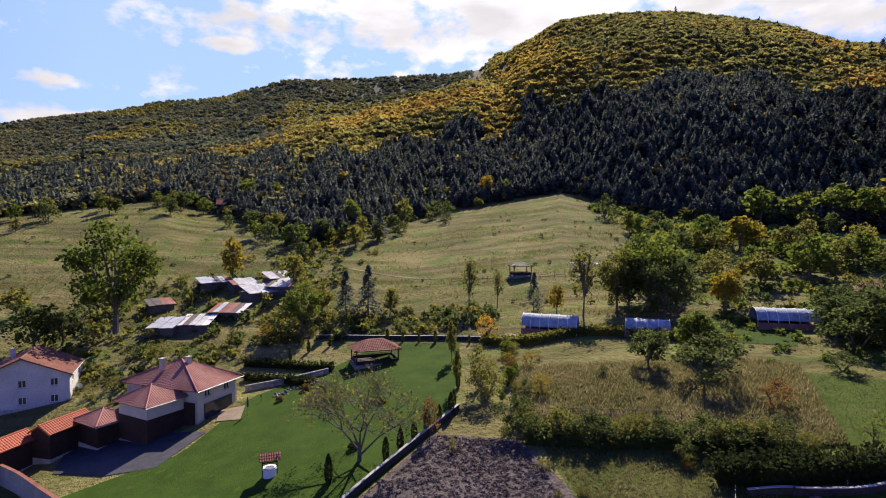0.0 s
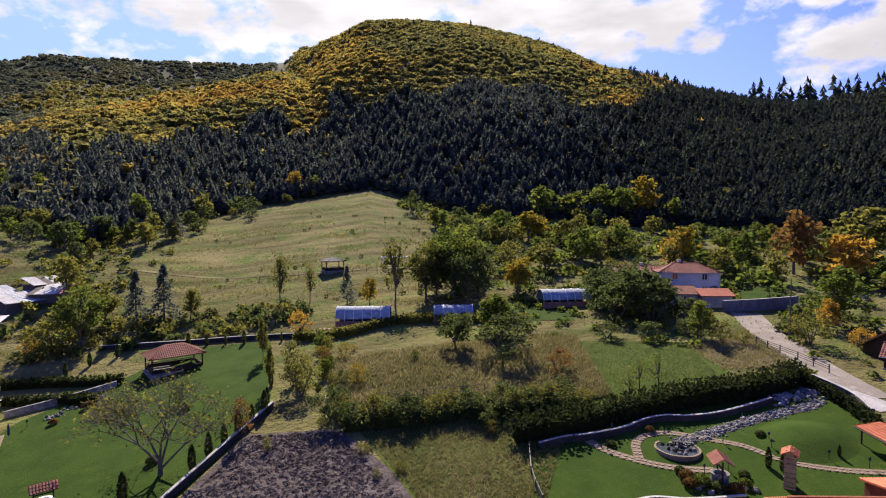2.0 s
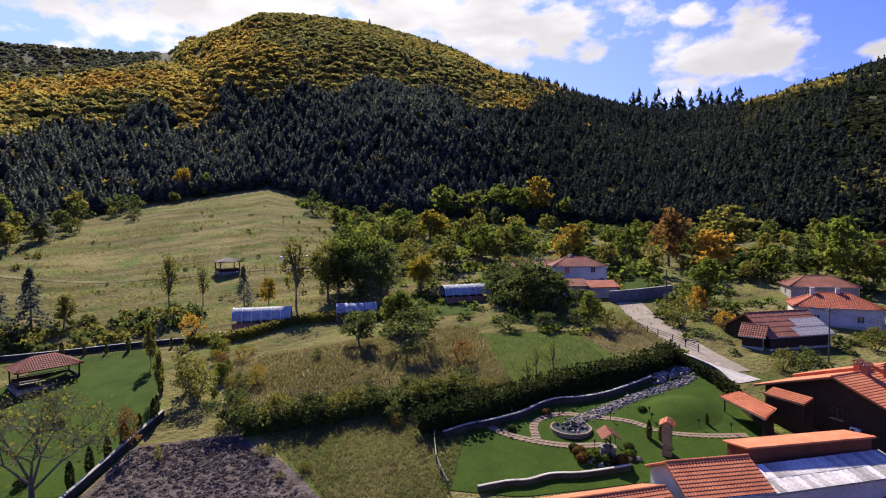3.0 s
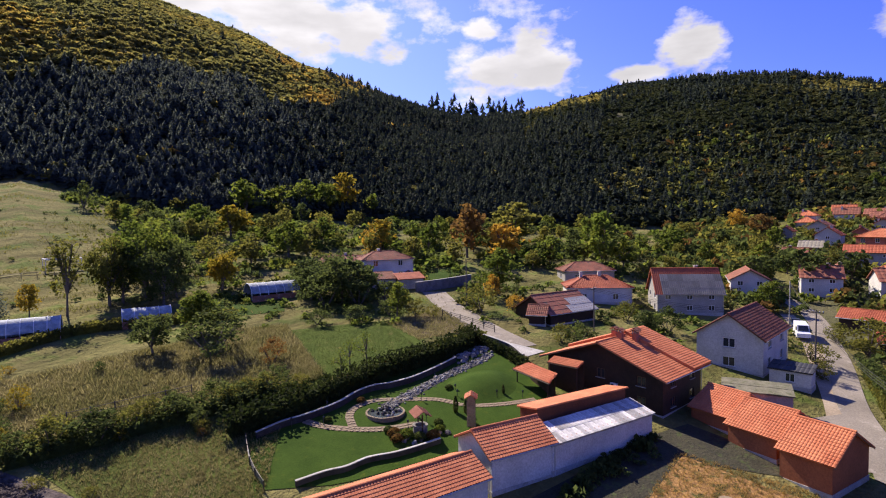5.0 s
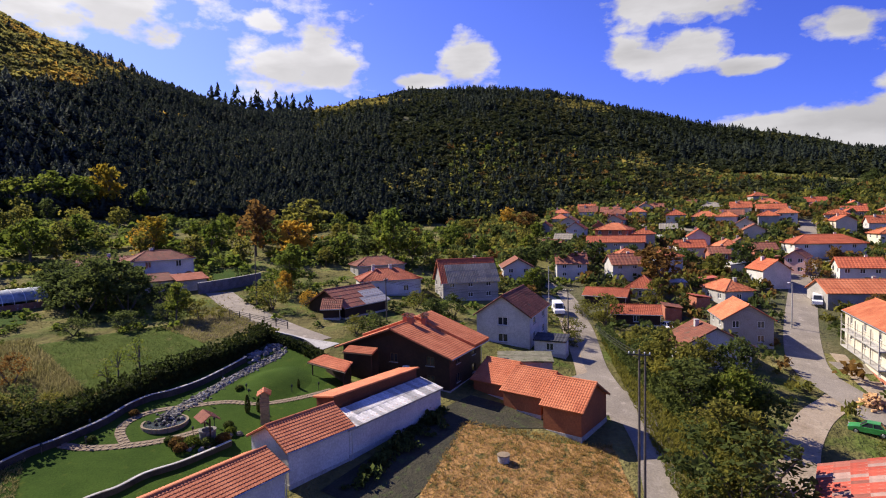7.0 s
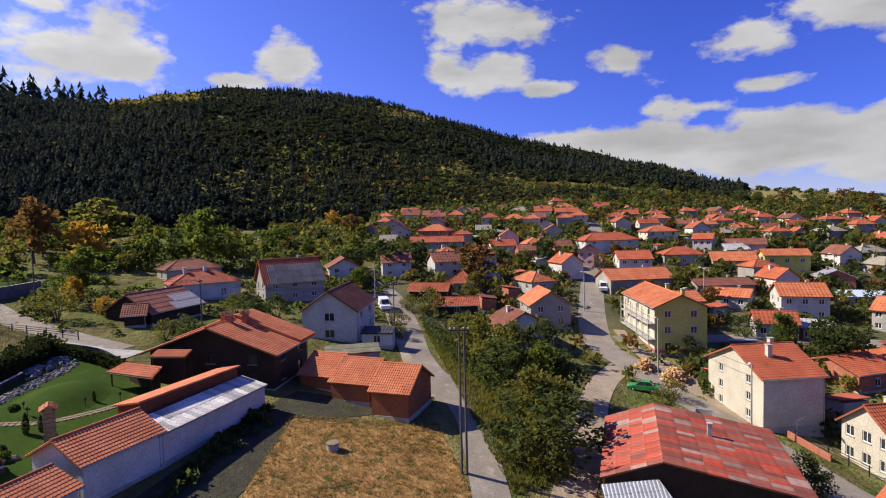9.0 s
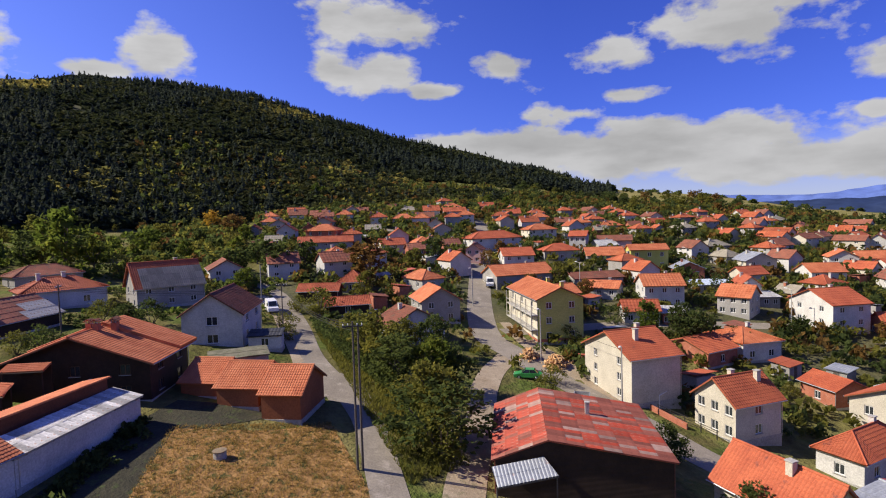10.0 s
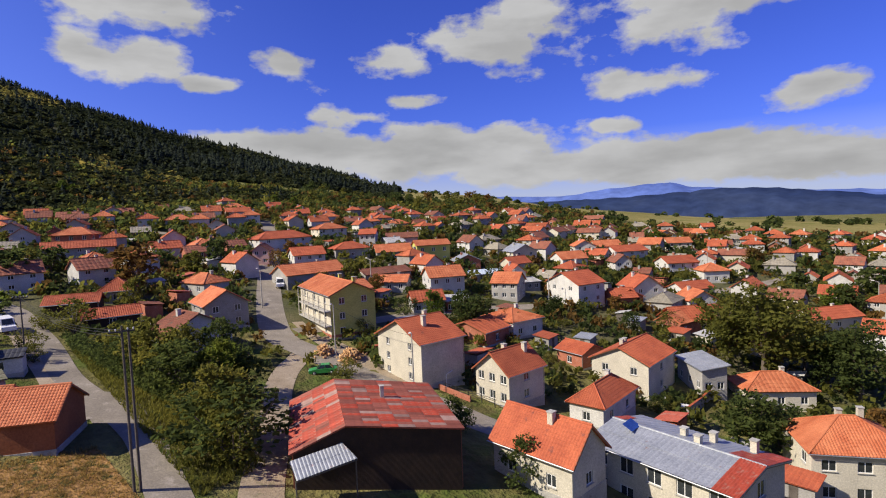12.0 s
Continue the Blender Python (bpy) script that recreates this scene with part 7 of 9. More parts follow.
def broadleaf(kind, seed, far=False, big=False):
    """A tree one unit high: tapered trunk, forking limbs, and a crown of many leaf clumps with gaps."""
    leaf, label, wide, bare, count, fill = KINDS[kind]
    count, swell = (int(count * 0.34), 1.6) if far else (int(count * 1.9), 0.66) if big else (count, 1.0)
    r = random.Random(seed)
    wood, crown = Shape(), Shape()
    tops = []
    if bare > 0.1:
        lean = Vector((r.uniform(-0.04, 0.04), r.uniform(-0.04, 0.04), 0))
        mid = Vector((0, 0, bare + 0.06)) + lean
        girth = 0.5 if kind == "thin_tree" else 1.0
        wood.tube((0, 0, -0.03), mid, 0.028 * girth, 0.018 * girth, 8)
        for i in range(r.randint(6, 8)):
            a, up = r.uniform(0, 6.28), r.uniform(0.45, 0.92)
            reach = wide * r.uniform(0.45, 0.85) * math.sin(math.pi * min(0.95, up * 0.9))
            tip = Vector((math.cos(a) * reach, math.sin(a) * reach, up)) + lean
            knee = mid.lerp(tip, 0.5) + Vector((0, 0, 0.05))
            wood.tube(mid, knee, 0.014, 0.009, 6), wood.tube(knee, tip, 0.009, 0.003, 5)
            tops += [knee, tip]
            for j in range(2):
                t2 = tip + Vector((r.uniform(-0.12, 0.12), r.uniform(-0.12, 0.12), r.uniform(-0.02, 0.1)))
                wood.tube(knee, t2, 0.006, 0.002, 4)
                tops.append(t2)
        wood.tube(mid, mid + Vector((0, 0, 0.5)), 0.016, 0.004, 6)
    else:
        for i in range(5):
            a = r.uniform(0, 6.28)
            wood.tube((0, 0, -0.05), (math.cos(a) * 0.3, math.sin(a) * 0.3, 0.6), 0.02, 0.006, 5)
    low = bare * 0.85
    clumps = []
    for i in range(46 if count > 600 or far else 26):
        d = Vector((r.gauss(0, 1), r.gauss(0, 1), r.gauss(0, 1))).normalized()
        k = r.uniform(0.5, 0.92)
        cz = low + (1 - low) * 0.5
        p = Vector((d.x * wide * k, d.y * wide * k, cz + d.z * (1 - low) * 0.5 * k))
        p.x *= 1 - 0.3 * max(0, d.z)
        p.y *= 1 - 0.3 * max(0, d.z)
        clumps.append((p, r.uniform(0.075, 0.15) * (wide / 0.36) ** 0.5))
    clumps += [(t, 0.09) for t in tops]
    for i in range(count):
        p, rad = r.choice(clumps)
        d = Vector((r.gauss(0, 1), r.gauss(0, 1), r.gauss(0, 1))).normalized() * rad * r.uniform(0.4, 1.1)
        tuft(crown, p + Vector((d.x, d.y, d.z * 0.75)), r.uniform(0.018, 0.042) * (swell if far or count > 600 else 0.75), r)
    root = new(kind, wood.mesh("trunk", bark))
    part("crown", crown, leaf, root)
    return tagged(root, label, "bush" if "bush" in kind else "tree", kind.replace("_", " ") + ("es" if "bush" in kind else "s"))


def young_pine():
    r, s = random.Random(21), Shape()
    for t in range(16):
        z, rad = 0.1 + 0.86 * t / 16, 0.24 * (1 - t / 16) + 0.03
        for i in range(11):
            a = r.uniform(0, 6.28)
            tip = Vector((math.cos(a) * rad * r.uniform(0.7, 1.15), math.sin(a) * rad * r.uniform(0.7, 1.15), z - 0.03 + r.uniform(-0.02, 0.02)))
            for j in range(4):
                tuft(s, tip * (0.4 + 0.2 * j) + Vector((0, 0, (z + 0.03) * (0.6 - 0.2 * j))), r.uniform(0.02, 0.035), r)
    root = new("young_pine", Shape().tube((0, 0, -0.03), (0, 0, 0.97), 0.018, 0.004, 8).mesh("trunk", bark))
    part("crown", s, needle, root)
    return tagged(root, "young dark pine tree on the grass", "tree", "young pines")


def plant(kind, x, y, h, wide=1.0):
    far = math.hypot(x, y) > 135 and kind != "young_pine"
    big = h > 9.5 and not far and kind != "young_pine"
    group = PLANTED.setdefault((kind, far, big), [])
    n = len(group)
    turn = (x * 71 + y * 37) % 360
    at = on_ground(x, y, turn) @ Matrix.Diagonal((h * wide, h * wide, h, 1))
    if n < (1 if big else 3 if kind in ("green_tree", "dark_tree", "olive_tree", "olive_bush", "dark_bush") else 2) and kind != "young_pine" or n == 0:
        ob = young_pine() if kind == "young_pine" else broadleaf(kind, n * 17 + len(kind), far, big)
        ob.matrix_world = at
        group.append(ob)
        return ob
    return again(group[int(turn) % n], at)


def bare_tree(x, y, h):
    """A large half-bare walnut: branching limbs and thin twigs with a few yellow leaves."""
    r = random.Random(6)
    wood, twigs, leaves = Shape(), Shape(), Shape()

    def grow(p, d, length, rad, depth):
        q = p + d * length
        (wood if rad > 0.05 else twigs).tube(p, q, rad, rad * 0.68, 7 if rad > 0.05 else 4)
        if depth == 0:
            for i in range(3):
                if r.random() < 0.13:
                    tuft(leaves, q + Vector((r.gauss(0, 0.25), r.gauss(0, 0.25), r.gauss(0, 0.2))), r.uniform(0.09, 0.17), r)
            return
        if depth < 4 and r.random() < 0.10:
            tuft(leaves, q + Vector((r.gauss(0, 0.3), r.gauss(0, 0.3), r.gauss(0, 0.3))), r.uniform(0.14, 0.3), r)
        for i in range(3):
            e = (d + Vector((r.gauss(0, 0.55), r.gauss(0, 0.55), r.gauss(0.07, 0.3)))).normalized()
            grow(q, e, length * r.uniform(0.62, 0.85), rad * 0.62, depth - 1)

    for i in range(5):
        a, lean = i * 1.3 + r.uniform(-0.3, 0.3), (0.8, 0.45, 0.75, 0.3, 0.62)[i]
        grow(Vector((0, 0, h * (0.035 + 0.015 * i))), Vector((math.cos(a) * lean, math.sin(a) * lean, 0.75)).normalized(), h * 0.165, 0.13, 6)
    wood.tube((0, 0, -0.3), (0, 0, h * 0.1), 0.28, 0.18, 12)
    root = thing("bare_tree", on_ground(x, y), "large half-bare walnut tree with a few yellow-green leaves", "tree")
    part("trunk", wood, bark, root)
    part("branchwork", twigs, bark, root)
    part("crown", leaves, leaf_olive, root, "sparse yellow-green leaves")


bare_tree(-8.9, 58.6, 17.5)
# The last three wide dark bushes are added in place of a tree's shadow.
for row in (("dark_bush", 9.6, 59.0, 3.0, 1.2), ("olive_bush", 12.6, 58.2, 3.9, 1.0), ("dark_bush", 15.4, 57.2, 3.4, 1.2), ("olive_bush", 19.0, 56.4, 3.0, 1.2), ("dark_bush", 22.4, 55.6, 3.2, 1.3),
            ("dark_bush", 26.2, 54.6, 3.6, 1.3), ("olive_bush", 29.6, 53.6, 3.0, 1.2), ("dark_bush", 32.6, 52.4, 3.8, 1.2), ("dark_bush", 58.0, 68.4, 3.0, 1.6), ("dark_bush", 52.5, 71.5, 2.6, 1.8), ("dark_bush", 64.6, 67.4, 3.0, 1.5)):
    plant(*row)
plant("green_tree", -67.3, 112.5, 23.8, 1.0)
plant("yellow_tree", -54.1, 141.2, 11.6, 0.8)
plant("dark_tree", -79.0, 105.5, 9.0, 1.4)
plant("dark_tree", -75.0, 107.6, 7.2, 1.3)
plant("olive_tree", -92.7, 119.1, 7.0, 1.3)
plant("dark_bush", -78.9, 120.6, 3.7, 1.5)
plant("olive_tree", -36.7, 135.2, 8.4, 1.0)
plant("green_tree", -28.1, 109.5, 10.8, 1.0)
plant("olive_tree", -26.2, 118.8, 7.4, 1.0)
plant("young_pine", -20.5, 115.9, 11.2, 1.0)
plant("young_pine", -15.8, 116.3, 12.0, 1.0)
plant("olive_tree", -11.2, 116.3, 5.8, 1.0)
plant("olive_bush", -31.4, 107.0, 6.7, 1.2)
plant("thin_tree", 5.6, 115.9, 11.1, 1.0)
plant("thin_tree", 11.5, 115.2, 8.3, 1.0)
plant("young_pine", 18.4, 110.5, 8.6, 0.9)
plant("yellow_tree", 22.5, 108.0, 5.6, 0.9)
plant("thin_tree", 27.1, 105.4, 13.5, 1.1)
plant("olive_tree", 34.0, 106.7, 12.6, 0.9)
plant("green_tree", 41.0, 108.4, 14.9, 1.1)
plant("dark_tree", 44.8, 104.8, 11.0, 0.9)
plant("green_tree", 50.2, 126.1, 11.9, 1.2)
plant("yellow_tree", 53.6, 104.2, 7.5, 1.1)
plant("green_tree", 74.9, 156.4, 8.0, 1.0)
plant("yellow_tree", 86.7, 154.5, 8.7, 1.3)
plant("green_tree", 81.4, 122.0, 9.4, 1.2)
plant("thin_tree", 70.3, 121.6, 7.5, 1.2)
plant("olive_bush", 66.4, 132.6, 5.5, 1.3)
plant("olive_tree", 91.3, 146.6, 7.5, 1.2)
plant("green_tree", 37.9, 82.0, 6.4, 1.2)
plant("dark_bush", 33.9, 69.9, 6.6, 1.6)
plant("dark_tree", 64.2, 87.8, 6.4, 1.5)
plant("dark_tree", 75.0, 96.0, 6.0, 1.3)
plant("olive_tree", 85.3, 119.0, 5.5, 1.2)
plant("green_tree", 100.5, 132.7, 8.2, 1.3)
plant("orange_bush", -34.9, 107.6, 3.4, 1.0)
plant("thin_tree", -40.0, 103.6, 4.8, 0.8)
plant("olive_bush", -52.1, 100.1, 4.2, 1.2)
plant("olive_bush", -55.0, 90.8, 2.4, 1.2)
plant("dark_bush", -57.6, 100.6, 3.2, 1.4)
plant("rust_bush", -1.5, 62.8, 4.6, 0.7)
plant("olive_bush", 5.2, 74.5, 6.2, 0.8)
plant("olive_bush", 5.7, 70.5, 5.2, 0.9)
plant("dark_bush", 8.2, 62.0, 4.0, 1.2)
plant("yellow_bush", 13.0, 70.5, 3.0, 1.0)
plant("dark_bush", 12.9, 59.6, 2.7, 1.5)
plant("dark_bush", 15.8, 56.6, 3.3, 1.6)
plant("olive_bush", 20.6, 56.9, 3.0, 1.3)
plant("dark_bush", 22.9, 55.4, 2.9, 1.4)
plant("orange_bush", 26.4, 54.8, 1.2, 0.9)
plant("dark_bush", 28.8, 53.3, 2.8, 1.5)
plant("olive_bush", 31.8, 52.8, 3.1, 1.5)
plant("olive_bush", 35.4, 52.4, 2.0, 1.3)
plant("fruit_tree", 41.1, 51.6, 3.5, 1.0)
plant("young_pine", -21.6, 187.6, 11.5, 1.2)
plant("dark_tree", -46.6, 171.6, 7.9, 1.0)
plant("dark_tree", -40.3, 187.6, 8.7, 1.0)
plant("green_tree", -33.2, 203.2, 10.4, 1.0)
plant("olive_tree", -15.9, 224.3, 10.3, 1.0)
plant("yellow_tree", 19.5, 251.7, 10.8, 0.9)
plant("green_tree", 28.7, 253.6, 8.3, 0.8)
plant("green_tree", -104.2, 229.0, 7.3, 1.0)
plant("green_tree", -83.1, 235.7, 9.6, 1.1)
plant("green_tree", -69.8, 231.5, 7.1, 1.0)
plant("green_tree", -105.8, 255.5, 6.0, 1.2)
plant("dark_bush", 58.5, 199.8, 8.2, 1.0)
plant("olive_bush", 1.1, 58.3, 1.7, 0.5)
plant("orange_bush", 7.8, 97.7, 4.6, 1.0)
plant("olive_tree", 1.5, 87.5, 6.4, 0.4)
plant("olive_tree", 2.1, 75.3, 5.5, 0.4)
plant("olive_bush", -58.1, 109.5, 2.3, 1.0)
plant("orange_tree", 127.1, 85.4, 10.6, 1.45)
plant("rust_tree", 122.3, 94.8, 15.0, 1.0)
plant("olive_tree", 149.8, 97.3, 14.5, 1.6)
plant("yellow_tree", 108.8, 116.2, 9.4, 1.4)
plant("orange_bush", 103.4, 115.0, 7.1, 1.1)
plant("green_tree", 119.8, 107.6, 7.8, 1.4)
plant("green_tree", 127.1, 120.1, 6.3, 1.2)
plant("green_tree", 84.6, 126.5, 8.1, 1.2)
plant("olive_tree", 68.7, 118.4, 7.2, 1.2)
plant("yellow_tree", 54.1, 105.3, 7.7, 1.0)
plant("green_tree", 43.9, 117.5, 13.6, 1.3)
plant("dark_tree", 36.2, 106.9, 10.1, 1.1)
plant("dark_tree", 40.6, 100.5, 10.1, 1.1)
plant("dark_bush", 60.8, 79.9, 6.6, 1.4)
plant("dark_tree", 64.1, 79.3, 8.8, 1.3)
plant("dark_bush", 64.7, 75.4, 5.6, 1.3)
plant("green_tree", 65.0, 65.8, 5.8, 1.0)
plant("olive_bush", 67.2, 63.3, 3.4, 1.2)
plant("olive_bush", 69.2, 61.2, 2.5, 1.0)
plant("green_tree", 92.6, 63.7, 9.5, 1.3)
plant("orange_tree", 87.5, 61.5, 5.4, 0.9)
plant("olive_bush", 78.3, 57.6, 5.2, 1.2)
plant("orange_bush", 82.8, 53.1, 3.7, 1.1)
plant("green_tree", 135.9, 60.1, 14.8, 1.0)
plant("green_tree", 140.0, 56.1, 9.2, 1.1)
plant("green_tree", 129.2, 72.0, 8.5, 1.2)
plant("dark_tree", 141.2, 71.2, 6.6, 1.2)
plant("olive_tree", 122.7, 73.4, 5.2, 1.3)
plant("olive_bush", 72.7, 38.4, 3.1, 1.2)
plant("dark_bush", 73.2, 35.8, 3.9, 1.2)
plant("dark_tree", 85.1, 30.4, 4.7, 1.0)
plant("olive_bush", 93.9, 36.8, 3.7, 1.3)
plant("dark_bush", 91.7, 28.8, 4.4, 1.3)
plant("orange_tree", 228.8, 48.6, 9.4, 1.0)
plant("rust_tree", 212.7, 37.4, 9.2, 1.2)
plant("dark_tree", 199.0, 45.8, 5.9, 1.3)
plant("yellow_tree", 82.7, 153.1, 9.4, 1.4)
plant("green_tree", 77.4, 163.1, 8.2, 1.0)
plant("green_tree", 119.9, 186.8, 11.7, 1.3)
plant("green_tree", 133.5, 186.7, 13.4, 1.4)
plant("yellow_tree", 148.6, 179.5, 18.0, 1.0)
plant("green_tree", 140.8, 182.2, 12.5, 1.3)
plant("green_tree", 156.6, 173.2, 9.4, 1.2)
plant("green_tree", 110.0, 190.9, 14.4, 1.2)
plant("fruit_tree", 43.4, 52.7, 3.6, 1.0)
plant("fruit_tree", 44.8, 51.0, 4.7, 1.0)
plant("rust_bush", 37.8, 61.5, 3.6, 1.2)
plant("orange_bush", 26.6, 54.0, 1.4, 1.0)
plant("olive_bush", 27.9, 54.3, 2.6, 1.3)
plant("dark_bush", 30.0, 53.6, 2.7, 1.4)
plant("dark_bush", 23.6, 52.5, 2.0, 1.5)
plant("olive_bush", 22.2, 56.2, 2.0, 1.4)
plant("dark_bush", 33.3, 51.4, 1.9, 1.3)
plant("dark_tree", 29.1, 76.6, 5.9, 1.2)
plant("green_tree", 37.4, 80.5, 6.6, 1.2)
plant("olive_bush", 103.9, 2.9, 6.1, 1.3)
plant("olive_bush", 107.5, 7.2, 3.5, 1.2)
plant("olive_tree", 83.2, -3.4, 5.9, 1.3)
plant("dark_tree", 79.6, -4.0, 5.5, 1.3)
plant("olive_bush", 86.7, -6.6, 4.4, 1.4)
plant("olive_bush", 98.0, 13.8, 2.8, 1.0)
plant("dark_tree", 144.3, 15.2, 10.0, 1.3)
plant("dark_tree", 155.9, 8.4, 7.3, 1.2)
plant("rust_tree", 136.8, -8.4, 10.4, 1.4)
plant("dark_tree", 156.5, -1.3, 6.6, 1.2)
plant("dark_tree", 158.0, -29.7, 8.4, 1.2)
plant("green_tree", 157.4, -34.6, 5.0, 1.2)
plant("olive_tree", 151.1, -22.0, 6.4, 1.2)
plant("olive_tree", 73.8, -6.0, 7.6, 1.2)
plant("olive_tree", 70.2, -8.6, 7.0, 1.2)
plant("dark_tree", 65.5, -8.3, 7.2, 1.3)
plant("olive_tree", 52.4, -10.6, 7.6, 1.2)
plant("dark_bush", 49.3, -11.1, 7.3, 1.6)
plant("olive_bush", 47.5, -10.4, 5.5, 1.3)
plant("dark_tree", 65.3, -15.5, 6.2, 1.2)
plant("green_tree", 64.6, -12.5, 7.2, 1.2)
plant("olive_bush", 59.0, -9.2, 4.2, 1.4)
plant("olive_bush", 72.0, -31.5, 2.9, 1.3)
plant("olive_bush", 90.2, -41.9, 4.0, 1.0)
plant("dark_bush", 49.2, -35.5, 4.1, 1.0)
plant("rust_bush", 151.5, -43.3, 6.5, 1.0)
plant("dark_tree", 85.7, -62.1, 6.9, 1.1)
plant("dark_tree", 86.1, -73.8, 5.0, 1.1)
plant("olive_bush", 86.0, 7.0, 2.8, 1.2)
plant("olive_bush", 92.6, 8.2, 3.6, 1.3)
plant("green_tree", 172.1, 54.3, 7.9, 1.3)
plant("dark_bush", 101.3, -57.1, 4.5, 1.3)
plant("olive_tree", 47.7, -100.6, 17.8, 1.3)
plant("olive_tree", 53.7, -100.1, 14.5, 1.1)
plant("olive_tree", 45.5, -110.0, 12.7, 1.2)
plant("olive_tree", 62.3, -117.1, 8.7, 1.3)
plant("dark_tree", 34.9, -105.6, 12.7, 1.3)
plant("dark_tree", 39.8, -105.5, 9.8, 1.2)
plant("dark_tree", 34.0, -71.5, 9.0, 1.3)
plant("dark_bush", 33.9, -78.5, 5.9, 1.5)
plant("dark_bush", 35.7, -34.4, 5.0, 1.1)
plant("dark_bush", 48.5, -35.9, 3.4, 1.2)
plant("dark_tree", 86.2, -65.7, 8.1, 0.9)
plant("olive_tree", 70.7, -117.7, 6.6, 1.3)
plant("olive_bush", 71.6, -106.6, 5.1, 1.2)
plant("dark_tree", 60.3, -179.7, 9.4, 1.3)
plant("dark_tree", 56.9, -157.5, 7.8, 1.2)
plant("olive_bush", 65.7, -27.8, 3.1, 1.2)
plant("dark_tree", 82.7, -15.8, 6.8, 1.1)
plant("olive_tree", 83.3, -11.3, 5.8, 1.1)
plant("dark_bush", 75.2, -98.0, 5.0, 1.2)
plant("dark_tree", 90.7, -91.0, 4.7, 1.2)
plant("dark_bush", 121.8, -96.7, 5.7, 1.2)
for x, y, h in ((69, 80, 6.5), (73, 84, 6.0), (70, 88, 7.0), (66, 92, 7.0), (78, 87.5, 4.2), (71, 75, 4.2), (62, 86, 6.0)):
    plant("dark_tree", x, y, h, 1.45)
_r = random.Random(31)
for i in range(22):
    y = 60.5 + 1.5 * i
    plant(_r.choice(("olive_bush", "yellow_bush", "olive_bush", "green_tree", "dark_bush", "rust_bush")), 8.4 + 0.08 * (y - 60) + _r.gauss(0, 0.9), y, _r.uniform(1.1, 2.9), _r.uniform(0.8, 1.3))


# ---- poles, cables, vehicles, polytunnels and clutter ----
def utility_pole(x, y, h, label, arm=True, concrete_pole=False, heading=0):
    root = thing("utility_pole", on_ground(x, y, heading), label, "utility pole", "utility poles")
    part("pole", Shape().tube((0, 0, -0.8), (0, 0, h), 0.12, 0.08, 10), concrete if concrete_pole else grey_wood, root)
    if arm:
        part("crossarm", Shape().box((-0.9, -0.05, h - 0.5), (0.9, 0.05, h - 0.38)), iron, root)
        for k in (-0.8, -0.4, 0.4, 0.8):
            part("insulator", Shape().turned([(0.03, h - 0.38), (0.05, h - 0.3), (0.05, h - 0.22), (0.02, h - 0.18)], 8, (k, 0)), plastic_white, root)
    return root, Vector((x, y, ground(x, y) + h - 0.3))


def lamp_post(x, y, h, heading=0):
    root = thing("street_lamp", on_ground(x, y, heading), "grey concrete street lamp with a short arm", "street lamp", "street lamps")
    part("pole", Shape().tube((0, 0, -0.5), (0, 0, h), 0.13, 0.08, 10), concrete, root)
    part("arm", Shape().tube((0, 0, h - 0.1), (1.1, 0, h + 0.25), 0.035, 0.03, 6), galvanised, root)
    part("lamp_head", Shape().box((0.9, -0.13, h + 0.2), (1.55, 0.13, h + 0.33)), plastic_white, root)
    return root, Vector((x, y, ground(x, y) + h - 0.4))


def cable(a, b, sag, label="thin black overhead cables between poles", n=1):
    s = Shape()
    for k in range(n):
        off = Vector((0, 0, -0.25 * k))
        pts = [a.lerp(b, i / 14) + off - Vector((0, 0, sag * 4 * (i / 14) * (1 - i / 14))) for i in range(15)]
        s.pipe(pts, 0.022, 4)
    return solid("overhead_cable", s, rubber, label, "cable")


_, top_lane = utility_pole(78.2, 60.8, 9.2, "tall weathered wooden pole at the bend of the lane", False)
_, top_barn = utility_pole(82, 37.5, 7.5, "thin wooden pole beside the old barn", True)
_, top_a = utility_pole(44.5, -2.4, 13.2, "tall twin wooden utility pole by the straw lot", True, False, 90)
_, top_b = utility_pole(44.62, -2.85, 13.0, "leaning stay of the twin utility pole", False)
_, top_c = utility_pole(90, 8.2, 8.6, "wooden utility pole beside the narrow lane", True, False, 90)
_, top_d = utility_pole(112, 14.5, 8.2, "grey lamp pole further up the lane", False, True)
_, top_e = lamp_post(82.4, -33.6, 8.6, 140)
_, top_f = lamp_post(63.4, -37.8, 8.4, 140)
_, top_g = lamp_post(115, -30, 8.4, 140)
_, top_h = lamp_post(98, -96, 8, 20)
_, top_i = lamp_post(101, -168, 8, 20)
_, top_j = lamp_post(54, -166, 8, 20)
_, top_k = lamp_post(140, -100, 8, 20)
_, top_l = lamp_post(125, -60, 8, 20)
cable(top_a, top_c, 1.2, n=3), cable(top_c, top_d, 0.5, n=2), cable(top_c, top_barn, 1.0, n=3), cable(top_e, top_g, 0.6, n=1), cable(top_f, top_e, 0.5), cable(top_barn, top_lane, 0.8, n=2)


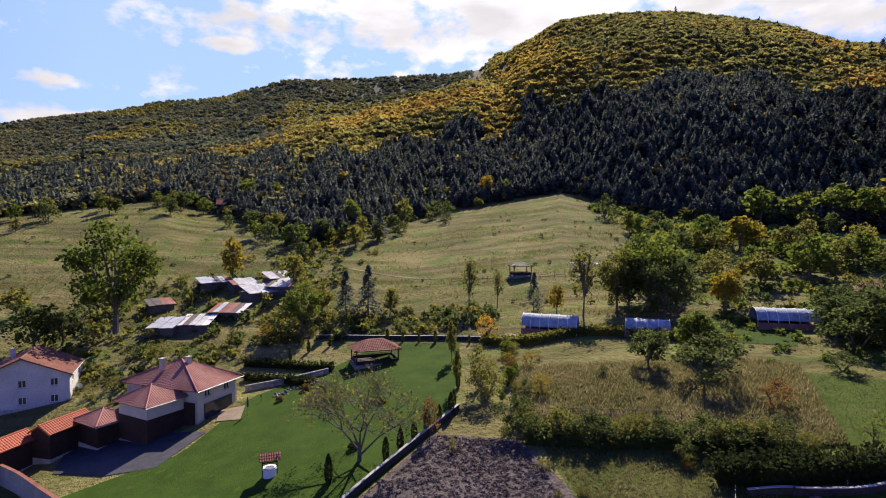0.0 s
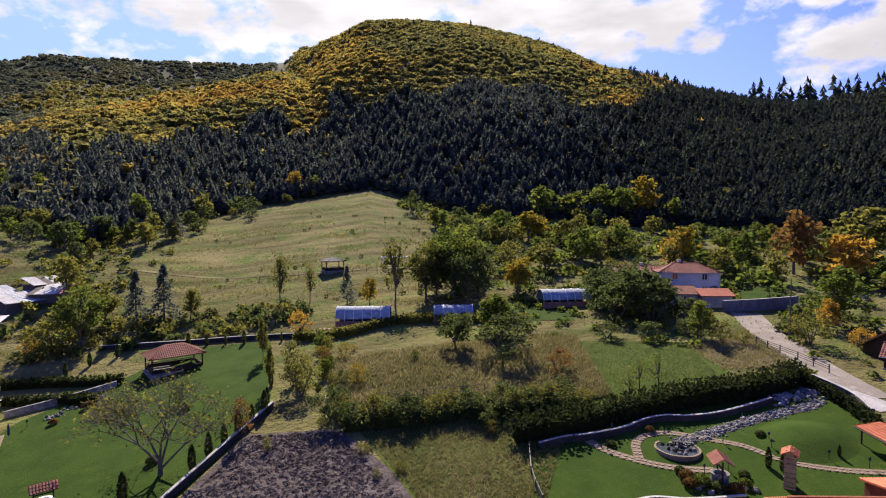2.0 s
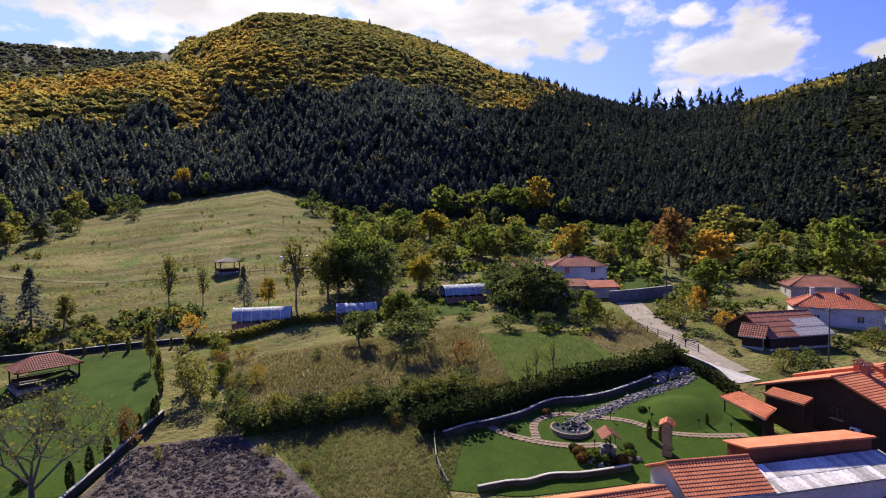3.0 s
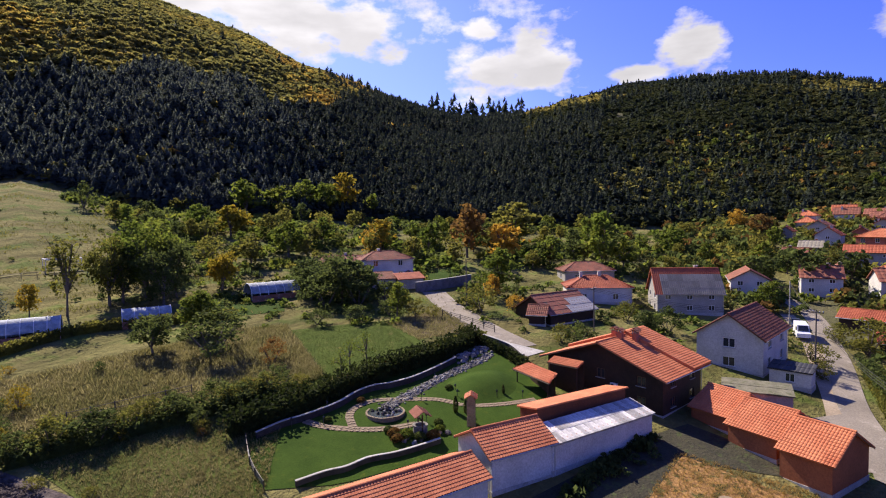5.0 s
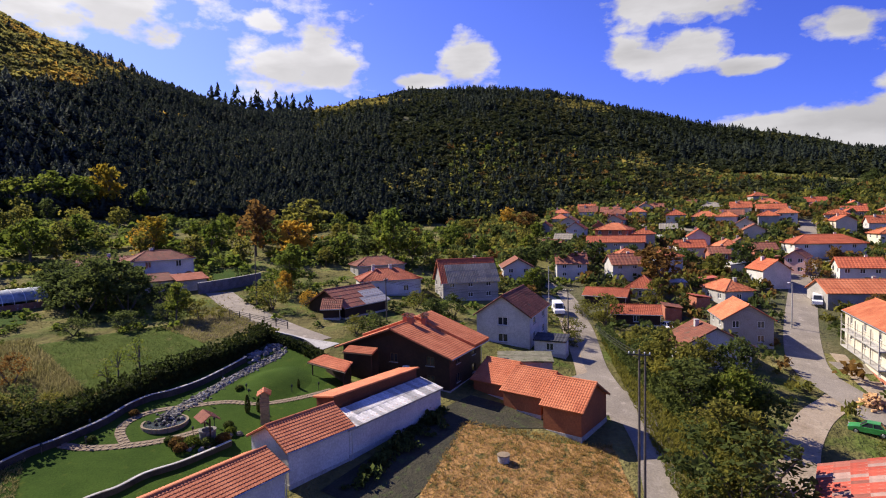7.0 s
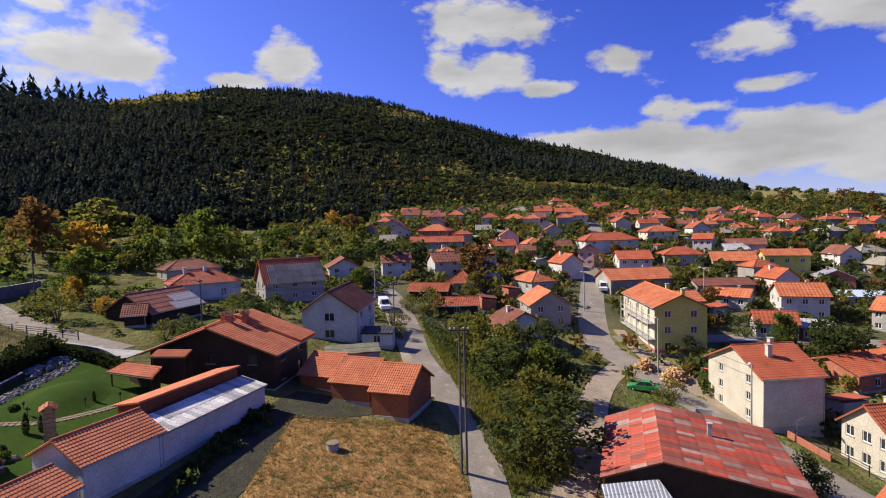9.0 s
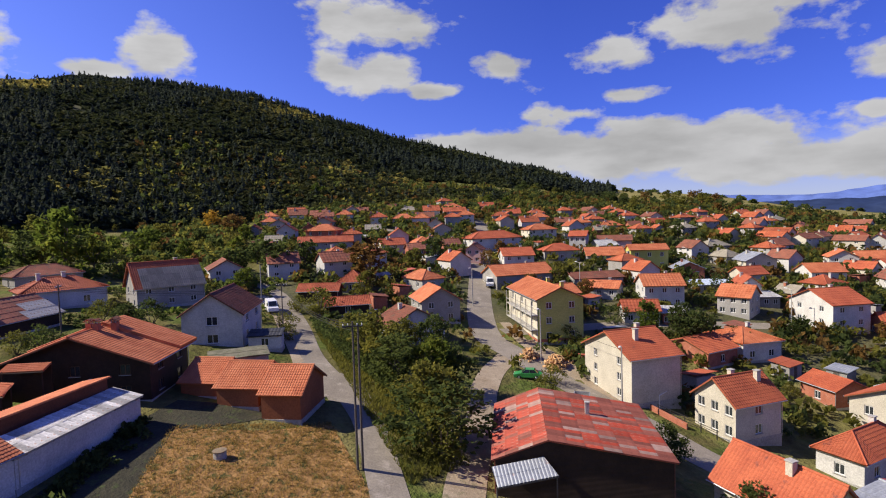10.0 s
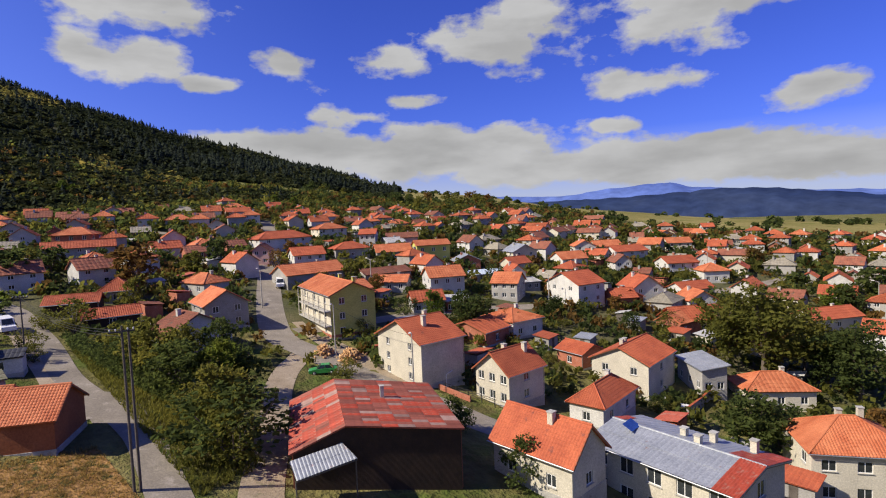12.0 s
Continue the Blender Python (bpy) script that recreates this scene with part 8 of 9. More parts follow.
def vehicle(name, x, y, heading, paint, label, category, van=False):
    """A parked car or van: shaped body, glazed cabin, wheels, lamps."""
    root = thing(name, on_ground(x, y, heading, 0.06), label, category)
    ln, wd = (5.2, 1.95) if van else (4.1, 1.62)
    side = [(-ln / 2, 0.35), (ln / 2, 0.35), (ln / 2, 1.0), (ln / 2 - 0.5, 1.2), (ln / 2 - 1.2, 2.2), (-ln / 2 + 0.1, 2.3), (-ln / 2, 1.2)] if van else [(-ln / 2, 0.3), (ln / 2, 0.3), (ln / 2 + 0.03, 0.7), (ln / 2 - 0.9, 0.88), (-ln / 2 + 0.75, 0.9), (-ln / 2 - 0.02, 0.75)]

    def hull(profile, half, inset=0.0):
        s, n = Shape(), len(profile)
        for k in (-1, 1):
            s.v += [(px, k * (half - (inset if pz > 1.0 else 0)), pz) for px, pz in profile]
        s.f += [tuple(range(n)), tuple(reversed(range(n, 2 * n)))]
        s.f += [((i + 1) % n, i, n + i, n + (i + 1) % n) for i in range(n)]
        return s

    part("body", hull(side, wd / 2, 0.12), paint, root)
    if van:
        part("windscreen", Shape().face((ln / 2 - 0.56, -0.75, 1.3), (ln / 2 - 0.56, 0.75, 1.3), (ln / 2 - 1.13, 0.68, 2.1), (ln / 2 - 1.13, -0.68, 2.1)), glass, root, "", pose(0.04, 0, 0.03))
        for k in (-1, 1):
            part("side_window", Shape().box((0.6, k * 0.94 - 0.02, 1.3), (1.5, k * 0.94 + 0.02, 1.9)), glass, root)
    else:
        part("cabin", hull([(-1.45, 0.88), (0.95, 0.88), (0.3, 1.38), (-0.95, 1.4)], 0.68, 0.1), glass, root, "dark glazed cabin")
        part("roof_panel", Shape().box((-0.95, -0.6, 1.385), (0.3, 0.6, 1.43)), paint, root)
        for px, pz, qx, qz in ((-1.45, 0.88, -0.95, 1.4), (0.95, 0.88, 0.3, 1.4), (-0.3, 0.88, -0.3, 1.4)):
            for k in (-1, 1):
                part("pillar", Shape().beam((px, k * 0.66, pz), (qx, k * 0.6, qz), 0.07, 0.07), paint, root)
    for px in (-ln * 0.31, ln * 0.31):
        for k in (-1, 1):
            w = part("wheel", Shape().tube((px, k * wd / 2 - 0.1 * k, 0.3), (px, k * wd / 2 + 0.03 * k, 0.3), 0.31, 0.31, 16), rubber, root)
            part("rim", Shape().tube((px, k * wd / 2 + 0.02 * k, 0.3), (px, k * wd / 2 + 0.045 * k, 0.3), 0.18, 0.16, 12), galvanised, w)
    for k in (-1, 1):
        part("headlight", Shape().box((ln / 2 - 0.02, k * wd * 0.36 - 0.13, 0.6), (ln / 2 + 0.04, k * wd * 0.36 + 0.13, 0.75)), plastic_white, root)
        part("tail_light", Shape().box((-ln / 2 - 0.03, k * wd * 0.4 - 0.08, 0.62), (-ln / 2 + 0.02, k * wd * 0.4 + 0.08, 0.8)), tile_red, root)
    return root


vehicle("car", 73.5, -28.2, 68, car_green, "bright green old saloon car parked on the verge", "car")
vehicle("van", 106.8, 12.0, 195, car_white, "white delivery van parked in the lane", "van", True)
vehicle("car", 112.5, 13.6, 195, car_dark, "dark blue car parked behind the van", "car")
vehicle("van", 133, -39, 165, car_white, "white van parked along the street", "van", True)
vehicle("car", 106, -8, 20, car_white, "pale car parked beside a shed", "car")


def trailer(x, y, heading):
    root = thing("trailer", on_ground(x, y, heading, 0.06), "open grey farm trailer standing by the street", "trailer")
    part("bed", Shape().box((-2.1, -1.0, 0.8), (2.1, 1.0, 0.92)), grey_wood, root)
    for a, b in (((-2.1, -1.0), (2.1, -0.94)), ((-2.1, 0.94), (2.1, 1.0)), ((-2.1, -0.94), (-2.04, 0.94)), ((2.04, -0.94), (2.1, 0.94))):
        part("side_board", Shape().box((*a, 0.92), (*b, 1.5)), galvanised, root)
    for px in (-1.3, 1.3):
        for k in (-1, 1):
            part("wheel", Shape().tube((px, k * 0.9, 0.42), (px, k * 1.1, 0.42), 0.42, 0.42, 16), rubber, root)


trailer(62.5, -31.6, -28)


def polytunnel(x, y, heading, length, wide, h, label):
    """Hoops, a ridge rail, film and end frames; a few pale panels inside show through the open end."""
    root = thing("polytunnel", on_ground(x, y, heading), label, "greenhouse", "polytunnels")
    n, half = 10, length / 2
    arc = [(-math.cos(math.pi * i / n) * wide / 2, math.sin(math.pi * i / n) ** 0.8 * h) for i in range(n + 1)]
    s = Shape()
    cols = max(4, int(length / 1.5))
    for j in range(cols + 1):
        for py, pz in arc:
            s.v.append((-half + length * j / cols, py, pz + 0.03 * math.sin(j * 2.1)))
    for j in range(cols):
        for i in range(n):
            if 1 <= i:
                a = j * (n + 1) + i
                s.f.append((a, a + n + 1, a + n + 2, a + 1))
    part("film", s, film, root, "", None, True)
    for j in range(cols + 1):
        px = -half + length * j / cols
        part("hoop", Shape().pipe([(px, y0, z0 + 0.03) for y0, z0 in arc], 0.055), plastic_white, root)
    part("bed", Shape().box((-half + 0.2, -wide / 2 + 0.3, -0.8), (half - 0.2, wide / 2 - 0.3, 0.3)), tilled, root)
    part("base_board", Shape().box((-half, -wide / 2 - 0.05, -0.8), (half, -wide / 2 + 0.03, 0.8)), surface("faded_red_board", (0.25, 0.10, 0.07), (0.36, 0.18, 0.13), 0.6, 0.9, 0.3, 6, accent=(0.5, 0.48, 0.45), accent_at=0.6), root, "faded red boards along the base")


polytunnel(19.3, 98, -19, 9.6, 4.5, 3.2, "pale blue polytunnel with a red base board")
polytunnel(34.8, 93, -19, 7.0, 4.2, 2.6, "small pale polytunnel beside a hedge")
polytunnel(58, 93, -12, 9.5, 5.0, 3.0, "torn white polytunnel with bare hoops")
solid("rubble_heap", Shape().turned([(2.4, -0.3), (1.9, 0.3), (1.1, 0.55), (0.2, 0.7)], 14), pale_stone, "heap of pale rubble beside the polytunnel", "rubble", on_ground(12, 97))


def shack(x, y, heading, w, d, h, roof_mat, label):
    """A lean-to of boards under loose roofing sheets."""
    root = thing("shack", on_ground(x, y, heading + 24 * math.sin(x * 3.1)), label, "shack", "old livestock shacks")
    r = random.Random(int(x * 10))
    h, d = h * 0.55, d * 1.35
    part("wall", Shape().box((-w / 2, -d / 2, -1.2), (w / 2, d / 2, h)), grey_wood, root)
    n = max(2, int(w / 1.1))
    for i in range(n):
        x0 = -w / 2 - 0.3 + (w + 0.6) * i / n
        lift = r.uniform(0, 0.12)
        s = Shape()
        a = [(x0, -d / 2 - 0.5, h + 0.02 + lift), (x0 + (w + 0.6) / n * 1.04, -d / 2 - 0.5, h + 0.06 + lift), (x0 + (w + 0.6) / n * 1.04, d / 2 + 0.4, h + d * 0.24 + 0.06 + lift + r.uniform(-0.1, 0.16)), (x0, d / 2 + 0.4, h + d * 0.24 + lift)]
        tile_slope(s, a[0], a[1], a[2], a[3], 0.25, 3, 0.02, 0.03)
        part("roof_sheet", s, roof_mat if r.random() < 0.45 else r.choice((sheet_mixed, sheet_grey, patch_rust, tile_grey, grey_wood, sheet_grey)), root)


for row in ((-57, 113, 16, 5, 4, 1.9, sheet_grey, "low shack under bluish grey roofing sheets"), (-51.5, 115, 16, 6, 4, 1.8, sheet_worn, "low shack under pale white roofing sheets"),
            (-47, 121, 20, 7, 4, 1.8, tile_old, "long shack with brown tiles and sheets"), (-44, 131, 18, 6.5, 4.5, 2.0, sheet_worn, "old livestock shack with white sheets"),
            (-39, 134, 18, 6, 4.5, 2.1, sheet_worn, "tumbledown shack under broken sheets"), (-50, 137, 20, 6, 3.5, 1.9, sheet_grey, "sagging shack under grey sheets"),
            (-58, 139, 22, 7, 3.5, 1.9, sheet_grey, "dark open shack with a sagging roof"), (-42, 140, 15, 6, 4, 2, sheet_worn, "shack roofed with weathered sheets"), (-64, 124, 30, 5, 3, 1.8, grey_wood, "grey wooden animal pen")):
    shack(*row)
house("cabin", -88, 226, 15, 8, 5.5, 2.6, 2.0, wall=dark_wood, roof=tile_old, floors=1, label="lonely dark wooden cabin at the meadow's edge", category="cabin", counts=(1, 0, 0, 0), chimneys=(), gutters=False)

tank = thing("water_tank", on_ground(46, 9.3, 0, 0, 0.78), "pale concrete well ring with a round lid on the straw lot", "tank")
part("ring", Shape().turned([(0.7, -0.3), (0.7, 0.8), (0.62, 0.8)], 18), concrete, tank)
part("lid", Shape().turned([(0.78, 0.8), (0.78, 0.9), (0.1, 0.95)], 18), pale_stone, tank)


def log_heap(x, y, heading, count, wide, label):
    root = thing("log_heap", on_ground(x, y, heading, 0, 1.45), label, "firewood")
    fresh = cached("fresh_wood", lambda: surface("fresh_split_wood", (0.46, 0.26, 0.11), (0.64, 0.40, 0.20), 2, 0.9, 0.3, 8, per_object=0.2))
    r = random.Random(count)
    log = Shape().tube((-0.22, 0, 0), (0.22, 0, 0), 0.11, 0.1, 7).mesh("log", fresh)
    for i in range(count):
        u, v = r.gauss(0, wide * 0.4), r.gauss(0, wide * 0.25)
        top = max(0.05, 1.3 * math.exp(-(u / wide) ** 2 * 2 - (v / wide) ** 2 * 4))
        part("log", log, fresh, root, "", pose(u, v, r.uniform(0, top), r.uniform(-40, 40), r.uniform(-40, 40), r.uniform(0, 360)))


log_heap(80.2, -35.2, -40, 170, 2.4, "heap of freshly split firewood beside the street")
log_heap(83.6, -31.8, -40, 110, 1.8, "smaller heap of firewood on the verge")


def dish(parent_label, x, y, z, heading):
    root = thing("satellite_dish", pose(x, y, z, 0, 0, heading), parent_label, "satellite dish", "satellite dishes")
    part("bowl", Shape().turned([(0.05, 0.0), (0.3, 0.06), (0.45, 0.14), (0.46, 0.15), (0.3, 0.08), (0.04, 0.03)], 18), plastic_white, root, "", pose(0, 0, 0, 65, 0, 0))
    part("bracket", Shape().tube((0, 0, 0), (0, 0.3, -0.4), 0.03, 0.03, 6), galvanised, root)
    part("feed_arm", Shape().tube((0, -0.05, -0.2), (0, -0.5, 0.05), 0.015, 0.015, 5), galvanised, root)


dish("round white satellite dish behind the villa", -60, 90, ground(-60, 90) + 1.4, 200)
dish("white satellite dish on a bungalow roof", 57, -73, ground(57, -73) + 4.8, 140)

# Details of single houses.
terrace = loft("villa_terrace", [(-31, 74.5), (-27.5, 74)], [(-32, 78.5), (-28.6, 79)], pale_stone, "white paved terrace beside the villa", "terrace", 4, 0.12)
umbrella = thing("garden_umbrella", on_ground(-27, 75.5), "closed dark garden umbrella on the terrace", "umbrella")
part("pole", Shape().tube((0, 0, 0), (0, 0, 2.6), 0.03, 0.03, 8), galvanised, umbrella)
part("canopy", Shape().turned([(0.05, 1.1), (0.14, 1.3), (0.12, 2.2), (0.02, 2.6)], 10), car_dark, umbrella)


def canopy(x, y, z, edge_low, edge_high, label):
    """A sheet canopy on two posts that leans on a wall. The edges run from end to end, in metres from its foot."""
    root = thing("canopy", pose(x, y, z), label, "canopy")
    (a, b), (d, c) = edge_low, edge_high
    part("roof_sheet", tile_slope(Shape(), a, b, c, d, 0.3, 3.0, 0.02, 0.04), sheet_grey, root)
    for p, q in ((a, d), (b, c)):
        x0, y0, top = p[0] + (q[0] - p[0]) * 0.12, p[1] + (q[1] - p[1]) * 0.12, p[2] - 0.06
        part("post", Shape().box((x0 - 0.05, y0 - 0.05, -1.0), (x0 + 0.05, y0 + 0.05, top)), grey_wood, root)
    part("rafter", Shape().beam((a[0], a[1], a[2] - 0.1), (b[0], b[1], b[2] - 0.1), 0.07, 0.1), grey_wood, root)


canopy(39.4, -15.8, -2.6, ((-0.9, 2.4, 2.1), (-1.5, -2.6, 2.8)), ((0.9, 2.4, 3.0), (0.3, -2.0, 3.7)), "grey corrugated canopy against the barn")


def balconies(root, length, depth, levels):
    """Concrete balconies with rails along the front of a house."""
    for z in levels:
        b = part("balcony", Shape().box((-length / 2 + 2.5, -depth / 2 - 1.3, z - 0.15), (length / 2 + 0.3, -depth / 2 - 0.02, z)), concrete, root)
        part("balcony_rail", Shape().box((-length / 2 + 2.5, -depth / 2 - 1.32, z + 0.85), (length / 2 + 0.3, -depth / 2 - 1.26, z + 0.93)), concrete, b)
        for i in range(6):
            x = -length / 2 + 2.6 + (length - 2.4) * i / 5
            part("balcony_post", Shape().box((x - 0.09, -depth / 2 - 1.3, z), (x + 0.09, -depth / 2 - 1.16, z + 2.5)), plaster_cream, b)


balconies(yellow_house, YELLOW[0], YELLOW[1], (2.7, 5.4))
part("brick_storey", Shape().box((-YELLOW[0] / 2 - 0.03, -YELLOW[1] / 2 - 0.03, 0.3), (YELLOW[0] / 2 + 0.03, YELLOW[1] / 2 + 0.03, 0.9)), brick, yellow_house, "unplastered brick base")


def wall_unit(root, x, y, z, heading):
    u = part("air_conditioner", Shape().box((-0.42, -0.3, 0), (0.42, 0, 0.58)), plastic_white, root, "white air-conditioning unit", pose(x, y, z, 0, 0, heading))
    part("fan_grille", Shape().tube((-0.12, -0.32, 0.29), (-0.12, -0.29, 0.29), 0.22, 0.22, 16), iron, u)


# Its further half carries a raised second layer of roof.
for sy in (-1, 1):
    x0, x1, y0, y1, z0, z1 = 0.9, WOODEN[0] / 2 + 0.85, WOODEN[1] / 2 + 0.9, 0.0, 4.5 - 0.9 * 0.36 + 0.5, 4.5 + 2.75 + 0.5
    a, b = ((x0, -y0, z0), (x1, -y0, z0)) if sy < 0 else ((x1, y0, z0), (x0, y0, z0))
    c, d = ((x1, y1, z1), (x0, y1, z1)) if sy < 0 else ((x0, y1, z1), (x1, y1, z1))
    part("upper_roof_slope", tile_slope(Shape(), a, b, c, d, 0.28, 0.36, thick=0.42), tile_orange, wooden_house)
for k in (-0.12, 0.28):
    wall_unit(wooden_house, -WOODEN[0] / 2 - 0.02, k * WOODEN[1], 2.2, 270)


def barn(x, y, z, heading, length, depth, eave, rise, ridge):
    """A wide barn with its ridge off the middle; every roofing sheet is a piece of its own."""
    root = thing("barn", pose(x, y, z, 0, 0, heading), "wide dark barn under patched rusty red sheets", "barn")
    PLOTS.append((x, y, 9))
    hx, hy, over = length / 2, depth / 2, 0.3
    for sx in (-1, 1):
        part("end_wall", Shape().mesh_prism([(-hy, -2.5), (hy, -2.5), (hy, eave), (ridge, eave + rise), (-hy, eave)], sx * hx - 0.12, sx * hx + 0.12), dark_wood, root)
    for sy in (-1, 1):
        part("side_wall", Shape().box((-hx + 0.125, sy * hy - 0.12, -2.5), (hx - 0.125, sy * hy + 0.12, eave - 0.06)), brick, root)
    r, meshes = random.Random(77), {}
    for sy in (-1, 1):
        run = abs(ridge - sy * hy)
        slope = rise / run
        y0, z0 = sy * (hy + over), eave - over * slope
        deep, tilt = math.hypot(run + over, rise + over * slope), math.degrees(math.atan(slope))
        part("roof_slope", tile_slope(Shape(), (hx + over, y0, z0) if sy > 0 else (-hx - over, y0, z0), (-hx - over, y0, z0) if sy > 0 else (hx + over, y0, z0),
                                      (-hx - over, ridge, eave + rise) if sy > 0 else (hx + over, ridge, eave + rise), (hx + over, ridge, eave + rise) if sy > 0 else (-hx - over, ridge, eave + rise), 0.5, 2.0, 0.02, 0.06), sheet_rusty, root)
        cols, rows = 22, max(2, round(deep / 1.45))
        wide, tall = (length + 2 * over) / cols, deep / rows
        for i in range(cols):
            for j in range(rows):
                k = 0.75 * r.random() + 0.25 + 0.35 * noise.noise(Vector((i * 0.45, j * 0.8, 3.3 + sy)))
                m = (patch_red if k < 0.72 else patch_rust if k < 0.93 else patch_grey) if sy < 0 else (patch_rust if k < 0.66 else patch_red if k < 0.92 else patch_grey)
                if (m.name, sy) not in meshes:
                    s = Shape()
                    for q in range(9):
                        for yy in (-0.05, tall * 1.03):
                            s.v.append((wide * (q / 8 - 0.5) * 1.03, yy, 0.06 + (0.035 if q % 2 else 0.0) + (0.02 if yy < 0 else 0.0)))
                    s.f += [(2 * q, 2 * q + 2, 2 * q + 3, 2 * q + 1) for q in range(8)]
                    meshes[m.name, sy] = s.mesh("roof_sheet", m)
                d = j * tall
                at = pose((hx + over - wide * (i + 0.5)) * sy, y0 - sy * d * math.cos(radians(tilt)), z0 + d * math.sin(radians(tilt)), 0, 0, 180 if sy > 0 else 0) @ pose(0, 0, 0, tilt + r.uniform(-0.4, 0.5), 0, r.uniform(-0.9, 0.9))
                part("roof_sheet", meshes[m.name, sy], m, root, "", at)
    chimney(root, -1.2, 1.5, eave + rise * 0.6, eave + rise + 0.45, 0.38, concrete, False)


barn(45.5, -23.0, -2.42, 163, 13.7, 14.7, 3.2, 1.7, -2.9)
patch_sheets(metal_building, *METAL, 5.6, 1.0, 0.45, 1.1, 2.6, lambda side, u, v, r: patch_red if (u > 0.86 and side < 0) or (u < 0.14 and side > 0) or r.random() < 0.05 else None)


def lean_to_sheets(root, length, depth, eave, rise, over):
    """Stained roofing sheets, each its own piece, in two overlapping rows."""
    r, n = random.Random(9), 24
    slope = rise / depth
    tilt, deep = math.degrees(math.atan(slope)), (depth + 2 * over) / math.cos(math.atan(slope))
    wide = (length + 2 * over) / n
    s = Shape()
    for k in range(9):
        for y in (-0.06, deep * 0.52):
            s.v.append((wide * (k / 8 - 0.5) * 1.02, y, 0.12 + (0.04 if k % 2 else 0.0)))
    s.f += [(2 * k, 2 * k + 2, 2 * k + 3, 2 * k + 1) for k in range(8)]
    m = s.mesh("roof_sheet", sheet_mixed)
    for i in range(n):
        for j in (0, 1):
            d = j * deep * 0.5
            at = pose(-length / 2 - over + wide * (i + 0.5), -depth / 2 - over + d * math.cos(radians(tilt)), eave - over * slope + 0.1 + d * math.sin(radians(tilt)) + 0.02 * j, tilt + r.uniform(-0.8, 0.8), 0, r.uniform(-1.2, 1.2))
            part("roof_sheet", m, sheet_mixed, root, "", at)


lean_to_sheets(lean_to, *LEAN, 2.6, 0.6, 0.2)


# Dark slabs stand in for the shade over the villa's ground floor, yard side.
wing = bpy.data.objects["villa_wing"]
part("lower_cladding", Shape().box((-2.76, -3.06, -1.5), (2.76, 3.06, 3.7)), dark_wood, wing, "dark slab for the lower storey's shade")
part("ground_floor_cladding", Shape().box((-VILLA[0] / 2 - 0.3, -VILLA[1] / 2 + 0.4, -1.5), (-VILLA[0] / 2 - 0.02, VILLA[1] / 2 + 0.2, 2.9)), dark_wood, villa_house, "dark slab for the ground floor's shade")
part("veranda_glass", Shape().box((-VILLA[0] / 2 + 1.2, -VILLA[1] / 2 - 0.2, 0.3), (VILLA[0] / 2 - 1.0, -VILLA[1] / 2 - 0.02, 2.5)), glass, villa_house, "dark veranda glazing")

# Grey lichened tiles over the lower part of one roof.
patch_sheets(grey_house, *GREY, 4.2, 4.2, 0.45, 1.3, 1.6, lambda side, u, v, r: tile_grey if v < 0.67 and u > 0.12 else None)


def garden_table(x, y):
    root = thing("garden_table", on_ground(x, y), "white round garden table in a yard", "table", "garden tables")
    part("tabletop", Shape().turned([(0.02, 0.72), (0.75, 0.72), (0.78, 0.76), (0.02, 0.77)], 18), plastic_white, root)
    part("leg", Shape().tube((0, 0, 0), (0, 0, 0.72), 0.05, 0.04, 8), plastic_white, root)


garden_table(49.1, -75.1), garden_table(46.6, -75.4)
garden_wall("tile_topped_wall", [(44.8, -73.6), (46.2, -79.4), (47.8, -85.0)], 1.5, 0.3, plaster_grey, "garden wall topped with red tiles", cap=tile_red)
garden_wall("yard_wall", [(63.8, -42.2), (61.0, -42.8), (57.8, -43.6)], 0.8, 0.2, brick, "low brick wall in front of the cream house")


def carport(x0, y0, x1, y1, h):
    """A white pipe frame over the driveway."""
    root = thing("carport_frame", pose(x0, y0, ground(x0, y0)), "white pipe frame over a driveway", "carport")
    dx, dy = x1 - x0, y1 - y0
    for k in (0, 0.5, 1):
        part("post", Shape().tube((dx * k, dy * k, -0.6), (dx * k, dy * k, h), 0.05, 0.05, 8), window_white, root)
    part("rail", Shape().tube((0, 0, h), (dx, dy, h), 0.06, 0.06, 8), window_white, root)


carport(63.6, -43.4, 67.0, -48.6, 2.2)
panel = thing("solar_panel", pose(33.6, -47.2, -2.9, 28, 0, -75), "blue solar panel on the grey metal roof", "solar panel")
part("panel", Shape().box((-1.0, -0.6, 0.30), (1.0, 0.6, 0.35)), solar_blue, panel)
for sx in (-0.8, 0.8):
    part("stand", Shape().box((sx - 0.03, -0.5, -0.5), (sx + 0.03, -0.44, 0.296)), galvanised, panel)


def yard_shed(x, y, heading, w, d, h, wall, roof, kind, first={}):
    """A small lean-to in a yard: walls, a sheet roof and a plank door."""
    root = thing("yard_shed", on_ground(x, y, heading), f"small {kind} shed in a village yard", "shed", "yard sheds")
    part("wall", Shape().box((-w / 2, -d / 2, -1.5), (w / 2, d / 2, h)), wall, root)
    part("roof_sheet", tile_slope(Shape(), (-w / 2 - 0.3, -d / 2 - 0.3, h + 0.05), (w / 2 + 0.3, -d / 2 - 0.3, h + 0.05), (w / 2 + 0.3, d / 2 + 0.3, h + 0.55), (-w / 2 - 0.3, d / 2 + 0.3, h + 0.55), 0.5, 3.0, 0.03, 0.06), roof, root)
    part("door", Shape().box((-0.45, -d / 2 - 0.05, 0.0), (0.45, -d / 2 - 0.003, min(1.9, h - 0.15))), grey_wood, root)
    return root


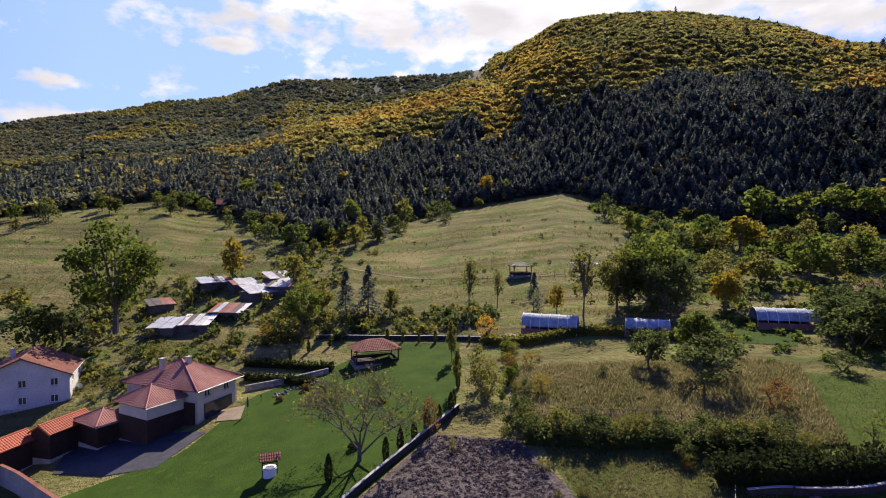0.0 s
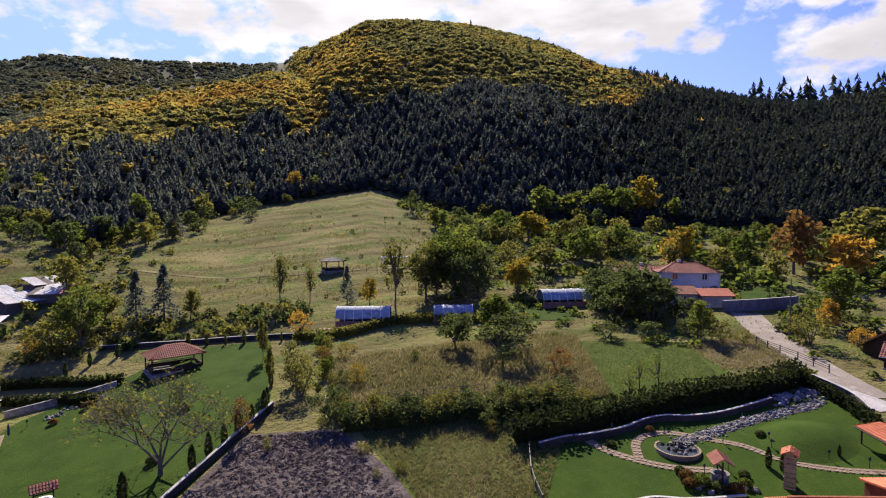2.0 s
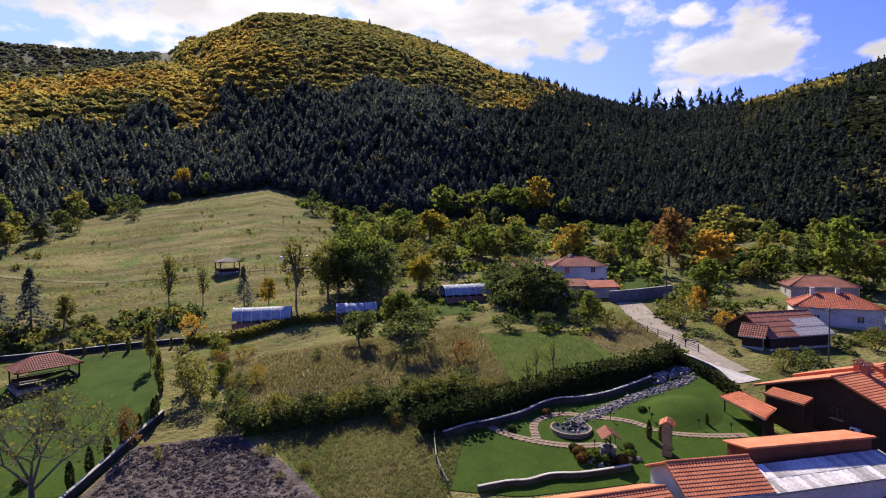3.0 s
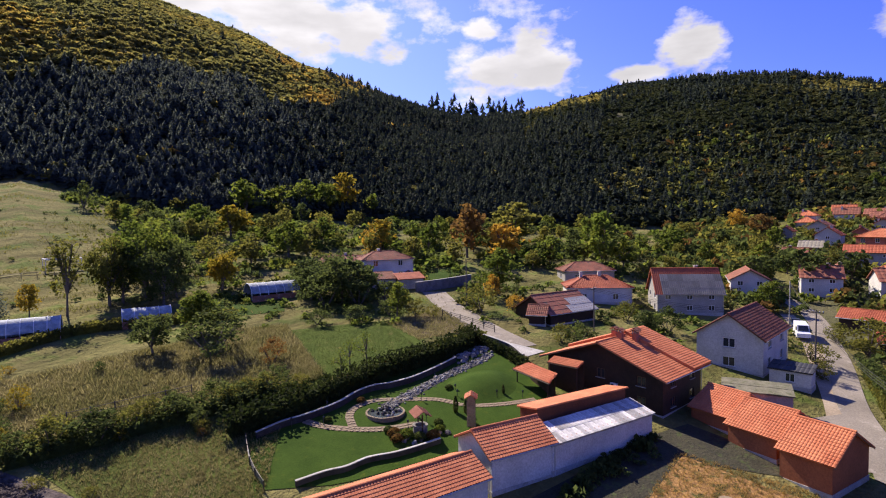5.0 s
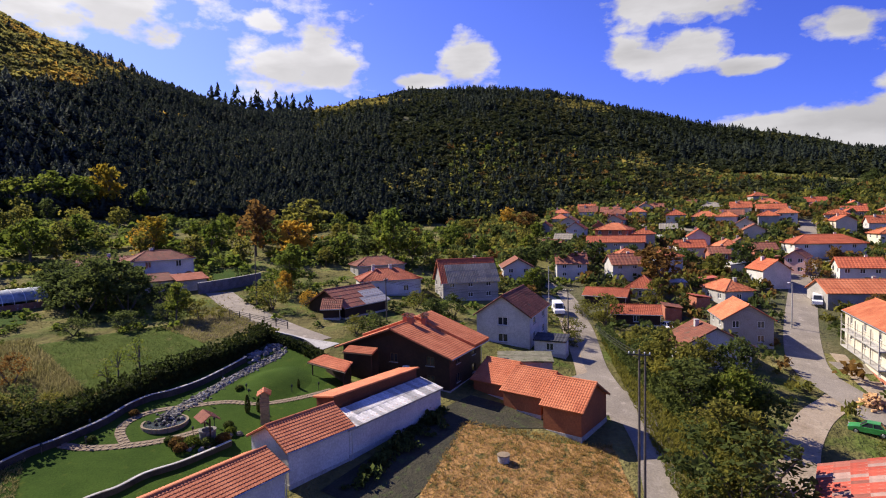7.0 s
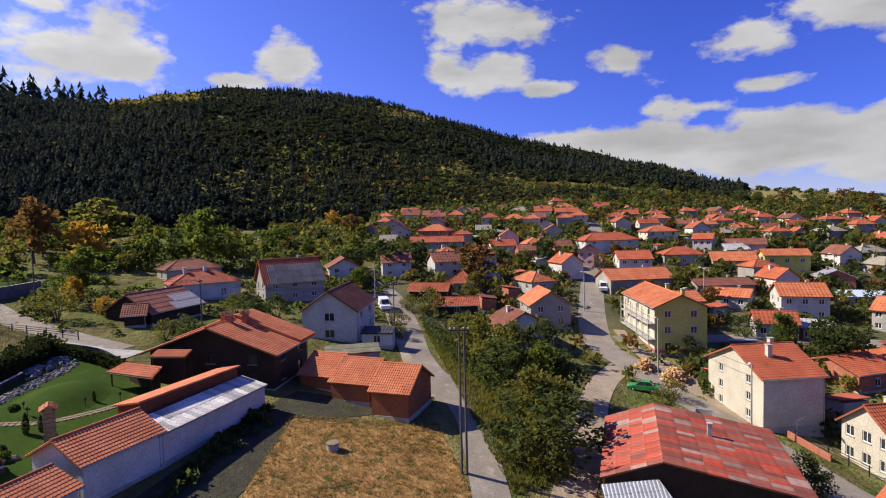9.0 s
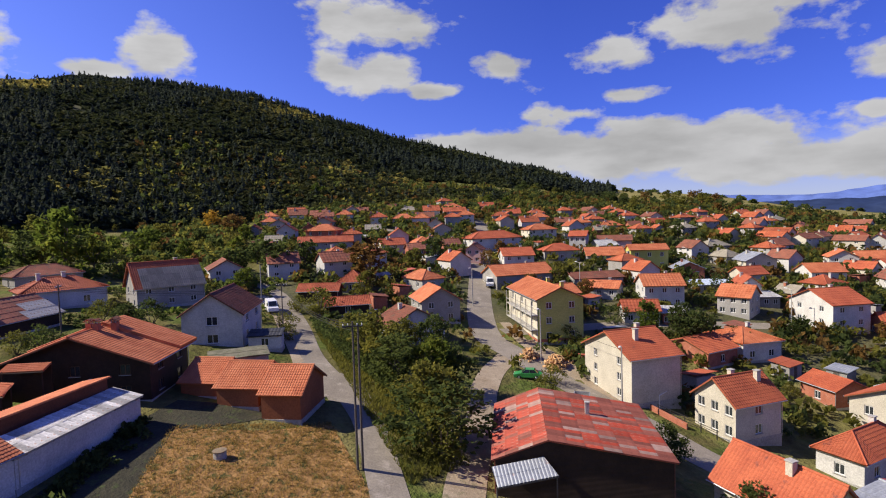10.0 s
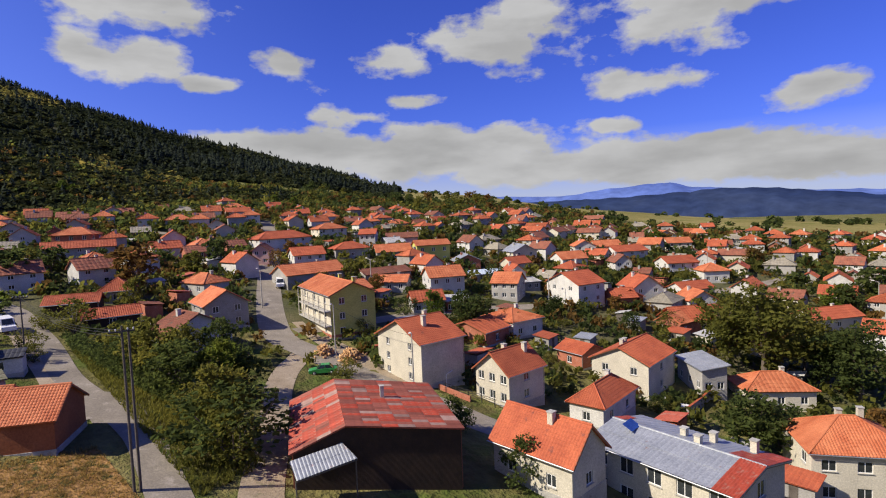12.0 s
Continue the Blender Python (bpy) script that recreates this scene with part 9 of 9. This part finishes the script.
SHEDS = []
_r = random.Random(55)
for i in range(900):
    a, r = _r.uniform(88, 160), 62 + 230 * _r.random()
    x, y = r * math.sin(radians(a)), r * math.cos(radians(a))
    if any(math.hypot(x - px, y - py) < pr + 2.6 for px, py, pr in PLOTS) or near_road(x, y, 3.2) or not any(math.hypot(x - px, y - py) < pr + 7 for px, py, pr in PLOTS):
        continue
    turn = 15 + _r.choice((0, 90, 180, 270)) + _r.uniform(-10, 10)
    if len(SHEDS) < 6:
        k = len(SHEDS)
        SHEDS.append(yard_shed(x, y, turn, (3.2, 4.5, 2.6, 5.0, 3.6, 4.0)[k], (2.6, 3.0, 2.4, 3.4, 2.8, 3.0)[k], (2.0, 2.2, 1.9, 2.3, 2.0, 2.1)[k], (plaster_grey, brick, grey_wood, plaster_cream, brick, plaster_grey)[k], (sheet_grey, tile_old, sheet_worn, sheet_worn, sheet_rusty, tile_red)[k], ("grey", "brick", "wooden", "cream", "brick", "grey")[k]))
    else:
        again(SHEDS[int(turn * 10) % 6], on_ground(x, y, turn))
    PLOTS.append((x, y, 2.6))
    if len([p for p in PLOTS if p[2] == 2.6]) > 44:
        break

patch_sheets(old_barn, *OLD, 2.2, 2.6, 0.45, 1.2, 1.7, lambda side, u, v, r: sheet_rusted if (u > 0.45) == (side < 0) and v < 0.72 and r.random() < 0.9 else None)


# ---- the rest of the village and the distance ----
rng = random.Random(41)
PATTERNS = ((7.4, 6.4, 3.9, 2.2, "gable", plaster_white, 2), (8, 6, 2.6, 1.9, "gable", plaster_cream, 1), (7, 7, 3.8, 1.9, "hip", plaster_white, 2), (9, 6.2, 2.8, 1.8, "hip", plaster_grey, 1),
            (5.5, 5, 2.5, 1.6, "gable", brick, 1), (10, 6, 3.7, 1.7, "gable", plaster_cream, 2), (7.2, 6.4, 4.2, 1.6, "hip", plaster_grey, 2), (5, 4, 2.2, 1.3, "gable", plaster_grey, 1))
WORDS = {"white_plaster": "white", "cream_plaster": "cream", "grey_plaster": "grey", "raw_brick": "bare brick"}
models, placed = [], 0
for i in range(3000):
    a, r = rng.uniform(82, 166), 130 + 215 * rng.random() ** 0.7
    if a < 92 and r > 280 or a > 140 and r > 300 or r > (298 if a < 128 else 312) or a < 118 and r > along(FOOT, a, 1) - 22:
        continue
    x, y = r * math.sin(radians(a)), r * math.cos(radians(a))
    if any(math.hypot(x - px, y - py) < pr + 3.9 for px, py, pr in PLOTS) or near_road(x, y, 4.0):
        continue
    turn = 15 + 40 * noise.noise(Vector((x / 150, y / 150, 0))) + rng.choice((0, 90, 180, 270)) + rng.uniform(-6, 6)
    if len(models) < len(PATTERNS) * 2:
        ln, dp, ev, rs, kind, wall, floors = PATTERNS[len(models) % len(PATTERNS)]
        models.append(house("house", x, y, turn, ln, dp, ev, rs, kind, wall, (tile_far, tile_old, tile_red, tile_orange, tile_grey, tile_old, tile_far)[len(models) % 7], floors,
                            f"{WORDS[wall.name]} village house with a tiled {kind} roof among trees", "house", (2, 1, 0, 0), 0.4, ((0.2, 0.1),), 0.9, 1.2, gutters=False, gable_window=False, plain=True, group="village houses"))
    else:
        copy_thing(rng.choice(models), pose(x, y, ground(x, y), 0, 0, turn))
        PLOTS.append((x, y, 5.2))
    placed += 1
    if placed > 188:
        break

kinds = ("dark_tree", "olive_tree", "green_tree", "rust_tree", "dark_bush", "olive_bush", "olive_bush", "dark_bush")
count = 0
for i in range(4000):
    a, r = rng.uniform(66, 168), 66 + 300 * rng.random() ** 0.8
    x, y = r * math.sin(radians(a)), r * math.cos(radians(a))
    if a > 138 and r > 310:
        continue
    if any(math.hypot(x - px, y - py) < pr + 1.2 for px, py, pr in PLOTS) or near_road(x, y, 2.6):
        continue
    if a < 86 and r < 118 or (r < 100 and 95 < a < 115) or (a < 112 and abs(y - 0.21 * x + 13) < 6):
        continue
    k = rng.choice(kinds)
    plant(k, x, y, rng.uniform(3.5, 7.5) if "tree" in k else rng.uniform(2, 3.6), rng.uniform(0.9, 1.3))
    count += 1
    if count > 170:
        break
# Scrub and orchard trees along the foot of the woods; the meadow's open knoll keeps clear of them.
def on_knoll(a, r):
    return a < 22 and r < 140 or a < 14 + max(0.0, 235 - r) * 0.09


for i in range(150):
    a, r = rng.uniform(17, 84), rng.uniform(140, 226)
    if rng.random() < (0.6 if r < 165 else 0.0):
        continue
    if on_knoll(a, r):
        continue
    x, y = r * math.sin(radians(a)), r * math.cos(radians(a))
    plant(rng.choice(("green_tree", "green_tree", "olive_tree", "olive_tree", "dark_tree", "olive_bush", "dark_tree")), x, y, rng.uniform(3.6, 7.5), rng.uniform(0.9, 1.35))
for i in range(70):
    a = rng.uniform(-44, 4)
    r = along(FOOT, a, 1) * rng.uniform(0.86, 1.0)
    x, y = r * math.sin(radians(a)), r * math.cos(radians(a))
    plant(rng.choice(("green_tree", "olive_tree", "dark_tree", "dark_bush", "olive_bush")), x, y, rng.uniform(3.5, 8), rng.uniform(0.9, 1.2))
for i in range(50):
    a, r = rng.uniform(108, 130), rng.uniform(345, 420)
    x, y = r * math.sin(radians(a)), r * math.cos(radians(a))
    plant(rng.choice(("dark_tree", "olive_tree", "olive_bush", "dark_bush", "rust_tree")), x, y, rng.uniform(4, 9), rng.uniform(1.0, 1.6))
# Scrub round the shacks and in the gully of the meadow, and behind the villa.
wild = []
for i in range(700):
    k = rng.random()
    if k < 0.35:
        x, y = rng.uniform(-78, -34), rng.uniform(86, 145)
    elif k < 0.55:
        a, r = rng.gauss(-13, 3), rng.uniform(140, 205)
        x, y = r * math.sin(radians(a)), r * math.cos(radians(a))
    elif k < 0.8:
        x, y = rng.uniform(-36, 10), rng.uniform(104, 118)
    else:
        x, y = rng.uniform(62, 100), rng.uniform(62, 120)
    if any(math.hypot(x - px, y - py) < pr for px, py, pr in PLOTS) or abs(y - 0.82 * x - 3) < 5 and x > 60:
        continue
    w = rng.uniform(0.5, 1.7)
    wild.append((x, y, ground(x, y) + w * 0.2, w, w * rng.uniform(0.7, 1.3), rng.uniform(0, 6)))
woods("wild_scrub", wild[::2], clumps, leaf_olive, "olive scrub on rough ground round the shacks")
woods("dark_scrub", wild[1::2], clumps, leaf_dark, "dark green scrub on rough ground and in the gully")
# Overgrown plots near the landscaped garden.
for i in range(70):
    x, y = rng.uniform(10, 42), rng.uniform(48, 88)
    if (y > 58 and 14 < x < 36 and rng.random() < 0.8) or (x > 36 and y < 74):
        continue
    k = rng.choice(("olive_bush", "dark_bush", "olive_bush", "yellow_bush", "rust_bush"))
    plant(k, x, y, rng.uniform(0.7, 1.6), rng.uniform(1.0, 1.5))


# Shrubs, vines and small fruit trees that crowd the yards between the houses.
yards = {"olive": [], "dark": [], "rust": []}
for i in range(15000):
    a, r = rng.uniform(72, 168), 78 + 310 * rng.random() ** 0.72
    x, y = r * math.sin(radians(a)), r * math.cos(radians(a))
    if a > 138 and r > 310 or any(math.hypot(x - px, y - py) < pr - 0.6 for px, py, pr in PLOTS) or near_road(x, y, 1.2) or (a < 86 and r < 118):
        continue
    if (a < 112 and abs(y - 0.21 * x + 13) < 5) or rng.random() < 0.22 - 0.5 * noise.noise(Vector((x / 30, y / 30, 1))):
        continue
    w = rng.uniform(0.7, 2.1) * (1.0 + min(0.7, max(0.0, r - 120) / 200))
    yards["olive" if (k := rng.random()) < 0.45 else "dark" if k < 0.86 else "rust"].append((x, y, ground(x, y) + w * 0.4, w, w * rng.uniform(0.8, 1.3), rng.uniform(0, 6)))
for k, leaf in (("olive", leaf_olive), ("dark", leaf_dark), ("rust", leaf_rust)):
    woods(k + "_yard_shrubs", yards[k], clumps, leaf, f"{k} garden shrubs and vines crowding the village yards")

# Low bushes scattered over the meadow.
low = []
for i in range(420):
    a, r = rng.uniform(-44, 40), rng.uniform(112, 245)
    x, y = r * math.sin(radians(a)), r * math.cos(radians(a))
    if r > along(FOOT, a, 1) - 6 or noise.noise(Vector((x / 26, y / 26, 7))) < -0.02:
        continue
    w = rng.uniform(0.25, 0.9)
    low.append((x, y, ground(x, y) + w * 0.2, w, w * rng.uniform(0.6, 1.1), rng.uniform(0, 6)))
woods("meadow_bushes", low, clumps, leaf_dark, "low dark bushes scattered over the meadow")
# Green scrub and long grass under the trees at the foot of the woods.
belt = []
for i in range(3600):
    a, r = rng.uniform(12, 84), 84 + 155 * rng.random() ** 0.7
    x, y = r * math.sin(radians(a)), r * math.cos(radians(a))
    if on_knoll(a, r) or r > along(FOOT, a, 1) + 5 or noise.noise(Vector((x / 18, y / 18, 3))) < -0.16 or a > 44 and r < 122 and abs(y - 1.25 * x + 28) < 9:
        continue
    if any(math.hypot(x - px, y - py) < pr + 0.5 for px, py, pr in PLOTS):
        continue
    w = rng.uniform(0.6, 2.6) * (0.55 if r < 130 else 1.0)
    belt.append((x, y, ground(x, y) + w * 0.2, w, w * rng.uniform(0.6, 1.0), rng.uniform(0, 6)))
woods("green_scrub", belt[::2], clumps, leaf_green, "yellow-green scrub below the woods")
woods("shaded_scrub", belt[1::2], clumps, leaf_dark, "dark green scrub below the woods")
# Weeds and self-sown bushes along the shaded wall.
weeds = []
for i in range(120):
    k = rng.random()
    x, y = (36 + 17 * k, 20.4 - 2.0 * k)
    x, y = x + rng.gauss(0, 0.5), y - abs(rng.gauss(0, 1.0))
    w = rng.uniform(0.25, 0.75)
    weeds.append((x, y, ground(x, y) + w * 0.3, w, w * rng.uniform(0.7, 1.4), rng.uniform(0, 6)))
woods("wall_weeds", weeds, clumps, leaf_dark, "dark weeds along the foot of the white wall")


def tussocks(name, count, inside, material, label, lo, hi, seed):
    """Tufts of rough grass and weeds."""
    r, s = random.Random(seed), Shape()
    for i in range(count):
        x, y = inside(r)
        g, a, h = ground(x, y), r.uniform(0, 6.28), r.uniform(lo, hi)
        for k in range(4):
            b = a + k * 1.6
            dx, dy = math.cos(b) * h * 0.5, math.sin(b) * h * 0.5
            n = len(s.v)
            s.v += [(x - dy * 0.16, y + dx * 0.16, g + 0.02), (x + dy * 0.16, y - dx * 0.16, g + 0.02), (x + dx * 1.1, y + dy * 1.1, g + h * 0.8)]
            s.f.append((n, n + 1, n + 2))
    return tagged(new(name, s.mesh(name, material)), label, "grass", kind="stuff")


def quad_spot(a, b, c, d):
    def pick(r):
        u, v = r.random(), r.random()
        return tuple((a[k] * (1 - u) + b[k] * u) * (1 - v) + (d[k] * (1 - u) + c[k] * u) * v for k in (0, 1))
    return pick


tussocks("dry_weeds", 15000, quad_spot((8.5, 60), (36, 54), (45, 77), (10, 82)), field_blade, "tall dry weeds over the field", 0.3, 0.9, 1)
tussocks("straw_tufts", 8000, quad_spot((31, 14), (52, 15), (54, 0), (38, -4)), straw_blade, "burnt straw tufts over the empty lot", 0.12, 0.42, 2)
tussocks("meadow_tufts", 16000, lambda r: (lambda a, q: (q * math.sin(a), q * math.cos(a)))(radians(r.uniform(-44, 60)), r.uniform(95, 250)), weed_blade, "tufts of autumn grass over the hillside meadow", 0.2, 0.6, 3)
tussocks("verge_weeds", 5000, quad_spot((42, -6.6), (92, 3.0), (96, -3), (46, -13)), leaf_olive, "weeds along the lane", 0.3, 0.9, 4)


def range_of_hills(name, radius, profile, material, label):
    """A far mountain range: a sloping ridge a few kilometres off."""
    s = Shape()
    lo, hi = profile[0][0], profile[-1][0]
    n = 160
    for i in range(n + 1):
        a = lo + (hi - lo) * i / n
        h = along(profile, a, 1) + 9 * noise.noise(Vector((a * 0.7, 2, 0))) + 4 * noise.noise(Vector((a * 2.3, 5, 0)))
        for k, (dr, dz) in enumerate(((-500, 0.0), (-330, 0.45), (-160, 0.75), (0, 1.0), (250, 0.2))):
            q = radius + dr + 60 * noise.noise(Vector((a, k * 3.0, 0)))
            s.v.append((q * math.sin(radians(a)), q * math.cos(radians(a)), -62 + (h + 62) * dz))
    for i in range(n):
        for k in range(4):
            p = i * 5 + k
            s.f.append((p, p + 5, p + 6, p + 1))
    return tagged(new(name, s.mesh(name, material, True)), label, "mountain", kind="structure")


# Pale fields and tree lines out on the plain.
plain_b, plain_r = [117 + 1.5 * i for i in range(45)], [338 * 1.06 ** i for i in range(24)]
pale_field = surface("pale_plain_fields", (0.17, 0.155, 0.055), (0.28, 0.235, 0.10), 0.012, 0.98, 0.4, 0.6, accent=(0.11, 0.13, 0.035), accent_at=0.54, gloss=0.0)
tagged(polar_sheet("plain_fields", plain_b, plain_r, pale_field, 0.12), "pale stubble and grass fields beyond the village", "field", kind="structure")
lines = []
for i in range(900):
    a, q = rng.uniform(112, 175), 340 + 520 * rng.random() ** 1.6
    if noise.noise(Vector((a * 0.25, q / 26, 8.2))) < 0.16:
        continue
    x, y, w = q * math.sin(radians(a)), q * math.cos(radians(a)), rng.uniform(1.5, 3.6)
    lines.append((x, y, ground(x, y) + w * 0.4, w, w * rng.uniform(0.7, 1.1), rng.uniform(0, 6)))
woods("field_trees", lines, crowns, leaf_dark, "lines of dark green trees between the far fields")
# The blue of distant air is put into both slope colours.
blue_far = surface("haze_painted_far_slopes", (0.085, 0.135, 0.36), (0.12, 0.18, 0.42), 0.002, 1.0, 0.0, 0.01, gloss=0.0)
blue_near = surface("haze_painted_near_slopes", (0.018, 0.032, 0.085), (0.034, 0.05, 0.10), 0.003, 1.0, 0.0, 0.01, gloss=0.0)
range_of_hills("far_mountains", 4350, ((112, 60), (126.7, 124), (134.7, 106), (139, 145), (143.8, 170), (147.7, 124), (151.4, 80), (165, 50), (190, 50)), blue_far, "distant mountain range with haze blue in its colour")
range_of_hills("middle_hills", 3500, ((118, 10), (132, 60), (139, 64), (145, 78), (148, 90), (151.5, 90), (154.5, 72), (157, 52), (161, 22), (175, 10), (195, 0)), blue_near, "dark wooded hills across the valley, tinted haze blue")


def streaks(r):
    """Places in bands that follow the slope's contours."""
    while True:
        a, q = r.uniform(-44, 30), r.uniform(105, 250)
        x, y = q * math.sin(radians(a)), q * math.cos(radians(a))
        if noise.noise(Vector((a * 0.16 + q * 0.012, q / 5.0, 1.7))) > 0.16:
            return x, y


tussocks("dark_meadow_tufts", 12000, streaks, leaf_olive, "darker weeds over the hillside meadow", 0.3, 0.8, 5)
clods = []
for i in range(3200):
    x, y = quad_spot((-0.4, 62.2), (8.4, 58.8), (12.7, 41.6), (-10.8, 44.4))(rng)
    w = rng.uniform(0.1, 0.3)
    clods.append((x, y, ground(x, y) + 0.03, w, w * 0.55, rng.uniform(0, 6)))
woods("earth_clods", clods, [(v, f) for v, f in clumps], tilled, "clods of dark turned earth on the plot")
bpy.data.objects["earth_clods"]["category"] = "soil"
tussocks("field_grass", 9000, quad_spot((45.5, 72.0), (61.2, 64.6), (53.4, 47.8), (38.4, 49.8)), leaf_dark, "short green grass of the plot", 0.1, 0.26, 6)
tussocks("orchard_grass", 9000, quad_spot((11.0, 57.0), (33.0, 51.0), (21.0, 37.0), (13.4, 40.5)), field_blade, "rank grass between the plots", 0.15, 0.45, 7)
tussocks("plot_weeds", 2600, quad_spot((60.5, 64.5), (74.5, 64.2), (68.4, 51.2), (57.8, 54.0)), field_blade, "dry weeds over the brown plot", 0.2, 0.6, 8)
tussocks("edge_weeds", 2600, quad_spot((35.5, 53.0), (39.6, 53.0), (48.6, 74.5), (44.0, 76.6)), field_blade, "tall pale weeds along the plot's edge", 0.4, 1.0, 9)
tussocks("hedge_weeds", 2600, quad_spot((37.5, 49.4), (54.5, 48.6), (54.8, 49.8), (38.0, 51.2)), field_blade, "tall pale weeds above the garden hedge", 0.4, 1.0, 10)
